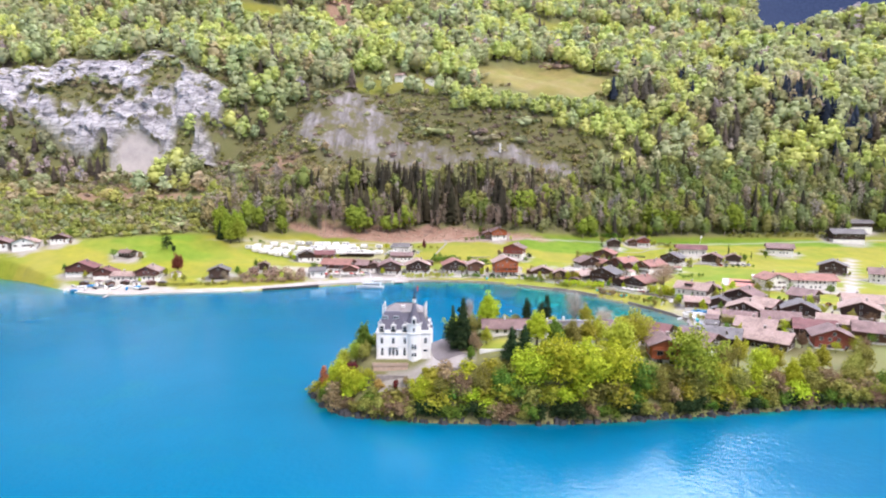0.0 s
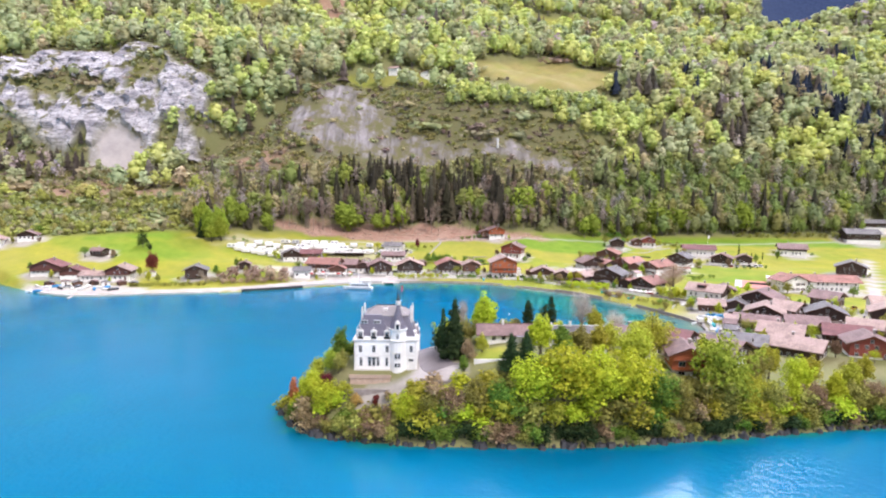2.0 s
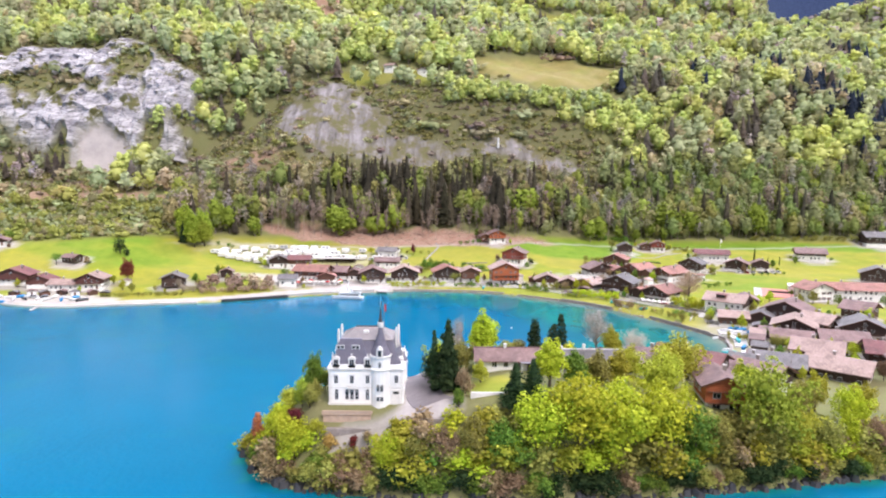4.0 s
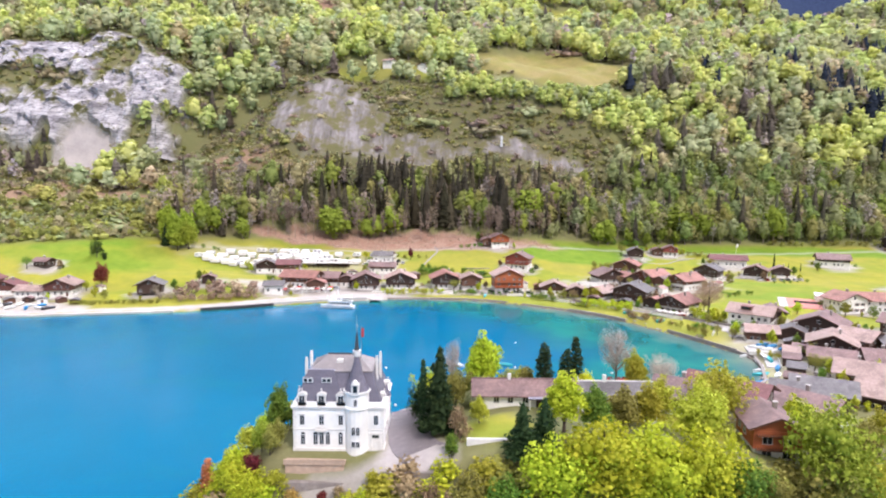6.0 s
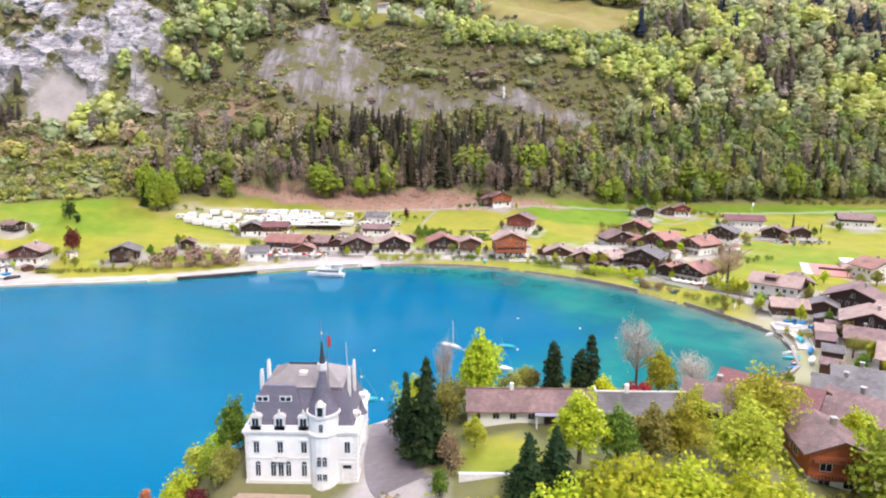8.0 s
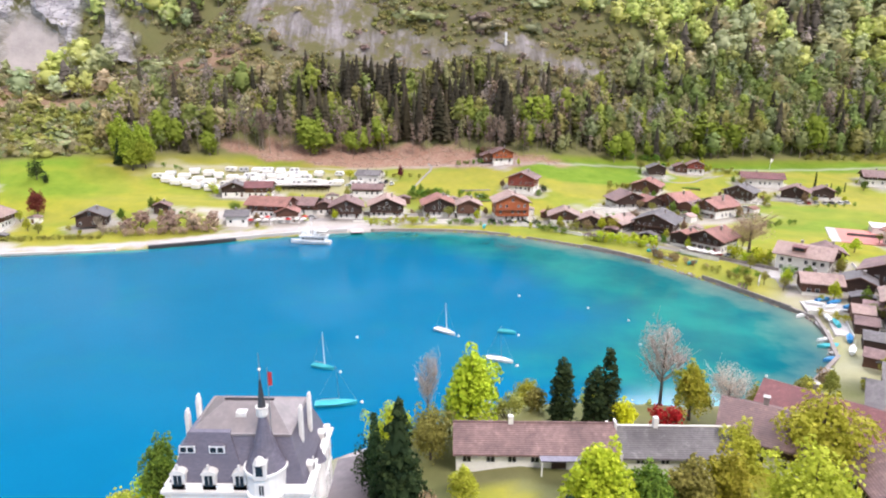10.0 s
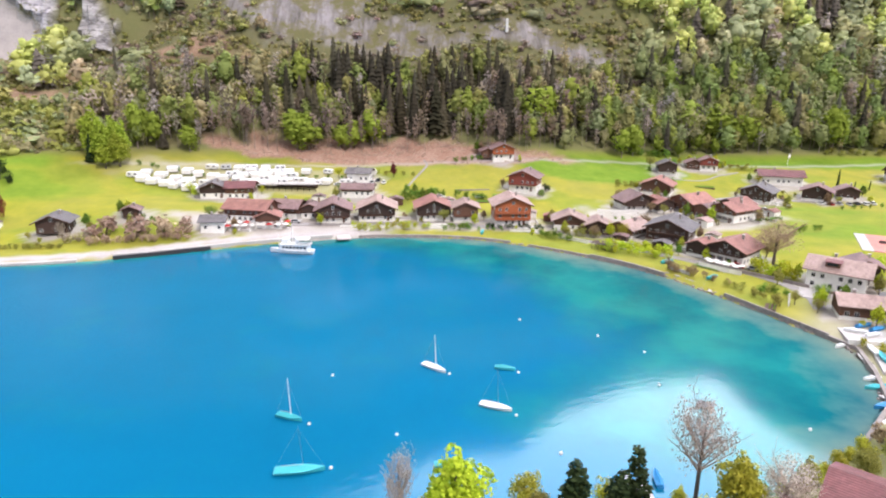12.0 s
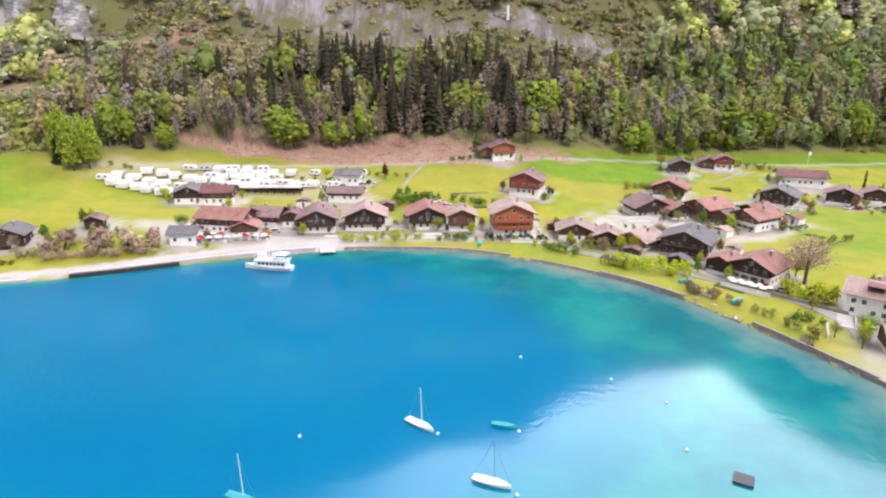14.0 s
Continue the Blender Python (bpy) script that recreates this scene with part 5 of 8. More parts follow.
# ---- trees ----
def tuft_cloud(rng, lobes, count, size, inner=0.55, loose=0.55):
    """Leaf tufts as bent quads over rounded lobes (centre, radii); returns vertices and triangles."""
    c = np.array([p for p, r in lobes], float)
    rad = np.array([r for p, r in lobes], float)
    share = np.prod(rad, 1) ** (2 / 3)
    pick = rng.choice(len(lobes), count, p=share / share.sum())
    way = rng.normal(size=(count, 3))
    way[:, 2] += 0.35
    way /= np.linalg.norm(way, axis=1)[:, None]
    at = c[pick] + way * rad[pick] * rng.uniform(inner, 1.05, count)[:, None]
    nrm = way + loose * rng.normal(size=(count, 3))
    nrm /= np.linalg.norm(nrm, axis=1)[:, None]
    ref = rng.normal(size=(count, 3))
    u = np.cross(nrm, ref)
    u /= np.linalg.norm(u, axis=1)[:, None] + 1e-9
    w = np.cross(nrm, u)
    k = size * rng.uniform(0.6, 1.3, count)[:, None]
    jit = lambda: rng.uniform(0.55, 1.0, (count, 1))
    p = np.stack([at + k * u * jit(), at + k * w * jit() - 0.3 * k * nrm, at - k * u * jit(), at - k * w * jit() - 0.3 * k * nrm], 1)
    b = np.arange(count)[:, None] * 4
    tris = np.stack([b + np.array([0, 1, 2]), b + np.array([0, 2, 3])], 1).reshape(-1, 3)
    return p.reshape(-1, 3), tris


def crown_lobes(rng, r, h, n=7, low=0.3):
    """Lobes of a rounded, uneven crown of radius r between low*h and h."""
    lobes = [((0, 0, h * (0.5 + low / 2)), (r * 0.7, r * 0.7, h * (1 - low) * 0.46))]
    for i in range(n):
        a = 2 * math.pi * (i + rng.uniform(-0.3, 0.3)) / n
        k = rng.uniform(0.4, 0.62) * r
        z = h * (low + (1 - low) * rng.uniform(0.2, 0.72))
        s = r * rng.uniform(0.38, 0.55)
        lobes.append(((k * math.cos(a), k * math.sin(a), z), (s, s, s * rng.uniform(0.75, 1.1))))
    lobes.append(((rng.uniform(-0.15, 0.15) * r, rng.uniform(-0.15, 0.15) * r, h * 0.86), (r * 0.42, r * 0.42, h * 0.14)))
    return lobes


def conifer_tiers(rng, r, h, tiers, n, low=0.1):
    """Drooping jagged skirts of a conifer, narrowing upwards."""
    v, f = [], []
    for k in range(tiers):
        u = k / tiers
        z = h * (low + (1 - low) * u)
        rr = r * (1 - u) ** 0.85 * rng.uniform(0.85, 1.1) + 0.05 * r
        top = min(h, z + h * (1 - low) / tiers * 2.1)
        b = len(v)
        ph = rng.uniform(0, 6.28)
        for i in range(n):
            a = ph + 2 * math.pi * i / n
            q = rr * (1.0 if i % 2 else 0.62) * rng.uniform(0.85, 1.15)
            v.append((q * math.cos(a), q * math.sin(a), z - (0.05 * h / tiers if i % 2 else -0.25 * h / tiers)))
        v.append((0, 0, top))
        f += [(b + i, b + (i + 1) % n, b + n) for i in range(n)]
    return np.array(v), np.array(f)


def tri_rod(a, b, r0, r1, n=5):
    g = Geo().rod(a, b, r0, r1, n)
    f = []
    for q in g.f[:n]:
        f += [(q[0], q[1], q[2]), (q[0], q[2], q[3])]
    return np.array(g.v), np.array(f)


def joined(bits):
    v, f, k = [], [], 0
    for bv, bf in bits:
        v.append(bv)
        f.append(bf + k)
        k += len(bv)
    return np.concatenate(v), np.concatenate(f)


def trunk_bits(rng, h, r, lobes, limbs=6):
    bits = [tri_rod((0, 0, -1.2), (0.02 * h, 0.01 * h, h * 0.45), r, r * 0.6, 7), tri_rod((0.02 * h, 0.01 * h, h * 0.44), (0, 0, h * 0.85), r * 0.6, r * 0.15, 6)]
    for c, rad in lobes[1:1 + limbs]:
        z = max(0.15 * h, c[2] - 0.25 * h)
        bits.append(tri_rod((0.01 * h, 0.005 * h, z), c, r * 0.38, r * 0.1, 5))
    return bits


def twig_bits(rng, h, r, count, thick):
    """Bare branches: limbs that fork into fans of thin twigs."""
    bits = []
    for i in range(count):
        a, z = rng.uniform(0, 6.28), h * rng.uniform(0.22, 0.6)
        reach, rise = r * rng.uniform(0.55, 1.0), h * rng.uniform(0.2, 0.42)
        tip = np.array((reach * math.cos(a), reach * math.sin(a), min(h, z + rise)))
        base = np.array((0, 0, z))
        bits.append(tri_rod(tuple(base), tuple(tip), thick, thick * 0.3, 4))
        for k in range(5):
            p = base + (tip - base) * rng.uniform(0.35, 0.95)
            q = p + np.array((rng.uniform(-1, 1), rng.uniform(-1, 1), rng.uniform(0.2, 1.0))) * r * 0.36
            bits.append(tri_rod(tuple(p), tuple(q), thick * 0.35, thick * 0.1, 3))
    return bits


CROWNS = {}
# a rough twelve-cornered clump that fills the inside of a crown
BLOB = np.array([(0, 0, 1), *[(0.89 * math.cos(a), 0.89 * math.sin(a), 0.45) for a in np.arange(5) * 1.2566],
                 *[(0.89 * math.cos(a + 0.628), 0.89 * math.sin(a + 0.628), -0.45) for a in np.arange(5) * 1.2566], (0, 0, -1)])
BLOB_FACES = np.array([(0, i + 1, (i + 1) % 5 + 1) for i in range(5)] + [(i + 1, i + 6, (i + 1) % 5 + 1) for i in range(5)]
                      + [((i + 1) % 5 + 1, i + 6, (i + 1) % 5 + 6) for i in range(5)] + [(11, (i + 1) % 5 + 6, i + 6) for i in range(5)])


def crown_mesh(kind, variant, material, lite=False):
    """Unit trees, 10 m high; copies are scaled."""
    key = (kind, variant, material.name, lite)
    if key in CROWNS:
        return CROWNS[key]
    rng = np.random.default_rng(sum(map(ord, kind)) * 31 + variant)
    if kind == "conifer":
        whorls = []
        for z in np.linspace(0.7, 9.5, 17):
            reach = 2.9 * (1 - z / 10.2) ** 0.85 + 0.12
            for i in range(max(3, int(7 * (1 - z / 12)))):
                a, k = rng.uniform(0, 6.28), reach * rng.uniform(0.45, 0.72)
                whorls.append(((k * math.cos(a), k * math.sin(a), z - 0.25 * k), (reach * 0.42, reach * 0.42, 0.34)))
        crown = tuft_cloud(rng, whorls, 900 if lite else 2600, 0.3 if lite else 0.2, 0.3)
        crown = joined([crown, conifer_tiers(rng, 2.0, 10, 12, 13, 0.05)])
        trunk = joined([tri_rod((0, 0, -1.2), (0, 0, 9.2), 0.25, 0.04, 6)])
    elif kind == "column":
        lobes = [((0.1 * math.sin(z * 5), 0.1 * math.cos(z * 4), z), (1.05 * math.sqrt(max(0.05, 1 - (z / 10.2) ** 2.2)), 1.05 * math.sqrt(max(0.05, 1 - (z / 10.2) ** 2.2)), 1.0))
                 for z in np.linspace(0.6, 9.4, 9)]
        crown, trunk = tuft_cloud(rng, lobes, 500 if lite else 1500, 0.34 if lite else 0.22, 0.6), joined([tri_rod((0, 0, -1.2), (0, 0, 6), 0.2, 0.05, 6)])
    elif kind == "bare":
        haze = tuft_cloud(rng, crown_lobes(rng, 4.8, 10, 9, 0.3), 900 if lite else 2100, 0.27 if lite else 0.15, 0.3)
        crown = joined(twig_bits(rng, 10, 4.9, 34, 0.1) + [haze])
        trunk = joined([tri_rod((0, 0, -1.2), (0, 0, 4.5), 0.36, 0.2, 8), tri_rod((0, 0, 4.4), (0.2, 0, 8.8), 0.2, 0.05, 6)])
    elif kind == "shrub":
        lobes = [((rng.uniform(-2.4, 2.4), rng.uniform(-2.4, 2.4), rng.uniform(2.0, 6.0)), (rng.uniform(1.6, 2.8),) * 3) for _ in range(9)]
        crown = tuft_cloud(rng, lobes, 240 if lite else 740, 0.7 if lite else 0.4, 0.55)
        if not lite:
            crown = joined([crown] + [(BLOB * rng.uniform(0.7, 1.1, (12, 1)) * np.array(q) * 0.45 + np.array(c), BLOB_FACES) for c, q in lobes])
        trunk = joined([tri_rod((0, 0, -2.0), (p[0], p[1], p[2]), 0.18, 0.06, 4) for p, r in lobes[:6]])
    else:
        wide, low = (4.4, 0.1) if kind == "broad" else (3.0, 0.16)
        lobes = crown_lobes(rng, wide * 0.85, 9.2, 12, low)
        lobes += crown_lobes(rng, wide, 8.4, 9, low)[1:]
        for _ in range(7):
            a, k = rng.uniform(0, 6.28), wide * rng.uniform(0.55, 0.95)
            lobes.append(((k * math.cos(a), k * math.sin(a), rng.uniform(2.0, 8.8)), (wide * 0.22, wide * 0.22, wide * rng.uniform(0.25, 0.5))))
        lobes.append(((rng.uniform(-0.8, 0.8), rng.uniform(-0.8, 0.8), 9.0), (wide * 0.26, wide * 0.26, 1.3)))
        crown = tuft_cloud(rng, lobes, 600 if lite else 3200, 0.46 if lite else 0.25, 0.66, 0.65)
        if not lite:
            crown = joined([crown] + [(BLOB * rng.uniform(0.7, 1.1, (12, 1)) * np.array(q) * 0.45 + np.array(c), BLOB_FACES) for c, q in lobes[:13]])
        trunk = joined(trunk_bits(rng, 10, 0.28, lobes, 9))
    made = (quick_mesh("crown", *crown, material), quick_mesh("trunk", *trunk, BARK))
    CROWNS[key] = made
    return made


TREE_NAMES = {"conifer": "conifer", "column": "columnar_tree", "bare": "bare_tree", "shrub": "shrub", "broad": "tree", "oval": "tree"}
tree_count = [0]


def tree(x, y, h, kind, material, label, wide=1.0, group="", lean=0.0, z=None):
    tree_count[0] += 1
    crown, trunk = crown_mesh(kind, tree_count[0] % 3, material, y > 240 and kind != "bare" and h < 12.5)
    ground = height(x, y) if z is None else z
    place = pose(x, y, ground, lean, 0, (tree_count[0] * 137) % 360) @ Matrix.Diagonal((h / 10 * wide, h / 10 * wide, h / 10, 1))
    root = thing(TREE_NAMES[kind], place, label, "shrub" if kind == "shrub" else "tree", group)
    part("trunk", trunk, None, root)
    part("crown", crown, None, root)
    return root


# trees and shrubs of the peninsula: x, y, height, kind, leaves, width, label
PENINSULA = []
PENINSULA += [
    (24, 167.5, 13, "broad", LEAF_LIME, 1.15, "lush lime-green tree on the peninsula's bank"),
    (32, 168.5, 15, "broad", LEAF_LIME, 1.2, "big lime-green maple on the peninsula's bank"),
    (40, 168.5, 15.5, "broad", LEAF_LIME, 1.15, "big lime-green maple on the peninsula's bank"),
    (48, 170, 14.5, "broad", LEAF_LIME, 1.1, "lime-green maple on the peninsula's bank"),
    (55.5, 170.5, 11, "broad", LEAF_GREEN, 1.0, "dark green tree on the bank"),
    (73.0, 176, 18, "broad", LEAF_SPRING, 1.0, "tall fresh green tree beside the orange chalet"),
    (52, 181, 12, "broad", LEAF_YELLOW, 1.1, "rounded yellow-green tree before the orange chalet"),
    (27.5, 177.5, 11, "oval", LEAF_LIME, 1.2, "lime-green tree in front of the lodge"),
    (33, 178, 9, "oval", LEAF_GREEN, 1.1, "green tree in front of the lodge"),
    (38, 180, 9, "oval", LEAF_OLIVE, 1.2, "greyish budding tree in front of the lodge"),
    (43, 182, 9.5, "oval", LEAF_YELLOW, 1.1, "yellow-green budding tree beside the lodge"),
    (13.5, 182.5, 5.2, "oval", LEAF_YELLOW, 1.15, "small yellow-leaved tree on the lawn"),
    (19.8, 171.5, 9, "conifer", LEAF_DARK, 1.5, "broad dark yew below the lawn"),
    (23.5, 173, 8, "conifer", LEAF_DARK, 1.5, "broad dark yew below the lawn"),
    (6.4, 180.5, 16, "conifer", LEAF_DARK, 1.0, "tall dark spruce beside the castle drive"),
    (3.6, 182.5, 13, "column", LEAF_DARK, 0.8, "slender dark cypress beside the castle drive"),
    (3.4, 187, 8, "broad", LEAF_DARK, 0.9, "dark evergreen beside the castle drive"),
    (4.0, 194, 8.5, "broad", LEAF_LIME, 0.9, "lime-green tree behind the spruce"),
    (9.5, 192, 8, "broad", LEAF_OLIVE, 0.9, "olive budding tree behind the spruce"),
    (10, 177.5, 7, "shrub", LEAF_BROWN, 0.7, "brown budding shrub beside the drive"),
    (8.5, 172.5, 5, "shrub", LEAF_GREEN, 0.8, "green shrub above the bank"),
    (15, 197.5, 13, "oval", LEAF_LIME, 1.05, "tall lime-green tree behind the lodge"),
]
PENINSULA += [
    (8.8, 202, 12, "bare", LEAF_PALE, 0.36, "slim bare tree on the back shore"),
    (27.5, 199.5, 9.5, "column", LEAF_DARK, 2.0, "dark clipped conifer behind the lodge"),
    (34.0, 199, 11, "column", LEAF_DARK, 1.5, "dark leaning juniper behind the lodge"),
    (32.0, 199.5, 8.5, "column", LEAF_DARK, 2.2, "dark spreading juniper behind the lodge"),
    (36.5, 198.5, 6.6, "shrub", LEAF_GOLD, 1.0, "golden-yellow shrub behind the lodge"),
    (42.0, 199, 6.2, "shrub", LEAF_CRIMSON, 1.0, "crimson shrub behind the lodge"),
    (45.4, 211.5, 14.5, "bare", LEAF_PALE, 0.6, "tall pale bare tree on the back shore"),
    (48, 206, 10, "oval", LEAF_YELLOW, 1.0, "yellow-green tree on the back shore"),
    (54, 207, 10, "bare", LEAF_PALE, 0.8, "pale bare tree on the back shore"),
    (20, 200, 5, "shrub", LEAF_OLIVE, 1.1, "olive shrub on the back shore"),
    (24, 203, 5, "shrub", LEAF_OLIVE, 1.1, "olive shrub on the back shore"),
    (-34.2, 180.5, 8.0, "column", LEAF_RUST, 2.0, "rust-red cypress at the peninsula's tip"),
    (-24.5, 187.5, 10.5, "oval", LEAF_GREEN, 0.75, "leaning pine beside the castle"),
    (-25.0, 182, 6.5, "broad", LEAF_SPRING, 0.8, "fresh green tree beside the castle"),
    (-21.8, 180.5, 5.0, "broad", LEAF_OLIVE, 0.8, "small olive budding tree close beside the castle"),
    (-29.5, 187.5, 6.5, "shrub", LEAF_YELLOW, 1.3, "yellow-green shrub at the peninsula's tip"),
    (-33.5, 188, 5.5, "shrub", LEAF_LIME, 1.3, "lime-green shrub at the peninsula's tip"),
    (-26, 175, 7.5, "shrub", LEAF_LIME, 1.3, "lime-green shrub below the castle"),
    (-31, 176, 7, "shrub", LEAF_LIME, 1.3, "lime-green shrub at the peninsula's tip"),
    (-23, 197, 5.5, "shrub", LEAF_OLIVE, 1.3, "olive shrub behind the castle"),
    (-29, 193, 5.5, "shrub", LEAF_OLIVE, 1.3, "olive shrub behind the castle"),
    (-20, 173.5, 4.5, "shrub", LEAF_YELLOW, 1.1, "yellow-green shrub below the terrace"),
]
PENINSULA += [
    (-17, 172, 4.2, "shrub", LEAF_TAN, 1.1, "orange-brown shrub below the terrace"),
    (-12.5, 171.6, 3.6, "shrub", LEAF_COPPER, 0.9, "dark red shrub below the terrace"),
    (-9.5, 171.8, 3.4, "shrub", LEAF_BROWN, 1.1, "brown twiggy shrub below the terrace"),
    (-3.5, 171.0, 4.2, "shrub", LEAF_YELLOW, 1.1, "yellow-green shrub beside the terrace"),
    (-25.5, 177.5, 5.5, "shrub", LEAF_COPPER, 1.0, "dark red shrub beside the castle"),
    (-22.5, 178.5, 6, "shrub", LEAF_OLIVE, 0.9, "olive shrub below the castle"),
    (-26, 191, 7, "shrub", LEAF_LIME, 1.0, "lime-green shrub behind the castle"),
    (-21, 193, 6, "shrub", LEAF_YELLOW, 1.0, "yellow-green shrub behind the castle"),
    (-22, 187.5, 6, "shrub", LEAF_GREEN, 1.0, "green shrub beside the castle wall"),
    (-29, 177.5, 9, "broad", LEAF_LIME, 1.0, "lime-green tree at the peninsula's tip"),
    (-24.5, 172, 8.5, "broad", LEAF_LIME, 1.1, "lime-green tree over the water"),
    (-30.5, 183.5, 7.0, "shrub", LEAF_LIME, 0.9, "lime-green shrub at the peninsula's tip"),
    (-19.5, 170, 6, "shrub", LEAF_OLIVE, 1.0, "olive shrub below the terrace"),
    (-14.5, 168.5, 6.5, "shrub", LEAF_BROWN, 1.0, "brown twiggy shrub below the terrace"),
    (-9.5, 168, 7, "shrub", LEAF_BROWN, 1.0, "brown twiggy shrub below the terrace"),
    (-5.5, 167.5, 8, "broad", LEAF_LIME, 0.9, "lime-green tree below the castle drive"),
    (0.5, 167, 8, "broad", LEAF_OLIVE, 0.95, "olive budding tree on the bank"),
    (6, 166.8, 8, "broad", LEAF_BROWN, 0.95, "brown budding tree on the bank"),
    (11.5, 167, 9, "broad", LEAF_OLIVE, 0.95, "olive budding tree on the bank"),
    (17, 166.5, 9, "broad", LEAF_GREEN, 1.0, "green tree on the bank"),
    (60, 171.5, 9, "broad", LEAF_OLIVE, 1.0, "olive budding tree on the bank"),
    (72, 174, 11, "broad", LEAF_OLIVE, 0.9, "olive budding tree on the bank"),
]
PENINSULA += [
    (78.5, 176, 10, "broad", LEAF_YELLOW, 0.95, "yellowish budding tree on the bank"),
    (85, 176, 9, "broad", LEAF_OLIVE, 1.0, "olive budding tree on the bank"),
    (91, 178, 9, "oval", LEAF_LIME, 1.0, "fresh green tree on the bank"),
    (97, 178.5, 8, "broad", LEAF_BROWN, 1.05, "brown budding tree on the bank"),
    (103, 180, 11, "oval", LEAF_LIME, 0.9, "lime-green tree on the bank"),
    (108, 181, 8, "broad", LEAF_OLIVE, 1.1, "olive budding tree on the bank"),
    (115, 182, 8, "broad", LEAF_BROWN, 1.1, "brown budding tree on the bank"),
    (122, 183, 8, "broad", LEAF_OLIVE, 1.1, "olive budding tree on the bank"),
    (130, 181, 8, "broad", LEAF_GREEN, 1.1, "green tree on the bank"),
    (139, 180, 8, "broad", LEAF_OLIVE, 1.1, "olive budding tree on the bank"),
    (75, 187, 9, "oval", LEAF_OLIVE, 1.0, "olive budding tree behind the bank"),
    (80, 193, 8, "oval", LEAF_YELLOW, 1.0, "yellow-green tree between the houses"),
    (60.5, 194, 13, "broad", LEAF_YELLOW, 1.1, "rounded yellow-green tree behind the orange chalet"),
    (47.5, 190, 9, "oval", LEAF_YELLOW, 1.2, "yellow-green tree beside the lodge"),
]
for tx, ty, th, kind, leaves, wide, label in PENINSULA:
    tree(tx, ty, th, kind, leaves, label, wide, "peninsula trees", lean=10 if "leaning" in label else 0)
# low growth that fringes the bank just above the water
rng = np.random.default_rng(5)
for row, (inland, count, low, high) in enumerate(((1.2, 56, 4.2, 6.2), (4.2, 46, 6.5, 9.5), (7.2, 33, 6.5, 9.5))):
    for i in range(count):
        u = -36.0 + i * 178 / count + rng.uniform(-0.8, 0.8)
        front = SHORELINE[SHORELINE[:, 1] < 188]
        v = np.interp(u, front[:, 0], front[:, 1]) + inland + rng.uniform(-0.5, 0.8)
        leaves = (LEAF_OLIVE, LEAF_YELLOW, LEAF_LIME, LEAF_OLIVE, LEAF_YELLOW, LEAF_GREEN, LEAF_BROWN)[rng.integers(7)]
        # darker leaves in the lowest row paint in the shade above the waterline
        if row == 0:
            leaves = (LEAF_GREEN, LEAF_DARK, LEAF_BROWN, LEAF_DARK, LEAF_OLIVE)[rng.integers(5)]
        if -19 < u < -7:
            if row == 2:
                continue
            leaves = (LEAF_BROWN, LEAF_OLIVE)[rng.integers(2)]
        if row == 2 and u < -19:
            continue
        tree(u, v, rng.uniform(low, high), "shrub", leaves, "budding shrub on the peninsula's steep bank", rng.uniform(1.2, 1.7), "bank shrubs",
             z=(0.7 if row == 0 else height(u, v) - 1.4))
# more trees behind the bank on the mainland side
for i in range(16):
    u, v = 70 + i * 4.6 + rng.uniform(-1.5, 1.5), 186 + (i % 3) * 4.5 + i * 0.2
    tree(u, v, rng.uniform(8, 11.5), ("broad", "oval")[i % 2], (LEAF_OLIVE, LEAF_YELLOW, LEAF_OLIVE, LEAF_LIME)[rng.integers(4)], "budding tree behind the peninsula's bank", 0.95, "bank trees")
for i in range(34):
    u = 2 + i * 2.7
    rear = SHORELINE[(SHORELINE[:, 1] > 200) & (SHORELINE[:, 1] < 250) & (SHORELINE[:, 0] > -22)]
    rear = rear[np.argsort(rear[:, 0])]
    v = np.interp(u, rear[:, 0], rear[:, 1]) - rng.uniform(0.5, 3.5)
    if i % 4:
        tree(u, v, rng.uniform(3, 5), "shrub", (LEAF_OLIVE, LEAF_YELLOW, LEAF_GREEN, LEAF_BROWN)[rng.integers(4)], "budding shrub on the peninsula's back shore", 1.1, "back shore shrubs")
    else:
        tree(u, v - 5, rng.uniform(5, 7), ("oval", "broad")[rng.integers(2)], (LEAF_OLIVE, LEAF_YELLOW, LEAF_LIME)[rng.integers(3)],
             "budding tree on the peninsula's back shore", 0.9, "back shore shrubs")
VILLAGE_TREES = []
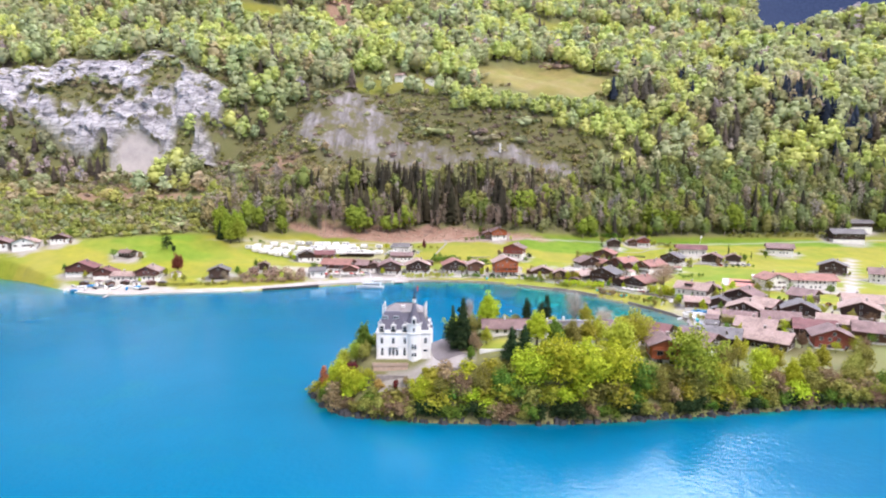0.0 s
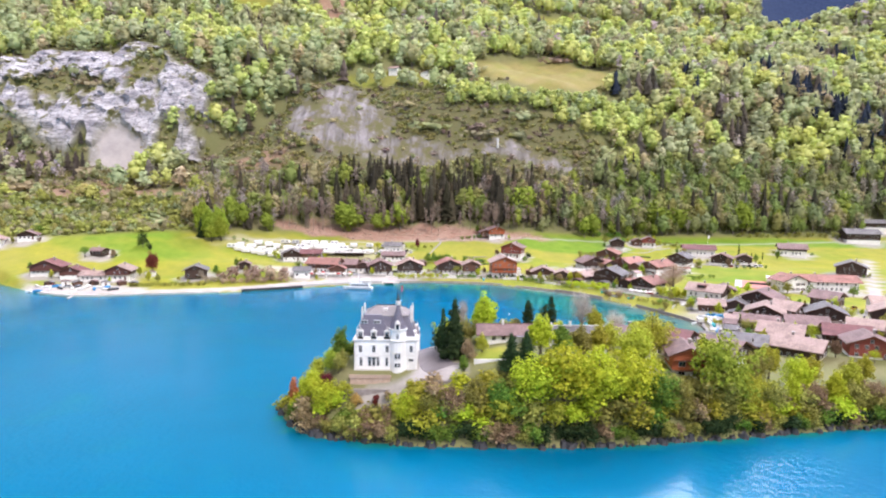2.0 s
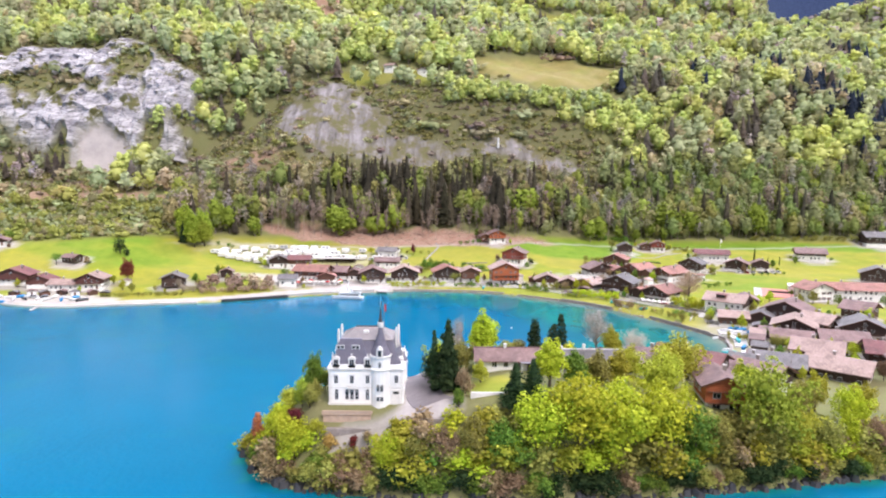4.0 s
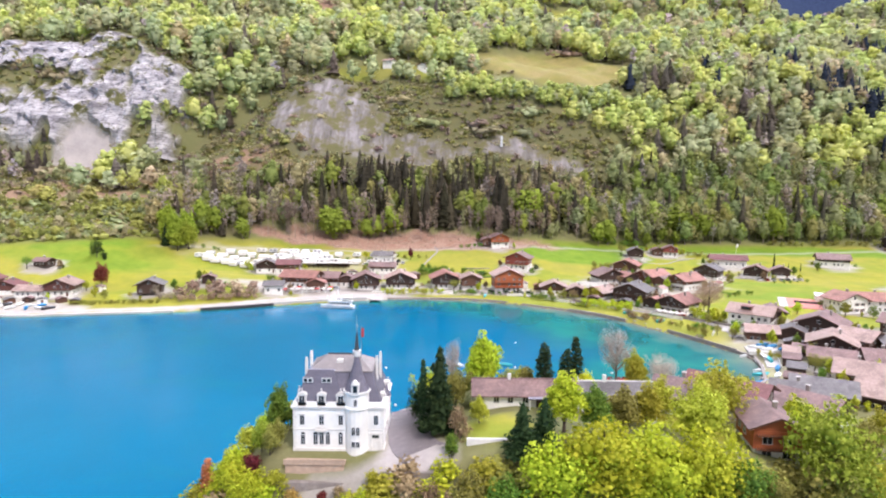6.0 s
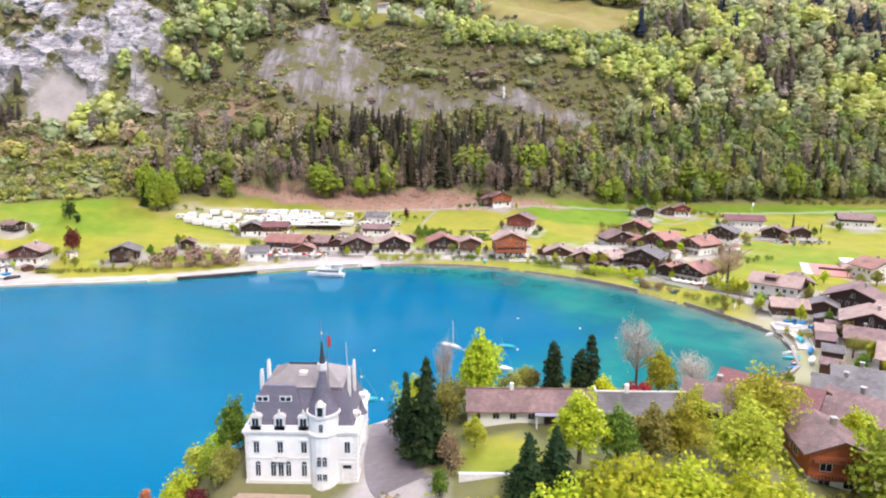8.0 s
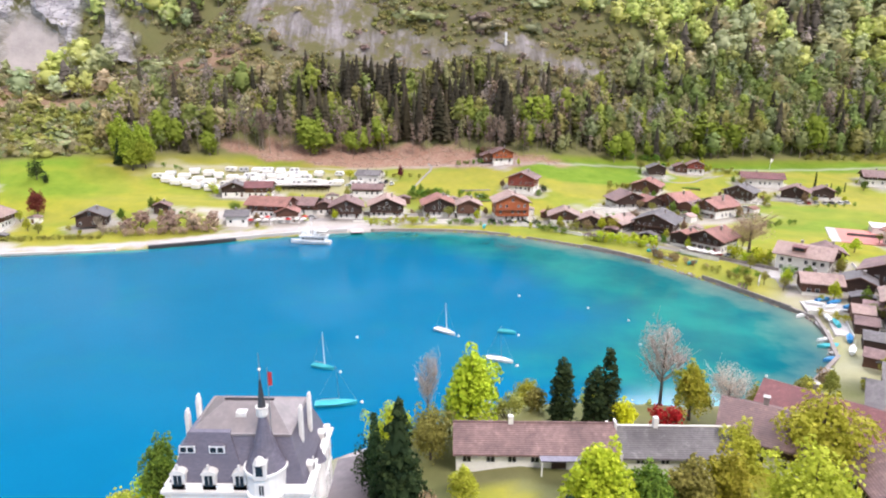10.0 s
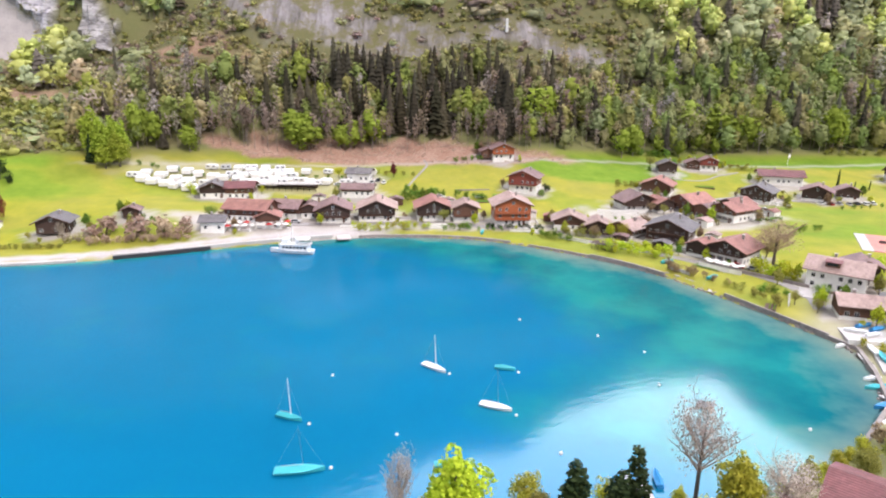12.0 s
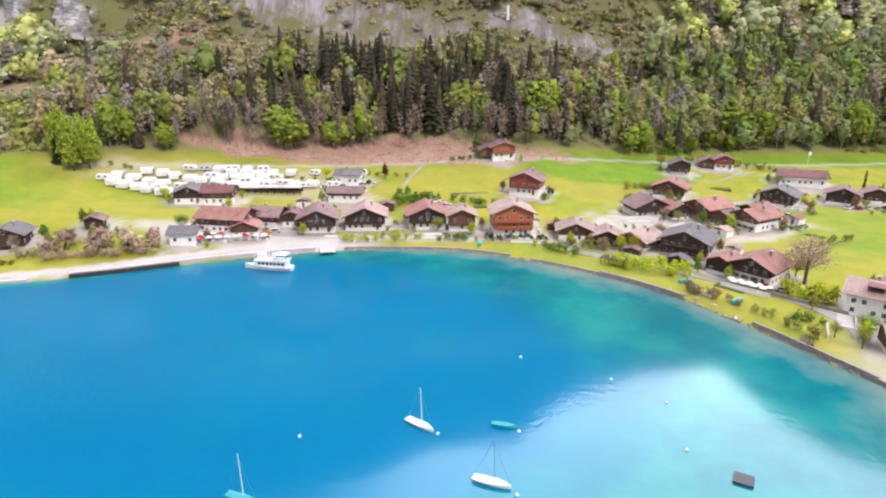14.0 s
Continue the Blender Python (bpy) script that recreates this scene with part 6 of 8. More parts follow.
VILLAGE_TREES += [
    (-161, 380, 13, "oval", LEAF_COPPER, 0.95, "copper-red beech on the lakeside meadow"),
    (-152, 446, 21, "oval", LEAF_SPRING, 1.0, "tall fresh green tree at the meadow's top"),
    (-158, 450, 24, "oval", LEAF_SPRING, 1.0, "tall spring-green tree at the meadow's top"),
    (-147, 449, 22, "oval", LEAF_SPRING, 1.0, "tall spring-green tree at the meadow's top"),
    (-144, 445, 17, "oval", LEAF_SPRING, 1.1, "fresh green tree at the meadow's top"),
    (-157, 444, 14, "conifer", LEAF_DARK, 0.8, "dark spruce at the meadow's top"),
    (-149, 441, 12, "oval", LEAF_SPRING, 1.3, "fresh green tree at the meadow's top"),
    (-183, 417, 10, "broad", LEAF_DARK, 1.0, "dark spreading pine above the meadow"),
    (-178, 415, 5, "shrub", LEAF_DARK, 1.0, "dark shrub on the meadow"),
    (-112, 366, 10.0, "shrub", LEAF_MAUVE, 1.4, "brown twiggy tree on the promenade bank"),
    (-101, 366, 10.5, "shrub", LEAF_MAUVE, 1.4, "brown twiggy tree on the promenade bank"),
    (-91, 368, 9.5, "shrub", LEAF_MAUVE, 1.4, "brown twiggy tree on the promenade bank"),
    (-84, 371, 8.4, "shrub", LEAF_MAUVE, 1.25, "brown twiggy tree on the promenade bank"),
    (-106, 372, 5, "shrub", LEAF_BROWN, 1.1, "brown twiggy shrub on the bank"),
    (-128, 366, 6, "bare", LEAF_GREY, 0.8, "grey budding tree by the promenade"),
    (-120, 372, 4, "shrub", LEAF_OLIVE, 1.0, "olive shrub on the meadow bank"),
    (-150, 362, 5, "oval", LEAF_OLIVE, 1.3, "olive budding tree by the promenade"),
    (-156, 365, 6, "oval", LEAF_YELLOW, 1.1, "yellow-green tree beside the hotel"),
    (-14, 457, 8, "oval", LEAF_COPPER, 0.7, "dark red-leaved tree beside the caravans"),
    (-2, 440, 4.5, "shrub", LEAF_GREEN, 1.1, "green shrub behind the lakefront houses"),
    (4, 436, 4, "shrub", LEAF_OLIVE, 1.1, "olive shrub behind the lakefront houses"),
    (-6, 436, 5, "oval", LEAF_GREEN, 1.1, "green tree behind the lakefront houses"),
]
VILLAGE_TREES += [
    (121, 344, 15.5, "bare", LEAF_MAUVE, 1.1, "great bare walnut tree on the shore road"),
    (113, 325, 5.5, "oval", LEAF_OLIVE, 1.1, "small budding fruit tree in a garden"),
    (116, 333, 5, "shrub", LEAF_GREEN, 1.1, "green shrub in a shore garden"),
    (110, 309, 4.5, "bare", LEAF_OLIVE, 0.9, "small fruit tree in a garden by the wall"),
    (113, 303, 4.5, "bare", LEAF_OLIVE, 0.9, "small fruit tree in a garden by the wall"),
    (108, 319, 3.5, "shrub", LEAF_OLIVE, 1.2, "small olive shrub in a lakeside garden"),
    (206, 456, 11, "column", LEAF_DARK, 0.65, "slender dark cypress beside the cars"),
    (216, 458, 5, "column", LEAF_DARK, 0.8, "small dark cypress in a row"),
    (224, 459, 5, "column", LEAF_DARK, 0.8, "small dark cypress in a row"),
    (236, 462, 6, "oval", LEAF_GREEN, 1.2, "green tree beside the farmhouse"),
    (60, 441, 4.5, "shrub", LEAF_DARK, 1.2, "dark shrub below the red chalet"),
    (57, 435, 4, "shrub", LEAF_GREEN, 1.3, "green shrub below the red chalet"),
    (46, 381, 3.5, "shrub", LEAF_LIME, 0.9, "lime-green shrub on the shore lawn"),
    (170, 432, 5, "oval", LEAF_OLIVE, 1.3, "olive budding tree behind the village"),
    (166, 425, 4, "shrub", LEAF_OLIVE, 1.3, "olive shrub behind the village"),
    (158, 342, 6, "oval", LEAF_LIME, 1.2, "lime-green tree beside the tennis court"),
    (168, 335, 6, "oval", LEAF_OLIVE, 1.3, "olive budding tree behind the white house"),
    (176, 338, 7, "oval", LEAF_OLIVE, 1.2, "olive budding tree beside the school"),
    (186, 335, 6, "broad", LEAF_GREEN, 1.0, "green tree beside the school"),
    (150, 336, 5, "oval", LEAF_LIME, 1.3, "lime-green tree behind the white house"),
    (206, 333, 6, "broad", LEAF_GREEN, 1.0, "green tree beside the school"),
    (122, 258, 6, "oval", LEAF_YELLOW, 1.1, "yellow-green tree between the boathouses"),
]
VILLAGE_TREES += [
    (118, 246, 6, "oval", LEAF_LIME, 1.0, "lime-green tree between the boathouses"),
    (106, 246, 5, "oval", LEAF_OLIVE, 1.1, "olive budding tree by the moorings"),
    (172, 292, 5, "oval", LEAF_OLIVE, 1.2, "olive budding tree in the village"),
    (160, 318, 5, "oval", LEAF_LIME, 1.2, "lime-green tree in a village garden"),
    (190, 258, 6, "oval", LEAF_YELLOW, 1.2, "yellowish tree beside the lane"),
]
for tx, ty, th, kind, leaves, wide, label in VILLAGE_TREES:
    tree(tx, ty, th, kind, leaves, label, wide, "village trees")
for x0, y0, x1, y1, n, leaves, h, label in (
        (117, 501, 136, 504, 8, LEAF_GREEN, 6.0, "dense green thicket on the upper meadow"), (98, 453, 114, 457, 7, LEAF_OLIVE, 4.5, "olive thicket on the meadow"),
        (68, 362, 88, 350, 10, LEAF_LIME, 4.8, "row of clipped yellow-green lakeside trees"), (72, 366, 90, 356, 9, LEAF_LIME, 4.6, "row of clipped yellow-green lakeside trees"),
        (18, 478, 31, 480, 6, LEAF_GREEN, 3.5, "line of green shrubs on the upper meadow"), (165, 492, 178, 488, 6, LEAF_OLIVE, 4.5, "line of olive shrubs on the upper meadow"),
        (-24, 390, -6, 392, 6, LEAF_LIME, 3.0, "lime-green garden shrubs on the lakefront"), (92, 334, 98, 326, 4, LEAF_BROWN, 3.0, "brown garden shrubs by the shore"),
        (-160, 351, -122, 356, 30, LEAF_OLIVE, 2.6, "clipped green hedge along the promenade"), (140, 398, 152, 402, 6, LEAF_GREEN, 3.0, "green garden shrubs in the village"),
        (26, 388, 34, 387, 4, LEAF_GREEN, 2.4, "green garden shrubs before the hotel"), (232, 516, 330, 522, 20, LEAF_OLIVE, 5.0, "olive thicket along the wood's edge"),
        (-22, 385, -4, 387, 7, LEAF_YELLOW, 4.8, "yellow-green garden shrubs above the shore"), (-2, 388, 6, 389, 4, LEAF_LIME, 4.0, "lime-green garden shrubs above the shore"),
        (13, 387, 22, 388, 5, LEAF_GREEN, 4.0, "green garden shrubs above the shore"), (29, 390.5, 52, 388.5, 16, LEAF_DARK, 2.4, "dark clipped green hedge before the hotel"),
        (50, 379, 58, 372, 5, LEAF_GREEN, 4.8, "green garden shrubs above the lake wall"), (60, 381, 70, 376, 5, LEAF_OLIVE, 4.0, "olive garden shrubs beside a low chalet"),
        (85, 341, 90, 334, 6, LEAF_BROWN, 4.0, "brown garden shrubs behind the slipway"), (98, 325, 106, 308, 7, LEAF_OLIVE, 3.6, "olive shrubs along the lakeside lawn"),
        (112, 336, 119, 329, 6, LEAF_LIME, 7.0, "round lime-green bushes beside the white house"), (104, 320, 112, 317, 4, LEAF_GREEN, 3.2, "green shrubs on the lakeside lawn"),
        (112, 397, 122, 393, 4, LEAF_OLIVE, 3.0, "olive garden shrubs on the village lane"), (84, 402, 97, 400, 5, LEAF_GREEN, 2.2, "green garden shrubs below the dark chalet"),
        (103, 433, 112, 429, 4, LEAF_OLIVE, 3.0, "olive garden shrubs in the village"), (158, 455, 176, 449, 6, LEAF_OLIVE, 3.2, "olive shrubs beside the farm track"),
        (-8, 428, 10, 433, 9, LEAF_GREEN, 6.0, "dark green shrubs behind the lakefront"), (-50, 418, -40, 420, 4, LEAF_OLIVE, 3.0, "olive shrubs behind the quay restaurant"),
        (18, 432, 40, 428, 8, LEAF_GREEN, 4.2, "green shrubs behind the hotel"), (-114, 358, -82, 366, 14, LEAF_MAUVE, 4.2, "brown twiggy thicket along the promenade bank"),
        (-124, 360, -117, 363, 4, LEAF_GREY, 5.5, "grey-green willow thicket by the promenade"), (-104, 380, -98, 377, 3, LEAF_GREEN, 3.2, "dark green bushes beside the hut"),
        (-136, 450, -100, 446, 9, LEAF_GREEN, 3.0, "green shrubs round the caravan site"), (-70, 452, -40, 454, 6, LEAF_GREEN, 2.6, "green shrubs between the caravans"),
        (-26, 462, -4, 459, 6, LEAF_OLIVE, 3.0, "olive shrubs at the camp's edge"), (112, 282, 120, 276, 4, LEAF_YELLOW, 3.4, "yellow-green shrubs beside the harbour sheds"),
        (146, 380, 160, 388, 5, LEAF_GREEN, 3.0, "green garden shrubs by the meadow"), (190, 424, 210, 428, 5, LEAF_GREEN, 2.6, "green hedge plants beside the parked cars")):
    hedge = "hedge" in label
    zc = height((x0 + x1) / 2, (y0 + y1) / 2)
    row = thing("hedge" if hedge else "thicket", pose((x0 + x1) / 2, (y0 + y1) / 2, zc), label, "hedge" if hedge else "shrubs", "hedges and thickets")
    for i in range(n):
        u = i / max(1, n - 1)
        px, py, ph = x0 + (x1 - x0) * u + rng.uniform(-1, 1), y0 + (y1 - y0) * u + rng.uniform(-1, 1), h * rng.uniform(0.8, 1.15)
        lobes = [((rng.uniform(-0.25, 0.25) * ph, rng.uniform(-0.25, 0.25) * ph, rng.uniform(0.2, 0.6) * ph), (rng.uniform(0.18, 0.28) * ph,) * 3) for _ in range(8)]
        bits = [tuft_cloud(rng, lobes, 165, 0.07 * ph, 0.55)]
        bits += [tri_rod((c[0] * 0.3, c[1] * 0.3, -0.5), c, 0.07, 0.03, 4) for c, q in lobes[:3]]
        part("bush", quick_mesh("bush", *joined(bits), leaves), None, row, place=pose(px - (x0 + x1) / 2, py - (y0 + y1) / 2, height(px, py) - zc))


# garden plants beside the houses
for k, (hx, hy, hw, hd, *rest) in enumerate(VILLAGE):
    for i in range(5 if 60 < hx < 215 else 3):
        a = rng.uniform(0, 6.28)
        gx, gy = hx + (hw * 0.5 + rng.uniform(2.5, 6)) * math.cos(a), hy + (hd * 0.5 + rng.uniform(2.5, 6)) * math.sin(a)
        if float(shore_distance(np.array([gx]), np.array([gy]))[0]) < 3 or min(math.hypot(gx - o[0], gy - o[1]) - 0.55 * max(o[2], o[3]) for o in VILLAGE) < 1.2:
            continue
        kind = ("shrub", "oval", "shrub", "oval", "bare", "oval", "shrub")[rng.integers(7)]
        tree(gx, gy, rng.uniform(2.2, 3.6) if kind == "shrub" else rng.uniform(4, 7), kind, (LEAF_GREEN, LEAF_OLIVE, LEAF_LIME, LEAF_YELLOW, LEAF_BROWN)[rng.integers(5)],
             "garden shrub beside a village house" if kind == "shrub" else "small budding garden tree beside a village house", 1.0, "garden plants")


# ---- the mountain's woods ----
def wood_templates():
    """Unit trees of the woods, 1 m high, as (vertices, triangles, corners of the stem at the end)."""
    rng = np.random.default_rng(11)
    sets = {}
    core = lambda c, r, k: (BLOB * rng.uniform(0.75, 1.1, (12, 1)) * np.array(r) * k + np.array(c), BLOB_FACES)

    def grown(bits, stem):
        return (*joined(bits + [stem]), len(stem[0]))

    for level in ("near", "mid", "far"):
        stem = lambda top, thick=0.014: tri_rod((0, 0, -0.15), (rng.uniform(-0.02, 0.02), 0, top), thick, thick * 0.5, 3)
        pick = lambda *v: v[("near", "mid", "far").index(level)]
        sets["leaf", level] = []
        for k in range(7):
            w = rng.uniform(0.18, 0.28)
            lobes = [((0, 0, 0.55), (w * 0.9, w * 0.9, 0.36)), ((rng.uniform(-0.06, 0.06), rng.uniform(-0.06, 0.06), 0.82), (w * 0.55, w * 0.55, 0.19))]
            sides = pick(8, 5, 3)
            for side in range(sides):
                a, q = 6.28 * (side + rng.uniform(-0.35, 0.35)) / sides, w * rng.uniform(0.45, 0.8)
                lobes.append(((q * math.cos(a), q * math.sin(a), rng.uniform(0.28, 0.74)), (w * rng.uniform(0.35, 0.6), w * 0.5, rng.uniform(0.12, 0.26))))
            bits = [tuft_cloud(rng, lobes, pick(165, 66, 27), pick(0.056, 0.086, 0.125), 0.86, 0.42)]
            bits += [core(c, r, 0.84) for c, r in lobes[:2]]
            sets["leaf", level].append(grown(bits, stem(0.5, 0.016)))
        # slim budding crowns round a pale stem
        sets["slim", level] = []
        for k in range(6):
            low = rng.uniform(0.36, 0.55)
            lobes = [((rng.uniform(-0.06, 0.06), rng.uniform(-0.06, 0.06), z), (rng.uniform(0.08, 0.15), rng.uniform(0.08, 0.15), 0.17)) for z in np.linspace(low, 0.86, pick(5, 4, 3))]
            sets["slim", level].append(grown([tuft_cloud(rng, lobes, pick(95, 42, 18), pick(0.042, 0.066, 0.1), 0.6, 0.5)], stem(0.85, 0.011)))
        tiers, n = pick((13, 11), (9, 9), (6, 7))
        sets["fir", level] = [grown([conifer_tiers(rng, rng.uniform(0.17, 0.24), 1.0, tiers, n, 0.08)], stem(0.5)) for _ in range(6)]
        sets["bare", level] = [grown([tuft_cloud(rng, crown_lobes(rng, 0.2, 1.0, 6, 0.35), pick(120, 50, 20), pick(0.034, 0.056, 0.1), 0.2, 1.0)], stem(0.9, 0.012)) for _ in range(4)]
        sets["bush", level] = []
        for k in range(5):
            lobes = [((0, 0, 0.3), (0.6, 0.55, 0.55)), ((rng.uniform(0.3, 0.7), 0.25, 0.2), (0.5, 0.42, rng.uniform(0.3, 0.5))), ((-0.5, -0.25, 0.2), (0.45, 0.5, rng.uniform(0.3, 0.6)))]
            sets["bush", level].append(grown([tuft_cloud(rng, lobes, 26, 0.27, 0.8, 0.4), core((0, 0, 0.2), (0.5, 0.5, 0.45), 0.8)], stem(0.2, 0.03)))
    return sets


def plant_woods():
    rng = np.random.default_rng(23)
    sets = wood_templates()
    fresh = np.array((0.46, 0.53, 0.17))
    lime = np.array((0.39, 0.455, 0.23))
    mid = np.array((0.335, 0.365, 0.19))
    olive = np.array((0.42, 0.385, 0.22))
    grey = np.array((0.42, 0.37, 0.345))
    brown = np.array((0.31, 0.245, 0.20))
    dark = np.array((0.085, 0.078, 0.058))
    vivid_green = np.array((0.29, 0.37, 0.06))
    stem_tone = np.array((0.34, 0.285, 0.25, 1.0))
    groups = {}

    def put(kind, level, x, y, z, h, wide, tone):
        forms = sets[kind, level]
        groups.setdefault(("fir" if kind == "fir" else "leaf", level), []).append((forms[rng.integers(len(forms))], x, y, z, h, wide, tone))

    fields = ((-420, 460, 395, 620, 5.2, "near", False), (-520, 560, 395, 780, 8.0, "mid", False), (-700, 760, 780, 980, 10.0, "far", False), (-950, 1100, 980, 1500, 17.0, "far", False),
              (-420, 300, 400, 660, 3.6, "mid", True))
    for x0, x1, y0, y1, step, level, low_growth in fields:
        deep = step * {"near": 1.15, "mid": 1.0 if low_growth else 1.4, "far": 1.4}[level]
        gx, gy = np.meshgrid(np.arange(x0, x1, step), np.arange(y0, y1, deep))
        gx = (gx + rng.uniform(-0.48, 0.48, gx.shape) * step).ravel()
        gy = (gy + rng.uniform(-0.48, 0.48, gy.shape) * deep).ravel()
        meadow, rock, soil, gravel, scrub, vivid, pale, spruce = cover(gx, gy)
        s = gy - lerp_table(gx, FOOT)
        z = terrain(gx, gy)
        patch, patch2, stand = waves(gx, gy, 26, 41), waves(gx, gy, 48, 43), waves(gx, gy * 1.6, 34, 47)
        roll, pick = rng.uniform(0, 1, gx.shape), rng.uniform(0, 1, gx.shape)
        keep = (np.abs(gx) < 0.74 * gy + 25) & (s > 4) & (meadow < 0.3) & (gravel < 0.5) & (spruce < 0.5)
        keep &= ~((gx > 30) & (gx < 170) & (gy > 618) & (gy < 645))
        right = smooth(gx, 60, 160)
        belt = (s < 66) & (np.abs(gx) < 400) & (gy < 620)
        if level == "near":
            keep &= belt
        elif level == "mid":
            keep &= ~belt | low_growth
        if low_growth:
            # bushes cover the open slopes and the ledges
            young = (gx < -165) & (s > 6) & (s < 92) & (soil < 0.35)
            keep &= (((scrub > 0.3) | ((rock > 0.1) & (pale < 0.5)) | ((pale > 0.5) & (s > 105) & (s < 235))) & (s > 54) & (rock < 0.55) & (roll < 0.8 + 0.4 * patch)) | (young & (roll < 0.62 + 0.5 * patch))
            for i in np.nonzero(keep)[0]:
                tone = (np.array((0.34, 0.31, 0.12)), np.array((0.30, 0.31, 0.11)), mid, np.array((0.38, 0.39, 0.13)), olive, brown)[rng.integers(6)]
                if young[i]:
                    tone = (np.array((0.40, 0.42, 0.12)), np.array((0.34, 0.38, 0.10)), lime, olive)[rng.integers(4)]
                put("bush", "mid", gx[i], gy[i], z[i] - 0.3, rng.uniform(1.2, 2.1) ** 2 * (1.7 if young[i] else 1.15), rng.uniform(0.8, 1.5), tone * rng.uniform(0.75, 1.1))
            continue
        row = (np.abs(gy - 606 - 0.09 * gx) < 9) & (gx > 12) & (gx < 190)
        thin = (scrub >= 0.5) & (s >= 57) & ~row
        keep &= ~thin | (roll < 0.26 + 0.25 * patch)
        keep &= (rock < 0.3) | (roll < 0.3)
        keep &= (soil < 0.4) | (roll < np.where(gx < -175, 0.12, 0.42))
        low = s < 66
        for i in np.nonzero(keep)[0]:
            h, wide = rng.uniform(15, 26), rng.uniform(0.9, 1.25)
            p = pick[i]
            zone = patch[i] + 0.6 * patch2[i]
            if rock[i] > 0.3:
                kind, tone, h = "bush", (mid, olive, brown)[rng.integers(3)], rng.uniform(2, 5)
                if pale[i] > 0.5 and roll[i] > 0.12:
                    continue
            elif gx[i] < -295 and 120 < s[i] < 170:
                kind, tone, h = (("fir", dark), ("leaf", mid), ("slim", grey))[rng.integers(3)] + (rng.uniform(11, 18),)
            elif pale[i] > 0.5 and 100 < s[i] < 215 and gx[i] < -245:
                kind, tone, h = ("bush", "leaf", "leaf")[rng.integers(3)], (mid, olive, lime)[rng.integers(3)] * 0.85, rng.uniform(5, 11)
            elif thin[i]:
                kind, tone, h = ("slim", "leaf", "bush", "leaf")[rng.integers(4)], (olive, brown, lime, mid)[rng.integers(4)] * 0.85, rng.uniform(5, 11)
                wide = rng.uniform(1.1, 1.6)
            elif row[i]:
                kind, tone, h = "leaf", (fresh, fresh, lime)[rng.integers(3)], rng.uniform(13, 17)
            elif gx[i] < -175 and s[i] < (125 if gx[i] < -250 else 88):
                # young growth on the open slope below the quarry
                if roll[i] > 0.72 + 0.4 * patch[i]:
                    continue
                kind, tone, h = ("leaf", "bush", "leaf")[rng.integers(3)], (np.array((0.36, 0.34, 0.12)), np.array((0.33, 0.36, 0.11)), np.array((0.40, 0.43, 0.12)), olive * 0.9, mid)[rng.integers(5)], rng.uniform(7, 13) * (0.65 + 0.35 * (s[i] > 60))
                wide = rng.uniform(1.2, 1.6)
                if kind == "bush":
                    h *= 0.45
                if p < 0.1 and s[i] > 90:
                    kind, tone, h = "fir", dark, rng.uniform(12, 20)
            elif low[i]:
                # the belt behind the meadows: dark spruces in the middle, tall thin budding stems before them
                center = math.exp(-((gx[i] + 8) / 72) ** 2) * smooth(s[i], 10, 26)
                h = rng.uniform(16, 26)
                if p < 0.06 + 0.5 * center + 0.1 * right[i] * (stand[i] > 0.35):
                    kind, tone, h, wide = "fir", dark * rng.uniform(0.6, 1.4), rng.uniform(21, 33), rng.uniform(0.7, 1.05)
                elif p < 0.62 - 0.44 * right[i] + 0.22 * right[i] * (stand[i] > 0.3):
                    kind, tone = ("slim", "bare", "slim")[rng.integers(3)], (grey, brown, grey, olive)[rng.integers(4)] * rng.uniform(0.75, 1.0)
                    h, wide = rng.uniform(18, 28), rng.uniform(0.75, 1.1)
                elif p < 0.8 - 0.2 * right[i]:
                    kind, tone = ("leaf", "slim")[rng.integers(2)], (mid, olive, mid)[rng.integers(3)] * 0.85
                else:
                    kind, tone = "leaf", (np.array((0.22, 0.27, 0.08)), np.array((0.29, 0.28, 0.11)), np.array((0.32, 0.37, 0.09)), np.array((0.25, 0.30, 0.11)))[rng.integers(4)]
                tone = tone * (np.array((1.1, 1.08, 1.0)) - right[i] * np.array((0.08, 0.0, 0.0)))
                if s[i] < 15:
                    h *= 0.7
                if soil[i] > 0.4:
                    kind, tone, h, wide = ("slim", "bare")[rng.integers(2)], brown, rng.uniform(16, 25), 0.7
            elif p < 0.55 * right[i] * (zone > 0.55) + 0.06:
                kind, tone, h = "fir", dark * rng.uniform(0.8, 1.8), rng.uniform(16, 24)
            elif zone + 0.25 * (p - 0.5) + 0.4 * right[i] * (s[i] < 190) > 0.3:
                kind, tone = (("leaf", mid), ("leaf", lime * 0.9), ("slim", olive), ("leaf", mid * 1.1))[rng.integers(4)]
                if stand[i] + p > 1.2:
                    kind, tone = "slim", grey
            elif p < 0.14:
                kind, tone = ("slim", "leaf")[rng.integers(2)], (lime, olive)[rng.integers(2)]
            elif zone > -0.3:
                kind, tone = "leaf", (lime, lime, fresh)[rng.integers(3)]
            else:
                kind, tone = "leaf", fresh
            if s[i] > 430 and kind == "leaf" and stand[i] > 0.1 and gx[i] < 120:
                kind, tone = ("slim", "leaf")[rng.integers(2)], (grey, mid)[rng.integers(2)]
            if level == "mid":
                wide *= 1.32
            if level == "far":
                wide, h = wide * 1.45, h * 1.05
            # trees above the belt are tinted paler and bluer in place of distance haze
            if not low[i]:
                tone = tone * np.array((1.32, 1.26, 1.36))
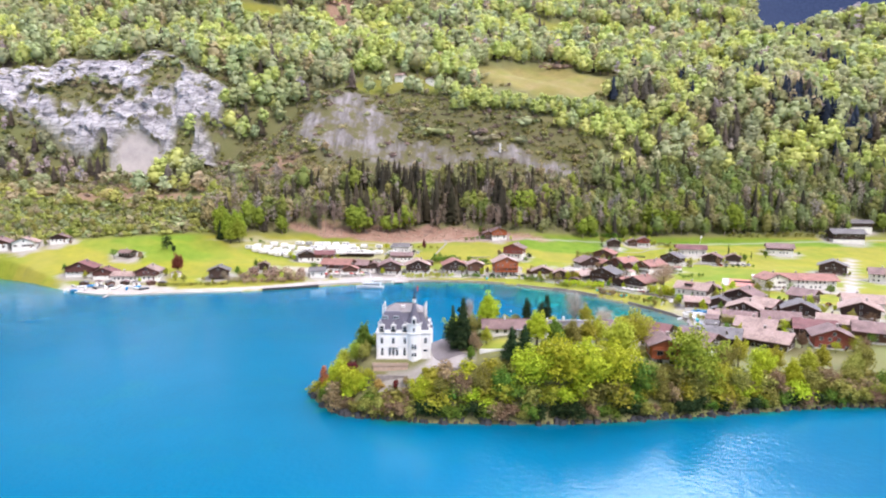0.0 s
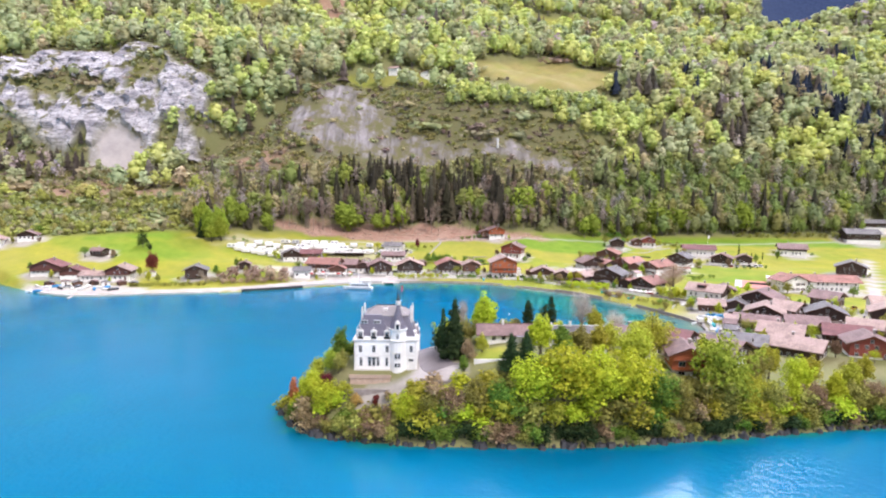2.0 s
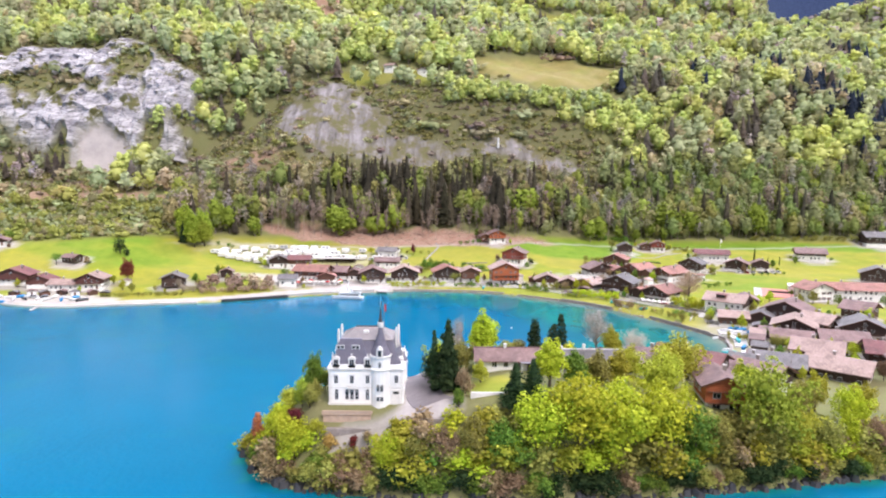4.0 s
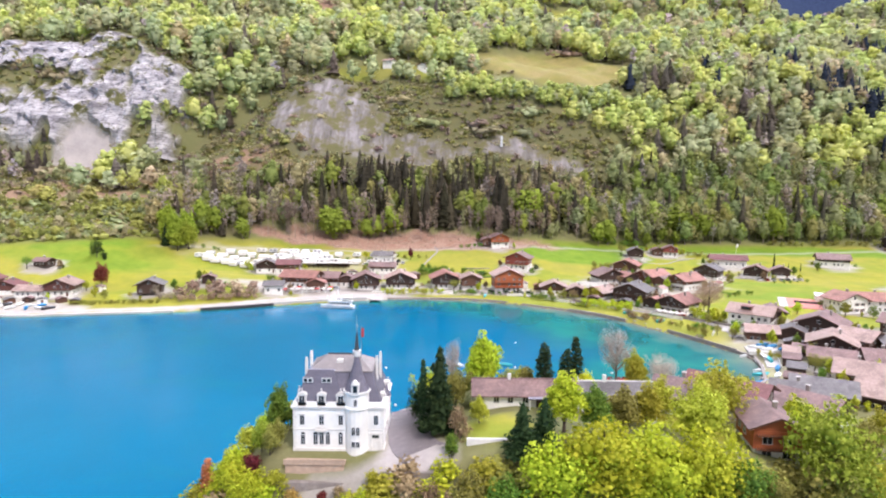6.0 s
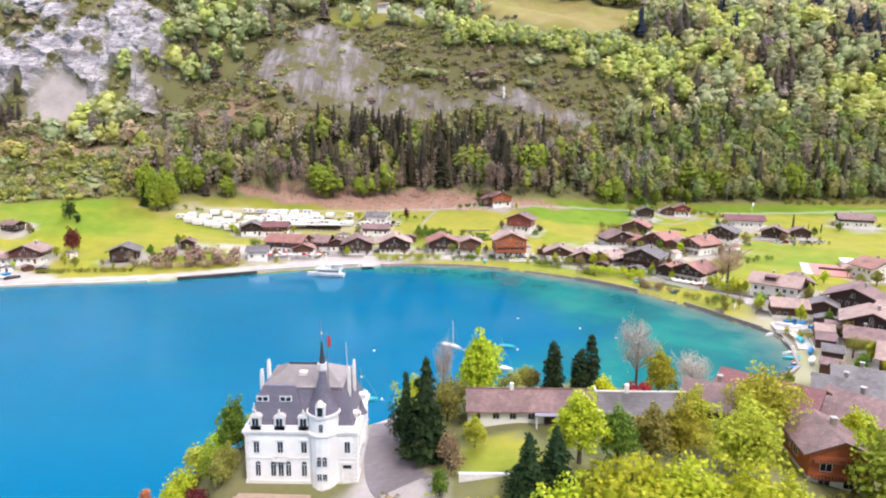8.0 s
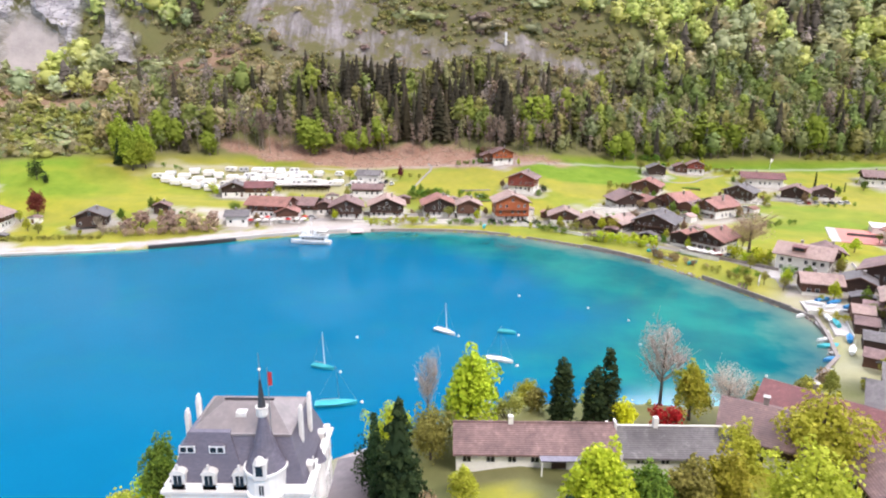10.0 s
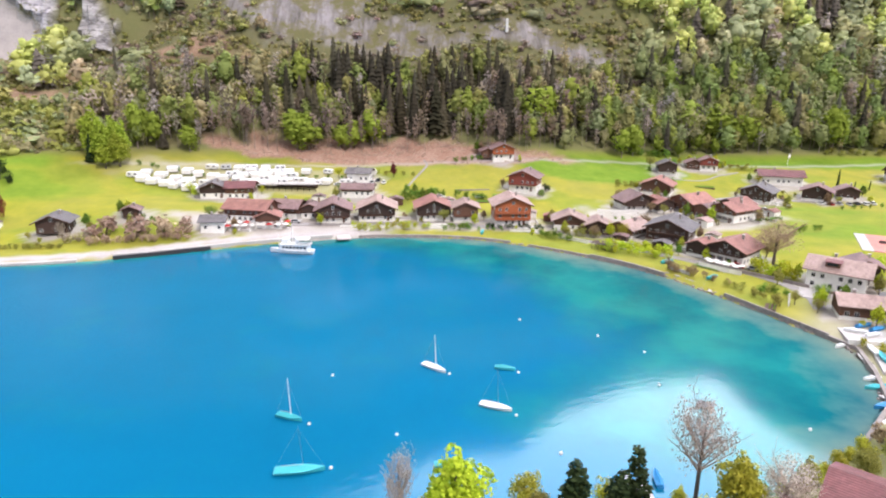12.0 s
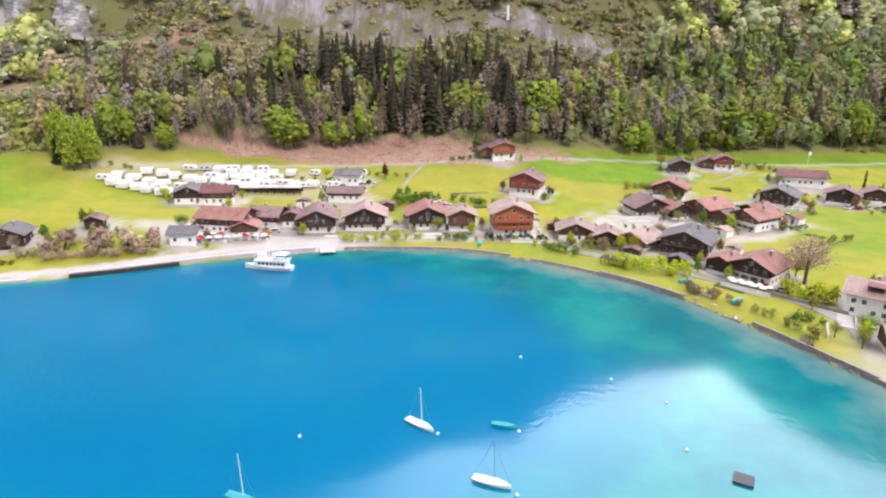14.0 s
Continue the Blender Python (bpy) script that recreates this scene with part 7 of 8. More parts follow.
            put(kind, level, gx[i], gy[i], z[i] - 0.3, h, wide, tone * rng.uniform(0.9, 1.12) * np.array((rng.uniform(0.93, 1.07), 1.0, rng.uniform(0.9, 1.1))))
    # a close row of fresh trees below the high clearing
    for i in range(70):
        px = 10 + i * 2.6 + rng.uniform(-1.5, 1.5)
        py = 603 + 0.09 * px + rng.uniform(-7, 7)
        put("leaf", "mid", px, py, height(px, py) - 0.3, rng.uniform(12, 17), rng.uniform(1.2, 1.6), (fresh, fresh, lime)[rng.integers(3)] * rng.uniform(0.95, 1.2))
    # single trees that stand out of the belt: big fresh crowns and the tallest spruces
    for kind, x, deep, count, spread, h, wide, tone in (
            ("leaf", -66, 12, 5, 9, 20, 1.75, vivid_green), ("leaf", -44, 12, 3, 6, 15, 1.6, vivid_green), ("leaf", -28, 14, 2, 3, 20, 1.2, vivid_green * 1.15),
            ("leaf", -141, 12, 3, 5, 22, 1.0, vivid_green * 0.9), ("leaf", -118, 6, 2, 3, 14, 1.3, vivid_green), ("leaf", 66, 22, 4, 6, 26, 1.25, vivid_green * 1.05),
            ("leaf", 119, 7, 4, 7, 17, 1.3, vivid_green * 0.95), ("leaf", 170, 14, 5, 10, 22, 1.7, vivid_green * 0.8), ("leaf", 238, 14, 3, 6, 25, 1.2, vivid_green * 0.95),
            ("leaf", 150, 6, 5, 16, 12, 1.5, vivid_green * 0.7), ("fir", 46, 24, 7, 7, 35, 1.0, dark * 0.7), ("fir", 18, 30, 7, 12, 33, 0.95, dark * 0.8),
            ("fir", -22, 40, 7, 12, 33, 0.95, dark * 0.8), ("fir", -50, 44, 4, 5, 34, 0.9, dark * 0.8), ("fir", 96, 24, 2, 2, 30, 1.05, dark * 0.7),
            ("fir", 76, 20, 2, 3, 26, 1.0, dark * 0.8), ("slim", 40, 9, 9, 16, 24, 0.6, brown), ("slim", -30, 9, 9, 26, 23, 0.6, brown), ("bare", -90, 10, 6, 12, 24, 0.8, brown * 0.9)):
        for _ in range(count):
            px = x + rng.normal() * spread * 0.6
            py = float(lerp_table(np.array([px]), FOOT)[0]) + deep + rng.normal() * 2.5
            put(kind, "near", px, py, height(px, py) - 0.3, h * rng.uniform(0.85, 1.1), wide * rng.uniform(0.85, 1.1), tone * rng.uniform(0.88, 1.12))
    # dark stands of spruce on the right-hand slope
    spruce_tone = np.array((0.034, 0.045, 0.068))
    for cx, cy, reach, count in ((198, 703, 9, 9), (167, 652, 4, 3), (337, 711, 16, 16), (442, 757, 24, 18), (375, 632, 20, 16), (249, 657, 5, 4), (385, 613, 18, 12), (250, 696, 4, 3), (460, 890, 30, 14), (350, 650, 14, 8)):
        for _ in range(count):
            x, y = cx + rng.normal() * reach * 0.6, cy + rng.normal() * reach * 0.5
            put("fir", "mid", x, y, height(x, y) - 0.3, rng.uniform(19, 27), rng.uniform(1.0, 1.4), spruce_tone * rng.uniform(0.8, 1.4))
    labels = {("leaf", "near"): ("broadleaf_wood", "fresh green and budding broadleaf wood on the lower slope"), ("fir", "near"): ("conifer_wood", "dark conifers scattered through the lower wood"),
              ("leaf", "mid"): ("broadleaf_wood", "fresh green broadleaf wood on the middle slope"), ("fir", "mid"): ("conifer_wood", "dark conifers on the middle slope"),
              ("leaf", "far"): ("broadleaf_wood", "far green wood on the upper mountainside"), ("fir", "far"): ("conifer_wood", "dark conifers on the upper mountainside")}
    for key, trees in groups.items():
        vs, fs, cs, k = [], [], [], 0
        for (fv, ff, stem_corners), x, y, z, h, wide, tone in trees:
            a = (x * 12.9 + y * 78.2) % 6.283
            ca, sa = math.cos(a) * h * wide, math.sin(a) * h * wide
            v = np.empty_like(fv)
            v[:, 0], v[:, 1], v[:, 2] = fv[:, 0] * ca - fv[:, 1] * sa + x, fv[:, 0] * sa + fv[:, 1] * ca + y, fv[:, 2] * h + z
            vs.append(v)
            fs.append(ff + k)
            tint = np.tile(np.append(tone, 1.0), (len(fv), 1))
            tint[-stem_corners:] = stem_tone
            cs.append(tint)
            k += len(fv)
        name, label = labels[key]
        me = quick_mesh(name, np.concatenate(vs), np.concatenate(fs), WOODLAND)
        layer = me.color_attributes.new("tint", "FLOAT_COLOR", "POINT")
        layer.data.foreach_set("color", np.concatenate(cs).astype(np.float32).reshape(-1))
        tagged(new(name, me), label, "woodland", kind="stuff")


plant_woods()


# ---- caravan site ----
def caravan_at(x, y, turn, long, awning, body_mat=WHITE_PAINT):
    root = thing("caravan", pose(x, y, height(x, y), 0, 0, turn), "white touring caravan with an awning on the camp site" if awning else "white touring caravan parked on the camp site",
                 "caravan", "caravan site")
    g = Geo()
    prof = [(-long / 2, 0.7), (-long / 2 - 0.12, 1.5), (-long / 2 + 0.35, 2.55), (long / 2 - 0.5, 2.6), (long / 2 + 0.05, 1.6), (long / 2 - 0.1, 0.7)]
    n = len(prof)
    g.add([(px, -1.1, pz) for px, pz in prof] + [(px, 1.1, pz) for px, pz in prof],
          [tuple(range(n)), tuple(range(2 * n - 1, n - 1, -1))] + [((i + 1) % n, i, n + i, n + (i + 1) % n) for i in range(n)])
    g.box(-long / 2 + 0.3, -1.0, 0.4, long / 2 - 0.3, 1.0, 0.7)
    part("body", g, body_mat, root)
    for wx in (-long * 0.25, long * 0.22):
        part("window", Geo().box(wx - 0.6, -1.13, 1.4, wx + 0.6, -1.09, 2.0), GLASS, root)
    for s in (-1, 1):
        w = Geo().rod((0, s * 1.12, 0.34), (0, s * 0.9, 0.34), 0.34, 0.34, 10)
        part("wheel", w, DARK_METAL, root)
    part("tow_bar", Geo().rod((long / 2 - 0.2, 0, 0.5), (long / 2 + 1.2, 0, 0.45), 0.06), METAL, root)
    if awning:
        a = Geo()
        v = [(-long * 0.4, -1.1, 2.45), (long * 0.4, -1.1, 2.45), (long * 0.4, -3.4, 2.0), (-long * 0.4, -3.4, 2.0)]
        v += [(p[0], p[1], 0.0) for p in v]
        a.add(v, [(0, 1, 2, 3), (3, 2, 6, 7), (0, 3, 7, 4), (1, 5, 6, 2)])
        part("awning", a, CANVAS, root)
    return root


rng = np.random.default_rng(8)
CAMP_ROWS = [(-134, 436.5, -96, 429, 8), (-130, 442, -94, 437, 6), (-120, 449, -88, 445, 6), (-104, 456, -72, 461, 6), (-92, 450, -64, 453, 6),
             (-88, 441, -66, 444, 6), (-76, 447, -48, 446, 6), (-58, 459, -26, 461, 4), (-56, 447, -36, 448, 3), (-110, 434, -100, 430, 3), (-84, 456, -66, 457, 4)]
for x0, y0, x1, y1, n in CAMP_ROWS:
    for i in range(n):
        u = i / max(1, n - 1)
        caravan_at(x0 + (x1 - x0) * u + rng.uniform(-0.7, 0.7), y0 + (y1 - y0) * u + rng.uniform(-0.6, 0.6), rng.uniform(-18, 18), rng.uniform(4.6, 6.4), rng.random() < 0.5,
                   (WHITE_PAINT, WHITE_PAINT, CANVAS, CAR_SILVER)[rng.integers(4)])

# long open shed below the camp
shed = thing("carport", pose(-64.5, 438.5, height(-64.5, 437), 0, 0, 2), "long open-fronted dark shed below the caravans", "shed")
part("roof", Geo().box(-16, -2.6, 2.6, 16, 2.8, 2.85), CONCRETE, shed)
part("back_wall", Geo().box(-15.8, 2.3, -1.5, 15.8, 2.5, 2.6), DARK_WOOD, shed)
for i in range(12):
    part("post", Geo().box(-15.7 + i * 2.83, -2.4, -1.5, -15.5 + i * 2.83, -2.2, 2.6), DARK_WOOD, shed)


# ---- cars ----
def car(x, y, turn, paint, label):
    root = thing("car", pose(x, y, height(x, y), 0, 0, turn), label, "car", "parked cars")
    g = Geo().box(-2.1, -0.85, 0.3, 2.1, 0.85, 0.85)
    part("body", g, paint, root)
    part("cabin", Geo().box(-1.5, -0.75, 0.85, 1.0, 0.75, 1.45, 0.22), GLASS, root)
    part("cabin_roof", Geo().box(-1.25, -0.52, 1.44, 0.76, 0.52, 1.49), paint, root)
    for wx in (-1.3, 1.3):
        for s in (-1, 1):
            part("wheel", Geo().rod((wx, s * 0.88, 0.31), (wx, s * 0.66, 0.31), 0.31, 0.31, 10), DARK_METAL, root)
    return root


paints = ((WHITE_PAINT, "white car parked by the village"), (CAR_DARK, "dark car parked by the village"), (CAR_SILVER, "silver car parked by the village"), (CAR_RED, "red car parked by the village"))
CARS = [(187, 434, 10), (191, 433.5, 80), (195, 434, 85), (199, 433, 80), (203, 434, 85), (207, 434, 82), (211, 435, 85), (-36, 452, 70), (-32, 447, 10), (-24, 449, 80), (-21, 452, 75),
        (-18, 449, 85), (-40, 446, 15), (108, 341, -40), (112, 338, -40), (104, 396, 20), (109, 392, -30), (148, 411, -50), (154, 420, -50), (152, 249, 30), (170, 262, 60),
        (164, 270, 60), (176, 252, 55), (216, 372, 60), (222, 376, 60), (187, 303, 40), (-48, 391, 8), (-58, 403, 8), (18, 420, 0), (28, 432, 0), (10, 432, 5), (-198, 350, 10), (-190, 348, 5)]
for i, (cx, cy, turn) in enumerate(CARS):
    car(cx, cy, turn, *paints[(i * 7 + i // 3) % 4])


# ---- quay, walls and jetties ----
def along(points, step=2.0):
    p = np.array(points, float)
    out_pts = [p[0]]
    for a, b in zip(p[:-1], p[1:]):
        n = max(1, int(np.hypot(*(b - a)) / step))
        out_pts += [a + (b - a) * k / n for k in range(1, n + 1)]
    return np.array(out_pts)


def shore_wall(name, points, top, thick, material, label, category="wall", low=-0.6, kind=""):
    """A wall that follows a line in plan."""
    p = along(points)
    t = np.gradient(p, axis=0)
    t /= np.linalg.norm(t, axis=1)[:, None]
    side = np.stack([-t[:, 1], t[:, 0]], 1) * thick / 2
    g = Geo()
    for q, s in zip(p, side):
        g.v += [(q[0] - s[0], q[1] - s[1], low), (q[0] + s[0], q[1] + s[1], low), (q[0] + s[0], q[1] + s[1], top), (q[0] - s[0], q[1] - s[1], top)]
    for i in range(len(p) - 1):
        a, b = 4 * i, 4 * i + 4
        g.f += [(a, b, b + 3, a + 3), (a + 3, b + 3, b + 2, a + 2), (a + 2, b + 2, b + 1, a + 1)]
    g.f += [(0, 3, 2, 1), (len(g.v) - 4, len(g.v) - 3, len(g.v) - 2, len(g.v) - 1)]
    ob = new(name, g.mesh(name, material))
    return tagged(ob, label, category, kind=kind)


def shore_between(x0, x1, shift=0.0):
    """The lake's edge of the main bay between two x, moved lakewards by shift."""
    p = SHORELINE[:np.argmax(SHORELINE[:, 0])]
    p = np.array([q for q in SHORELINE if q[1] > 285 and x0 <= q[0] <= x1])
    t = np.gradient(p, axis=0)
    t /= np.linalg.norm(t, axis=1)[:, None]
    return p + np.stack([t[:, 1], -t[:, 0]], 1) * shift


shore_wall("quay_wall", shore_between(-107, -67, 0.6), 1.25, 0.9, DARK_WALL, "dark wet quay wall along the promenade", "quay")
shore_wall("quay_coping", shore_between(-107, -24, -0.5), 1.6, 1.4, CONCRETE, "pale concrete edge of the promenade", "quay")
shore_wall("shore_edge", shore_between(-205, -107, 0.2), 0.8, 1.6, CONCRETE, "pale stone edge of the lakeside path", "kerb")
shore_wall("lake_wall", shore_between(40, 78, 0.2), 0.9, 0.5, STONE, "rough stone wall along the lakefront gardens", "wall")
shore_wall("garden_lake_wall", shore_between(92, 109, 0.2), 1.5, 0.5, STONE, "dark stone wall below a lakeside lawn", "wall")
shore_wall("lakefront_kerb", shore_between(-24, 40, -0.2), 1.0, 0.8, STONE, "stone edging along the village shore", "wall")
shore_wall("slipway", [(82.0, 346.0), (94.0, 328.3)], 1.0, 4.6, CONCRETE, "pale concrete slipway beside the lake", "slipway")
shore_wall("harbour_wall", [(107.3, 293), (111.8, 283), (108, 270.5), (102.5, 257), (89, 243.5)], 1.1, 0.9, STONE, "stone harbour edge beside the moored boats", "quay")
shore_wall("lane_wall", [(97, 346), (112, 331), (121, 322)], 3.0, 0.5, STONE, "stone wall along the shore road", "wall", low=0.5)
shore_wall("garden_fence", [(79, 416), (99, 412)], height(90, 414) + 1.2, 0.15, PLASTER, "pale garden wall beside the dark chalet", "wall", low=1.5)
shore_wall("terrace_wall", [(17, 440), (33, 442)], height(25, 441) + 0.6, 0.4, STONE, "pale terrace wall on the meadow's edge", "wall", low=4.0)


def jetty(x, y, turn, long, label):
    root = thing("jetty", pose(x, y, 0, 0, 0, turn), label, "jetty", "jetties")
    part("deck", Geo().box(0, -0.7, 0.55, long, 0.7, 0.7), CONCRETE, root)
    for k in range(3):
        for s in (-0.6, 0.6):
            part("jetty_post", Geo().rod((0.6 + k * (long - 1.2) / 2, s, -2.5), (0.6 + k * (long - 1.2) / 2, s, 0.9), 0.12), BROWN_WOOD, root)
    return root


jetty(93.5, 325, -120, 3.6, "short pale bathing jetty")
jetty(110.6, 280.5, -100, 11.0, "pale boat jetty with moored boats")
jetty(107.5, 261, 190, 5.0, "pale boat jetty with moored boats")
jetty(46, 219.5, 92, 13.0, "boat jetty on the peninsula's back shore")


# ---- boats ----
def hull(long, beam, free):
    """A pointed hull with a flat transom, bow towards +x."""
    g = Geo()
    n = 9
    for i in range(n):
        u = i / (n - 1)
        w = beam / 2 * (0.8 + 0.2 * math.sin(u * 3)) * (1 - max(0.0, (u - 0.45) / 0.55) ** 2.0)
        x = -long / 2 + long * u
        z = free * (1 + 0.25 * u * u)
        g.v += [(x, -w, z), (x, -w * 0.72, 0.1 * free), (x, 0, -0.35), (x, w * 0.72, 0.1 * free), (x, w, z)]
    for i in range(n - 1):
        a, b = 5 * i, 5 * i + 5
        g.f += [(a + k, a + k + 1, b + k + 1, b + k) for k in range(4)]
    g.f += [(4, 3, 2, 1, 0)]
    deck = Geo()
    for i in range(n):
        deck.v += [g.v[5 * i], g.v[5 * i + 4]]
    deck.v = [(x, y * 0.96, z - 0.03) for x, y, z in deck.v]
    deck.f = [(2 * i, 2 * i + 2, 2 * i + 3, 2 * i + 1) for i in range(n - 1)]
    return g, deck


def boat(x, y, turn, long, cover, mast, label, name="sailing_boat", slender=False):
    root = thing(name, pose(x, y, 0, 0, 0, turn), label, "boat", "boats in the bay")
    h, d = hull(long, long * 0.3, 0.62)
    part("hull", h, GEL_WHITE if cover is None else cover, root)
    part("deck", d, GEL_WHITE if cover is None else cover, root)
    if cover is None:
        part("cockpit", Geo().box(-long * 0.32, -long * 0.08, 0.6, -long * 0.05, long * 0.08, 0.78, 0.05), CANVAS, root)
        part("cabin", Geo().box(-long * 0.03, -long * 0.09, 0.6, long * 0.22, long * 0.09, 0.95, 0.12), GEL_WHITE, root)
    else:
        g = Geo()
        v = []
        for u, w, z in ((-0.46, 0.11, 0.9), (-0.1, 0.13, 1.15), (0.25, 0.09, 1.0), (0.42, 0.02, 0.8)):
            v += [(u * long, -w * long, 0.62), (u * long, 0, z), (u * long, w * long, 0.62)]
        g.add(v, [(3 * i + k, 3 * i + 3 + k, 3 * i + 4 + k, 3 * i + 1 + k) for i in range(3) for k in range(2)])
        part("cover", g, cover, root)
    if mast:
        m = part("mast", Geo().rod((long * 0.08, 0, 0.5), (long * 0.02, 0, mast), 0.05 if slender else 0.1, 0.03 if slender else 0.06), METAL if slender else WHITE_PAINT, root)
        part("stay", Geo().rod((long * 0.48, 0, 0.8), (long * 0.02, 0, mast * 0.95), 0.015, 0.015, 4).rod((-long * 0.48, 0, 0.8), (long * 0.02, 0, mast * 0.97), 0.015, 0.015, 4), METAL, m)
        part("boom", Geo().rod((long * 0.07, 0, 1.35), (-long * 0.36, 0, 1.3), 0.06), METAL, m)
    return root


boat(11, 271.5, -38, 6.6, None, 8.2, "white sailing boat moored at a buoy")
boat(-16.2, 250.3, -20, 5.6, TEAL_COVER, 8.6, "sailing boat under a turquoise cover")
boat(23.6, 255, -22, 6.6, None, 8.6, "white sailing boat with a thin grey mast", slender=True)
boat(26.8, 271.6, -14, 4.6, TEAL_COVER, 0, "rowing boat under a turquoise cover", "rowing_boat")
boat(-10.5, 234, 8, 8.4, TEAL_COVER, 8.5, "long sailing boat under a turquoise cover", slender=True)
boat(15, 236, 4, 6.2, TEAL_COVER, 0, "motor boat under a bulky turquoise cover", "motor_boat")
boat(43.6, 232, 95, 5.2, None, 0, "white motor boat at a jetty", "motor_boat")
boat(48.6, 233, 85, 5.0, BLUE_COVER, 0, "motor boat under a blue cover", "motor_boat")
for bx, by, turn, long, cov, label in ((105.5, 264.8, 184, 7.0, TEAL_COVER, "boat under a turquoise cover at its mooring"), (102.3, 257.2, 192, 7.0, BLUE_COVER, "motor boat under a bright blue cover"),
                                       (97.5, 250.5, 190, 6.0, None, "white boat at its mooring"), (109.5, 285.5, 205, 4.6, None, "white dinghy beside the harbour wall"),
                                       (106.6, 268.6, 185, 5.0, None, "white motor boat at a jetty")):
    boat(bx, by, turn, long, cov, 0, label, "motor_boat")
for bx, by, turn, cov, label in ((87, 346.5, 20, TEAL_COVER, "rowing boat under a turquoise cover on the slipway"), (96, 331, 30, TEAL_COVER, "rowing boat under a turquoise cover ashore"),
                                 (124, 287.5, 10, BLUE_COVER, "boat under a blue cover on the hard"), (119, 284, 12, None, "boat under a blue cover on the hard"),
                                 (118.5, 288, 15, None, "white boat stored on the hard"), (27, 383.5, 80, TEAL_COVER, "rowing boat under a turquoise cover ashore")):
    ob = boat(bx, by, turn, 4.6, cov, 0, label, "rowing_boat")
    ob.location.z = max(height(bx, by), 1.45 if bx < 97 and by > 320 and bx > 70 else 0) + 0.3

for bx, by in ((14.4, 269), (-12, 248.3), (27.4, 252.3), (29.6, 270), (-11, 267.6), (51.5, 290), (4.8, 245.2), (34, 240), (82, 248.5), (59, 265), (-5.5, 235), (20, 235.5), (60.5, 281), (33, 300)):
    b = thing("buoy", pose(bx, by, 0), "small white mooring buoy on the water", "buoy", "mooring buoys")
    part("float", Geo().lathe(0, 0, [(0.05, -0.25), (0.3, -0.08), (0.34, 0.12), (0.22, 0.36), (0.06, 0.45)], 10), WHITE_PAINT, b)
    part("ring", Geo().lathe(0, 0, [(0.05, 0.44), (0.09, 0.5), (0.05, 0.56)], 6), METAL, b)

raft = thing("bathing_raft", pose(65.5, 256.6, 0, 0, 0, -28), "weathered wooden bathing raft in the bay", "raft")
part("deck", Geo().box(-1.6, -1.5, 0.3, 1.6, 1.5, 0.42), DARK_WALL, raft)
for s in (-1.1, 1.1):
    part("float", Geo().rod((-1.5, s, 0.08), (1.5, s, 0.08), 0.28), DARK_METAL, raft)


# ---- excursion boat at the landing ----
def ferry():
    root = thing("excursion_boat", pose(-42.0, 359.5, 0, 0, 0, 172) @ Matrix.Scale(1.0, 4), "white two-deck excursion boat at the village landing", "ship")
    h, d = hull(16, 4.6, 1.3)
    part("hull", h, GEL_WHITE, root)
    part("deck", d, GEL_WHITE, root)
    cab = part("cabin", Geo().box(-6.5, -1.9, 1.3, 3.5, 1.9, 3.3, 0.1), GEL_WHITE, root)
    for i in range(7):
        for s in (-1, 1):
            part("window", Geo().box(-6.0 + i * 1.3, s * 1.88 - 0.04, 2.0, -5.1 + i * 1.3, s * 1.88 + 0.04, 2.85), GLASS, cab)
    part("upper_deck", Geo().box(-7.2, -2.1, 3.3, 4.0, 2.1, 3.45), GEL_WHITE, root)
    wh = part("wheelhouse", Geo().box(0.6, -1.2, 3.45, 3.2, 1.2, 5.3, 0.12), GEL_WHITE, root)
    part("window", Geo().box(3.05, -1.0, 4.3, 3.2, 1.0, 5.0).box(1.0, -1.18, 4.3, 2.8, -1.08, 5.0), GLASS, wh)
    part("funnel", Geo().box(-2.6, -0.5, 3.45, -1.4, 0.5, 5.6, 0.12), GEL_WHITE, root)
    part("mast", Geo().rod((-0.5, 0, 3.4), (-0.5, 0, 10.5), 0.2, 0.1).rod((-0.5, -1.2, 8.0), (-0.5, 1.2, 8.0), 0.07, 0.07).rod((4.6, 0, 1.4), (4.6, 0, 6.5), 0.1, 0.05), WHITE_PAINT, root)
    rail = Geo().box(-7.1, -2.05, 4.25, 0.5, -2.0, 4.32).box(-7.1, 2.0, 4.25, 0.5, 2.05, 4.32).box(-7.1, -2.0, 4.25, -7.05, 2.0, 4.32)
    for i in range(9):
        rail.box(-7.1 + i * 0.95, -2.05, 3.45, -7.05 + i * 0.95, -2.0, 4.25).box(-7.1 + i * 0.95, 2.0, 3.45, -7.05 + i * 0.95, 2.05, 4.25)
    part("railing", rail, METAL, root)
    part("canopy", Geo().box(-6.8, -1.9, 5.4, -2.8, 1.9, 5.5).box(-6.7, -1.8, 3.45, -6.6, -1.7, 5.4).box(-6.7, 1.7, 3.45, -6.6, 1.8, 5.4), CANVAS, root)
    return root


ferry()
landing = thing("landing_stage", pose(-27, 379.5, 0, 0, 0, -75), "white landing stage at the village quay", "jetty")
part("deck", Geo().box(-3, -2.5, 0.9, 5.5, 2.5, 1.1), CONCRETE, landing)
part("ramp", Geo().box(-7, -2.0, 1.1, -3, 2.0, 1.35), CONCRETE, landing)

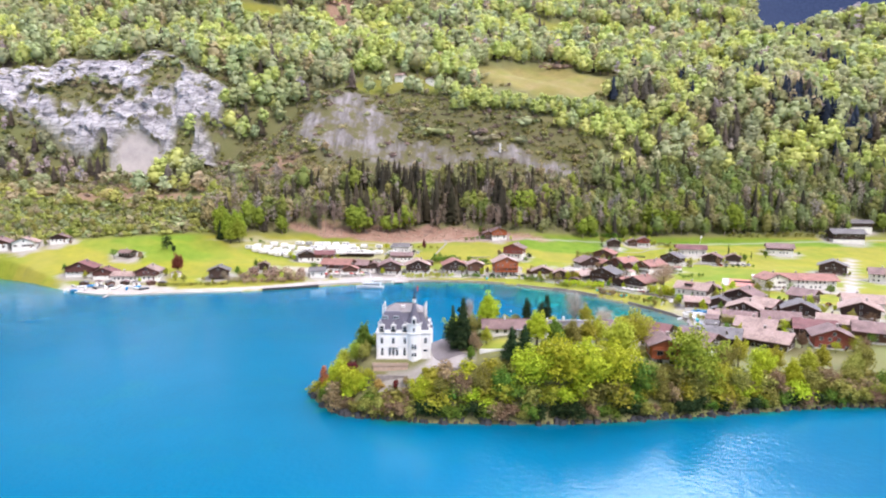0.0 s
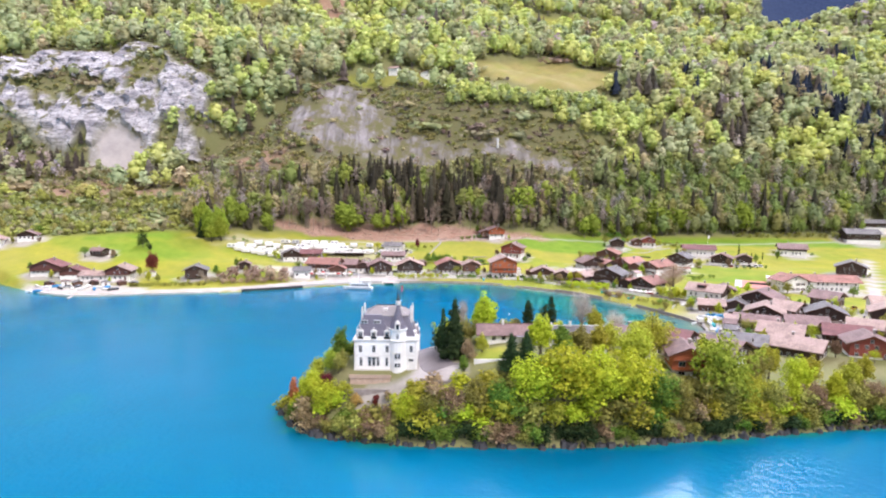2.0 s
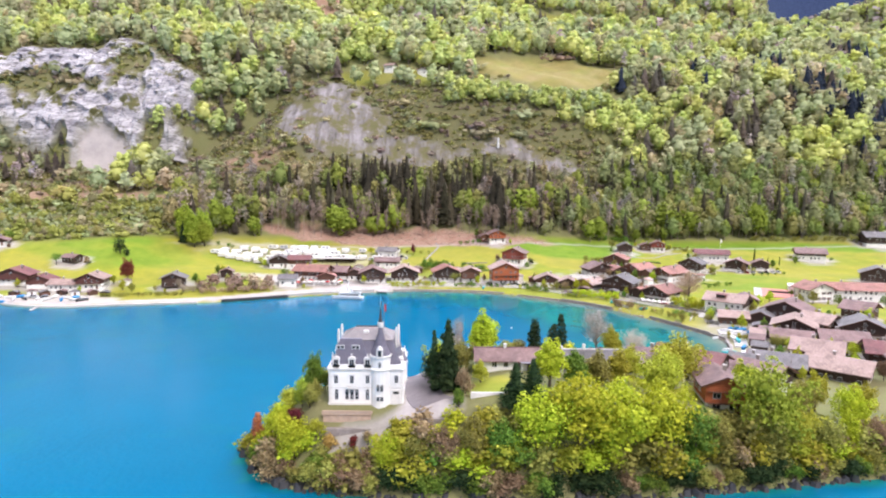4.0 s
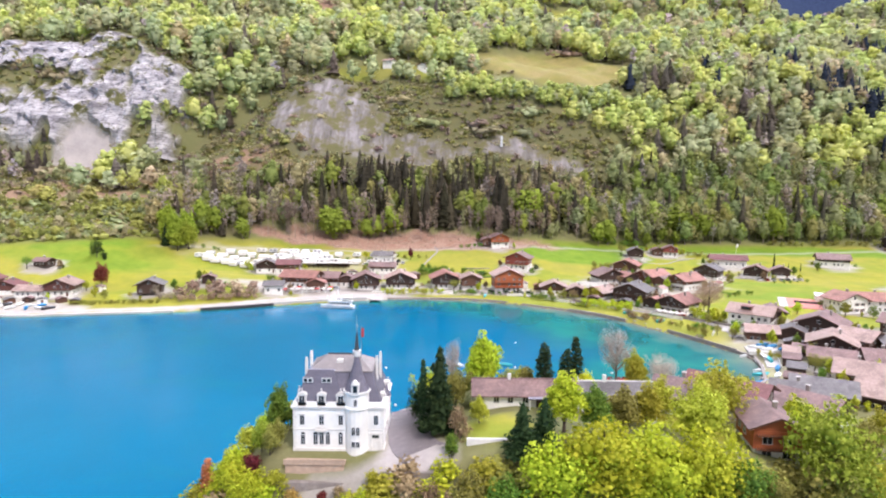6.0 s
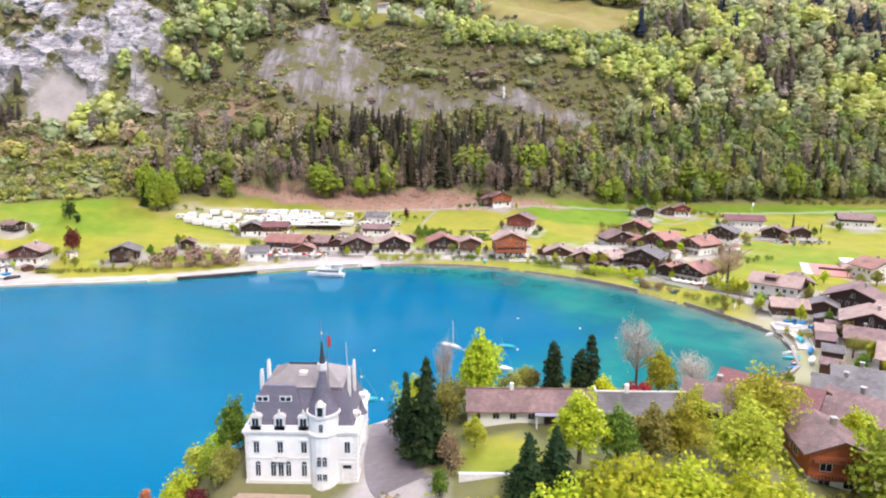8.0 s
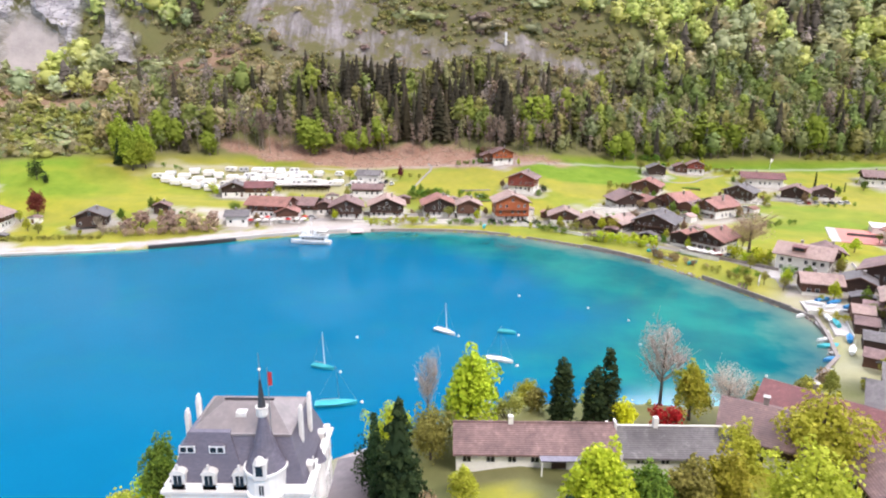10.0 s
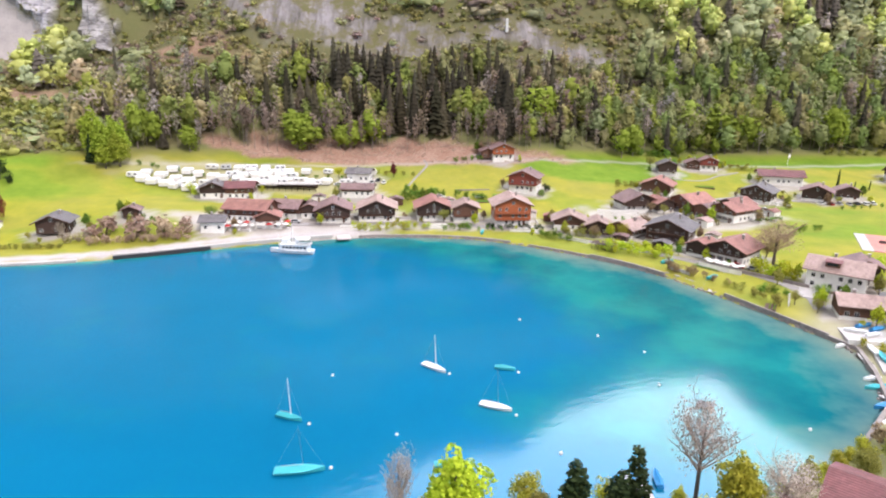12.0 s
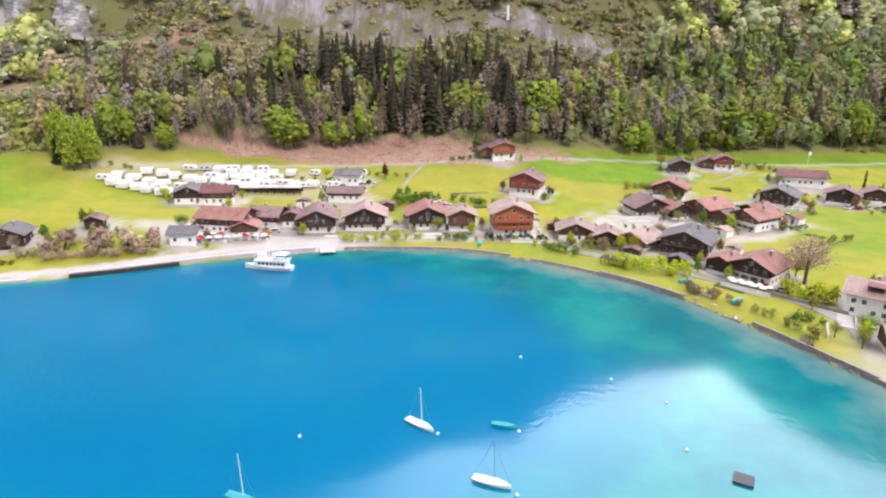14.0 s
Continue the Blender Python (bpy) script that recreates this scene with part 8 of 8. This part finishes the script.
# parasols on the restaurant terrace
for i in range(16):
    px, py = -70 + (i % 8) * 2.9, 375.2 + (i // 8) * 3.2 + (i % 8) * 1.0
    p = thing("parasol", pose(px, py, height(px, py)), "open white parasol on the restaurant terrace", "parasol", "terrace parasols")
    part("pole", Geo().rod((0, 0, 0), (0, 0, 2.6), 0.05), METAL, p)
    part("canopy", Geo().lathe(0, 0, [(1.45, 2.1), (1.4, 2.16), (0.05, 2.75)], 8), CANVAS if i % 5 else RED_CLOTH, p)
    t = thing("table", pose(px + 1.2, py - 0.4, height(px + 1.2, py - 0.4)), "small white terrace table under a parasol", "table", "terrace tables")
    part("tabletop", Geo().box(-0.5, -0.4, 0.7, 0.5, 0.4, 0.75), WHITE_PAINT, t)
    part("leg", Geo().rod((0, 0, 0), (0, 0, 0.7), 0.05), METAL, t)

# tennis court, with a pale strip along it
court = thing("tennis_court", pose(176, 365, height(176, 365) + 0.25, 0, 0, -25), "pink clay tennis court beside the school", "court")
part("surface", Geo().box(-9, -13, -1.2, 9, 13, 0.0), CLAY_COURT, court)
part("apron", Geo().box(-12.5, -13, -1.2, -9.01, 13, 0.0), CONCRETE, court, "pale grey paved strip")
part("net", Geo().box(-6, -0.03, 0.0, 6, 0.03, 1.0), DARK_METAL, court)
hall = thing("roof_tarp", pose(191, 372, height(191, 372), 0, 0, -25), "low white flat-roofed hall behind the court", "building")
part("wall", Geo().box(-7, -5, -1, 7, 5, 2.8), PLASTER, hall)
part("roof", Geo().box(-7.4, -5.4, 2.8, 7.4, 5.4, 3.05), WHITE_PAINT, hall)

# white post on the meadow
post = thing("flagpole", pose(203, 500, height(203, 500)), "white pole with a pale pennant on the meadow", "flagpole")
part("pole", Geo().rod((0, 0, -0.3), (0, 0, 6.5), 0.12, 0.08), WHITE_PAINT, post)
part("pennant", Geo().box(0.1, -0.02, 4.2, 1.2, 0.02, 6.2), WHITE_PAINT, post)


# ---- the fall and the gallery on the mountainside ----
def waterfall():
    g = Geo()
    r = np.random.default_rng(4)
    x, y = 49.0, 566.0
    z1 = height(x, y + 6) + 3.0
    for k in range(5):
        px = x + (k - 2) * 0.3
        g.box(px - 0.25, y - 1.5 + r.uniform(-0.3, 0.3), z1 - 9, px + 0.25, y - 1.0 + r.uniform(-0.3, 0.3), z1 - r.uniform(0, 1.2), 0.08)
    ob = new("waterfall", g.mesh("waterfall", WHITE_PAINT))
    return tagged(ob, "thin white waterfall on the wooded slope", "waterfall", kind="stuff")


waterfall()
for gx, gy, n in ((-150, 0, 8), (-104, 0, 6), (20, 0, 5), (95, 0, 8)):
    y0 = float(lerp_table(np.array([gx]), FOOT)[0]) + 46
    gal = thing("road_gallery", pose(gx, y0 + 4 * math.sin(gx / 60), height(gx, y0) - 0.4), "grey concrete retaining wall along the hillside road", "wall", "hillside road walls")
    part("panel", Geo().box(-n * 3.2, 4.0, -1, n * 3.2, 5.0, 4.2), CONCRETE, gal)
    part("kerb", Geo().box(-n * 3.2, -3.6, -1, n * 3.2, -3.2, 1.0), CONCRETE, gal)

# hamlet on the clearing above the cliffs
for hx, hy, w, d, turn, roof, walls in ((-30, 634, 9, 7, 30, ROOF_BROWN, DARK_WOOD), (-14, 640, 8, 6.5, -20, ROOF_TAN, PLASTER), (2, 632, 9, 7, 60, ROOF_GREY, DARK_WOOD),
                                        (24, 644, 10, 8, 15, ROOF_BROWN, DARK_WOOD), (-44, 648, 10, 8, 70, ROOF_TAN, PLASTER)):
    house(hx, hy, w, d, 3.4, turn, roof, walls, "mountain farmhouse on the high clearing", base=1.2, group="hamlet above the cliffs", name="farmhouse")


def shade_rocks():
    """Boulders along the peninsula's foot, near-black to stand in for the shade there."""
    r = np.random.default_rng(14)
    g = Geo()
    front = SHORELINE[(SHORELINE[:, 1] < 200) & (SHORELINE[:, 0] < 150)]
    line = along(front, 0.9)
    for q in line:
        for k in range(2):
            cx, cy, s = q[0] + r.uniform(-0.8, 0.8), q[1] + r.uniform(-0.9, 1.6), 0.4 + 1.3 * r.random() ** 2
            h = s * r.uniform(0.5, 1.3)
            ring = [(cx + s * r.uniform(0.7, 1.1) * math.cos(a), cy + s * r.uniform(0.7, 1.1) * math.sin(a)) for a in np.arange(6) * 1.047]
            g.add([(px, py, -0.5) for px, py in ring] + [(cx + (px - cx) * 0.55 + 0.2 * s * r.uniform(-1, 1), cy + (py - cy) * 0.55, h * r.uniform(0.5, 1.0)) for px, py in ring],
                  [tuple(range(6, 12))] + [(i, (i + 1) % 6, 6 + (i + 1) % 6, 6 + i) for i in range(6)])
    return tagged(new("shade_rocks", g.mesh("shade_rocks", DARK_WALL)), "near-black boulders standing in for shade along the peninsula's foot", "rocks", kind="stuff")


shade_rocks()


def beach_stones():
    """Brown-grey stones strewn along the village shore."""
    r = np.random.default_rng(15)
    g = Geo()
    front = SHORELINE[(SHORELINE[:, 1] > 255) & (SHORELINE[:, 0] > -24) & (SHORELINE[:, 0] < 115)]
    for q in along(front, 0.8):
        for k in range(2):
            cx, cy, size = q[0] + r.uniform(-0.9, 0.9), q[1] + r.uniform(-1.2, 1.2), r.uniform(0.25, 0.75)
            ring = [(cx + size * r.uniform(0.7, 1.1) * math.cos(a), cy + size * r.uniform(0.7, 1.1) * math.sin(a)) for a in np.arange(6) * 1.047]
            g.add([(px, py, -0.4) for px, py in ring] + [(cx + (px - cx) * 0.65, cy + (py - cy) * 0.65, size * r.uniform(0.5, 0.9)) for px, py in ring],
                  [tuple(range(6, 12))] + [(i, (i + 1) % 6, 6 + (i + 1) % 6, 6 + i) for i in range(6)])
    return tagged(new("beach_stones", g.mesh("beach_stones", STONE)), "brown-grey stones along the village shore", "stones", kind="stuff")


beach_stones()


# ---- sheds, beds and boats round the village ----
def garden_shed(x, y, turn, w, d, h, wall, roof, label):
    root = thing("garden_shed", pose(x, y, height(x, y) - 0.1, 0, 0, turn), label, "shed", "garden sheds")
    part("wall", Geo().box(-w / 2, -d / 2, -0.6, w / 2, d / 2, h), wall, root)
    part("roof", gable_roof(w, d, h, 18, 0.35, 0.14)[0], roof, root)
    part("door", Geo().box(-0.45, -d / 2 - 0.05, 0.1, 0.45, -d / 2, h - 0.2), BROWN_WOOD, root)
    return root


for x, y, turn, w, d, h, wall, roof, label in (
        (78, 372, -30, 5, 4, 2.4, DARK_WOOD, ROOF_BROWN, "dark wooden shed on the shore lawn"), (90, 362, -32, 6, 4, 2.6, DARK_WOOD, ROOF_GREY, "low dark shed beside the clipped trees"),
        (112, 372, -40, 5, 4, 2.5, PLASTER, ROOF_TAN, "pale garage in the village"), (116, 392, -50, 6, 5, 2.6, PLASTER, ROOF_TAN, "pale garage beside the lane"),
        (148, 424, -40, 7, 5, 2.7, BROWN_WOOD, ROOF_TAN, "brown shed behind the village"), (152, 410, -55, 5, 5, 2.5, PLASTER, ROOF_RED, "small white outhouse in the village"),
        (129, 291, -20, 6, 4, 2.5, DARK_WOOD, ROOF_GREY, "dark boat shed by the harbour"), (127, 283, 60, 7, 5, 2.8, DARK_WOOD, ROOF_BROWN, "dark boat shed by the harbour"),
        (122, 280, 65, 8, 5, 2.8, BROWN_WOOD, ROOF_TAN, "brown boat shed by the harbour"), (118, 272, 62, 7, 5, 2.7, DARK_WOOD, ROOF_BROWN, "dark boat shed by the harbour"),
        (114, 262, 60, 7, 5, 2.7, DARK_WOOD, ROOF_GREY, "grey-roofed boat shed by the harbour"), (108, 252, 55, 6, 5, 2.6, BROWN_WOOD, ROOF_BROWN, "brown boat shed by the harbour"),
        (152, 296, 20, 6, 5, 2.6, PLASTER, ROOF_TAN, "pale outhouse in the crowded village"), (168, 284, -30, 6, 5, 2.6, DARK_WOOD, ROOF_BROWN, "dark outhouse in the crowded village"),
        (150, 272, 60, 6, 5, 2.8, PLASTER, ROOF_RED, "small white outhouse in the crowded village"), (170, 262, 55, 7, 5, 2.8, PLASTER, ROOF_TAN, "pale outhouse beside the lane"),
        (136, 254, 60, 6, 5, 2.8, DARK_WOOD, ROOF_TAN, "dark outhouse in the crowded village"), (130, 238, 50, 6, 5, 2.8, PLASTER, ROOF_TAN, "pale outhouse between the barns"),
        (-45, 425, 5, 6, 4, 2.5, PLASTER, ROOF_BROWN, "pale washhouse below the camp site"), (-10, 424, 5, 6, 5, 2.5, BROWN_WOOD, ROOF_BROWN, "brown shed behind the lakefront"),
        (14, 424, 8, 5, 4, 2.4, PLASTER, ROOF_TAN, "pale garage behind the lakefront"), (48, 408, -5, 6, 5, 2.5, PLASTER, ROOF_TAN, "pale garage beside the hotel"),
        (56, 402, -8, 5, 4, 2.4, BROWN_WOOD, ROOF_RED, "brown garden shed beside the hotel"), (-160, 376, 10, 5, 4, 2.4, PLASTER, ROOF_TAN, "pale outhouse beside the lakeside hotel")):
    garden_shed(x, y, turn, w, d, h, wall, roof, label)
SOIL = surface("dark_garden_soil", (0.14, 0.09, 0.065), (0.08, 0.05, 0.04), 1.6, 0.3, 0.95, 0.6)
for x, y, turn, w, d in ((99, 342, -48, 9, 5), (88, 391, -15, 8, 4), (-4, 398, 5, 5, 3), (118, 360, -40, 7, 5), (150, 392, -50, 7, 4), (166, 452, -30, 9, 5), (103, 308, 60, 5, 3), (14, 396, 5, 4, 3),
                         (142, 460, -20, 10, 5), (30, 428, 8, 8, 4)):
    bed = thing("garden_bed", pose(x, y, height(x, y), 0, 0, turn), "brown dug garden bed with low plants", "garden bed", "garden beds")
    part("soil", Geo().box(-w / 2, -d / 2, -0.5, w / 2, d / 2, 0.12, 0.1), SOIL, bed)
    for k in range(int(d / 1.1)):
        py = -d / 2 + 0.6 + k * 1.1
        g = Geo().box(-w / 2 + 0.3, py - 0.24, 0.1, w / 2 - 0.3, py + 0.24, 0.4, 0.14)
        part("planted_ridge", g, LEAF_GREEN, bed)
for bx, by, turn, cov, label in ((119.5, 293.5, 20, BLUE_COVER, "boat under a bright blue cover on the hard"), (121.5, 291.2, 22, BLUE_COVER, "boat under a bright blue cover on the hard"), (115.5, 290.5, 160, None, "white boat stored on the hard"),
                                 (113, 280, 80, None, "white boat stored on the hard"), (110.5, 266, 60, BLUE_COVER, "boat under a bright blue cover on the hard"), (113, 276, 75, TEAL_COVER, "boat under a turquoise cover on the hard"),
                                 (107, 259, 55, None, "white boat stored on the hard")):
    ob = boat(bx, by, turn, 5.2, cov, 0, label, "motor_boat")
    ob.location.z = height(bx, by) + 0.32


def felled_logs():
    """Stumps and felled trunks strewn over the clear-cut below the wood."""
    r = np.random.default_rng(19)
    g = Geo()
    done = 0
    while done < 430:
        x, y = r.uniform(-110, 75), r.uniform(470, 505)
        if float(cover(np.array([x]), np.array([y]))[2][0]) < 0.45:
            continue
        z, a, k = height(x, y), r.uniform(0, 3.14), r.uniform(1.5, 5.0)
        if done % 4:
            x2, y2 = x + k * math.cos(a), y + k * 0.5 * math.sin(a)
            g.rod((x, y, z + 0.2), (x2, y2, height(x2, y2) + r.uniform(0.15, 0.6)), r.uniform(0.12, 0.26), 0.1, 5)
        else:
            g.rod((x, y, z - 0.4), (x, y, z + r.uniform(0.4, 0.9)), 0.4, 0.3, 7)
        done += 1
    return tagged(new("felled_logs", g.mesh("felled_logs", surface("cut_timber", (0.58, 0.44, 0.35), (0.3, 0.2, 0.15), 1.5, 0.3, 0.9, 0.4))), "felled trunks and stumps on the bare slope", "logs", kind="stuff")


felled_logs()


# low walls and paved yards between the lakefront houses
yard_rng = np.random.default_rng(61)
for k, (hx, hy, hw, hd, hh, turn, *rest) in enumerate(VILLAGE):
    if not (-70 < hx < 190 and 250 < hy < 450) or k % 2:
        continue
    side = -1 if k % 4 else 1
    a = radians(turn)
    px, py = hx + side * (hw * 0.5 + 3.2) * math.cos(a), hy + side * (hw * 0.5 + 3.2) * math.sin(a)
    px, py = px + 3.0 * math.sin(a), py - 3.0 * math.cos(a)
    if float(shore_distance(np.array([px]), np.array([py]))[0]) < 3 or min(math.hypot(px - o[0], py - o[1]) - 0.5 * max(o[2], o[3]) for j, o in enumerate(VILLAGE) if j != k) < 2:
        continue
    long = yard_rng.uniform(4, 8)
    yard = thing("garden_wall", pose(px, py, height(px, py), 0, 0, turn + 90 * (k % 3 == 0)), "low pale garden wall beside a village house", "wall", "garden walls")
    part("wall", Geo().box(-long / 2, -0.15, -0.8, long / 2, 0.15, 0.9), (PLASTER, CONCRETE, STONE)[k % 3], yard)
    part("coping", Geo().box(-long / 2 - 0.06, -0.22, 0.9, long / 2 + 0.06, 0.22, 1.0), CONCRETE, yard)
for px, py, turn, w, d in ((44, 391, 4, 9, 4), (-24, 392, 6, 12, 4), (8, 396, 5, 10, 4), (96, 364, -32, 10, 4), (101, 341, -48, 9, 4), (118, 318, 60, 9, 4), (128, 276, 60, 10, 4), (-66, 380, 80, 6, 9), (118.5, 287.5, -14, 14, 9), (112.5, 273, 68, 10, 4)):
    yard = thing("paved_yard", pose(px, py, height(px, py), 0, 0, turn), "pale paved yard before a lakefront house", "yard", "paved yards")
    part("paving", Geo().box(-w / 2, -d / 2, -0.9, w / 2, d / 2, 0.16, 0.05), CONCRETE, yard)
    part("low_wall", Geo().box(-w / 2, -d / 2 - 0.2, -0.9, w / 2, -d / 2, 0.75), PLASTER, yard)


# ---- lanes, garden walls and a lakeside pergola ----
LANE = surface("worn_asphalt_lane", (0.34, 0.31, 0.30), (0.24, 0.22, 0.215), 1.2, 0.15, 0.9, 0.2)


def lane(points, width, material, label):
    """A paved strip draped over the ground along a line in plan."""
    p = along(smooth_line(points, 2), 1.5)
    t = np.gradient(p, axis=0)
    t /= np.linalg.norm(t, axis=1)[:, None]
    side = np.stack([-t[:, 1], t[:, 0]], 1) * width / 2
    edge_a, edge_b = p - side, p + side
    g = Geo()
    for a, b in zip(edge_a, edge_b):
        za, zb = height(*a) + 0.12, height(*b) + 0.12
        g.v += [(a[0], a[1], za), (b[0], b[1], zb), (a[0], a[1], za - 0.5), (b[0], b[1], zb - 0.5)]
    for i in range(len(p) - 1):
        k = 4 * i
        g.f += [(k, k + 4, k + 5, k + 1), (k + 2, k + 6, k + 4, k), (k + 1, k + 5, k + 7, k + 3)]
    return tagged(new("lane", g.mesh("lane", material)), label, "lane", kind="structure")


lane([(56, 378), (78, 364), (97, 347.5), (113, 332), (118.5, 316), (115, 305)], 3.4, LANE, "grey shore lane behind the lakeside gardens")
lane([(-74, 383), (-48, 389), (-24, 394), (6, 397), (30, 393), (50, 384)], 4.0, LANE, "pale grey lane before the lakefront houses")
lane([(104, 392), (112, 404), (128, 432), (152, 446), (186, 438)], 3.0, LANE, "narrow grey lane through the village")
lane([(122, 474), (134, 469), (146, 470), (156, 480), (170, 486)], 1.1, LANE, "thin pale path to the upper chalets")
lane([(-6, 446), (-2, 460), (3, 474), (0, 480)], 1.2, LANE, "thin pale track up the meadow")
shore_wall("sea_wall", shore_between(60, 86, 0.5), 1.5, 0.7, STONE, "dark rough sea wall below the clipped trees", "wall")
pergola = thing("pergola", pose(69.5, 362.3, height(69.5, 362.3), 0, 0, -38), "low dark timber pergola beside the lake", "pergola")
part("roof", Geo().box(-4.2, -1.8, 2.2, 4.2, 1.8, 2.36), DARK_WOOD, pergola)
for i in range(4):
    for s in (-1.6, 1.6):
        part("post", Geo().box(-4.0 + i * 2.6, s - 0.08, -0.8, -3.84 + i * 2.6, s + 0.08, 2.2), DARK_WOOD, pergola)
for i in range(9):
    px, py = 99.5 + (i % 5) * 1.9, 344.5 - (i % 5) * 1.9 - (i // 5) * 2.2
    p = thing("parasol", pose(px, py, height(px, py)), "open white parasol on the guest house terrace", "parasol", "terrace parasols")
    part("pole", Geo().rod((0, 0, 0), (0, 0, 2.4), 0.05), METAL, p)
    part("canopy", Geo().lathe(0, 0, [(1.2, 2.0), (1.15, 2.06), (0.05, 2.55)], 8), CANVAS, p)
for px, py, turn, long, high in ((101, 338.5, -46, 14, 1.4), (88, 338, -55, 8, 0.9), (8, 390, 4, 9, 1.0), (-14, 390, 6, 8, 1.0), (44, 385, -6, 12, 1.0), (62, 372, -40, 9, 1.1), (78, 368, -38, 8, 1.1),
                                 (110, 312, 62, 9, 0.9), (146, 402, -55, 9, 1.0), (104, 404, 40, 8, 1.1), (90, 410, 5, 12, 1.1), (166, 432, -35, 10, 1.0)):
    yard = thing("garden_wall", pose(px, py, height(px, py), 0, 0, turn), "low pale rendered wall round a village garden", "wall", "garden walls")
    part("wall", Geo().box(-long / 2, -0.15, -0.9, long / 2, 0.15, high), PLASTER, yard)
    part("coping", Geo().box(-long / 2 - 0.06, -0.22, high, long / 2 + 0.06, 0.22, high + 0.1), CONCRETE, yard)

DRIVE = surface("mauve_grey_asphalt", (0.235, 0.205, 0.215), (0.165, 0.145, 0.155), 1.0, 0.2, 0.9, 0.15)
lane([(0.6, 202.5), (0.4, 192), (0.8, 183), (2.6, 176), (6.0, 172.6)], 7.4, DRIVE, "mauve-grey asphalt drive beside the castle")
end_wall = thing("balustrade", pose(0.5, 203.2, height(0.5, 203.2)), "pale stone balustrade at the drive's end above the lake", "balustrade")
part("base", Geo().box(-4.2, -0.25, -1.2, 4.2, 0.25, 0.25), CASTLE_STONE, end_wall)
part("rail", Geo().box(-4.3, -0.22, 0.85, 4.3, 0.22, 1.0), CASTLE_STONE, end_wall)
for i in range(12):
    part("baluster", Geo().lathe(-3.9 + i * 0.71, 0, [(0.09, 0.25), (0.14, 0.45), (0.08, 0.7), (0.12, 0.85)], 8), CASTLE_STONE, end_wall)

# ---- boatyard on the far shore ----
yard_rng = np.random.default_rng(71)
for i in range(17):
    bx, by = -207 + (i % 9) * 5.4 + yard_rng.uniform(-1.2, 1.2), 343.5 + (i // 9) * 5.2 + yard_rng.uniform(-1.0, 1.0) - 0.03 * (i % 9) * 5.4
    cov, label = ((None, "white boat laid up on the far shore"), (BLUE_COVER, "boat under a blue cover laid up on the far shore"), (None, "white boat laid up on the far shore"),
                  (CAR_DARK, "boat under a dark cover laid up on the far shore"), (CANVAS, "boat under a pale canvas cover laid up on the far shore"))[i % 5]
    ob = boat(bx, by, yard_rng.uniform(0, 360), yard_rng.uniform(4.2, 6.2), cov, 0, label, "laid_up_boat")
    ob.location.z = height(bx, by) + 0.33
for i in range(7):
    sx, sy = -203 + i * 7.4, 353.5 + (i % 2) * 2.0
    garden_shed(sx, sy, 10 + 20 * (i % 3), 4.0, 3.0, 2.0, (DARK_WOOD, PLASTER, BROWN_WOOD)[i % 3], (ROOF_GREY, ROOF_BROWN)[i % 2], "small boat hut on the far shore")
jetty(-178, 331.5, -80, 7.0, "short jetty before the lakeside hotel")
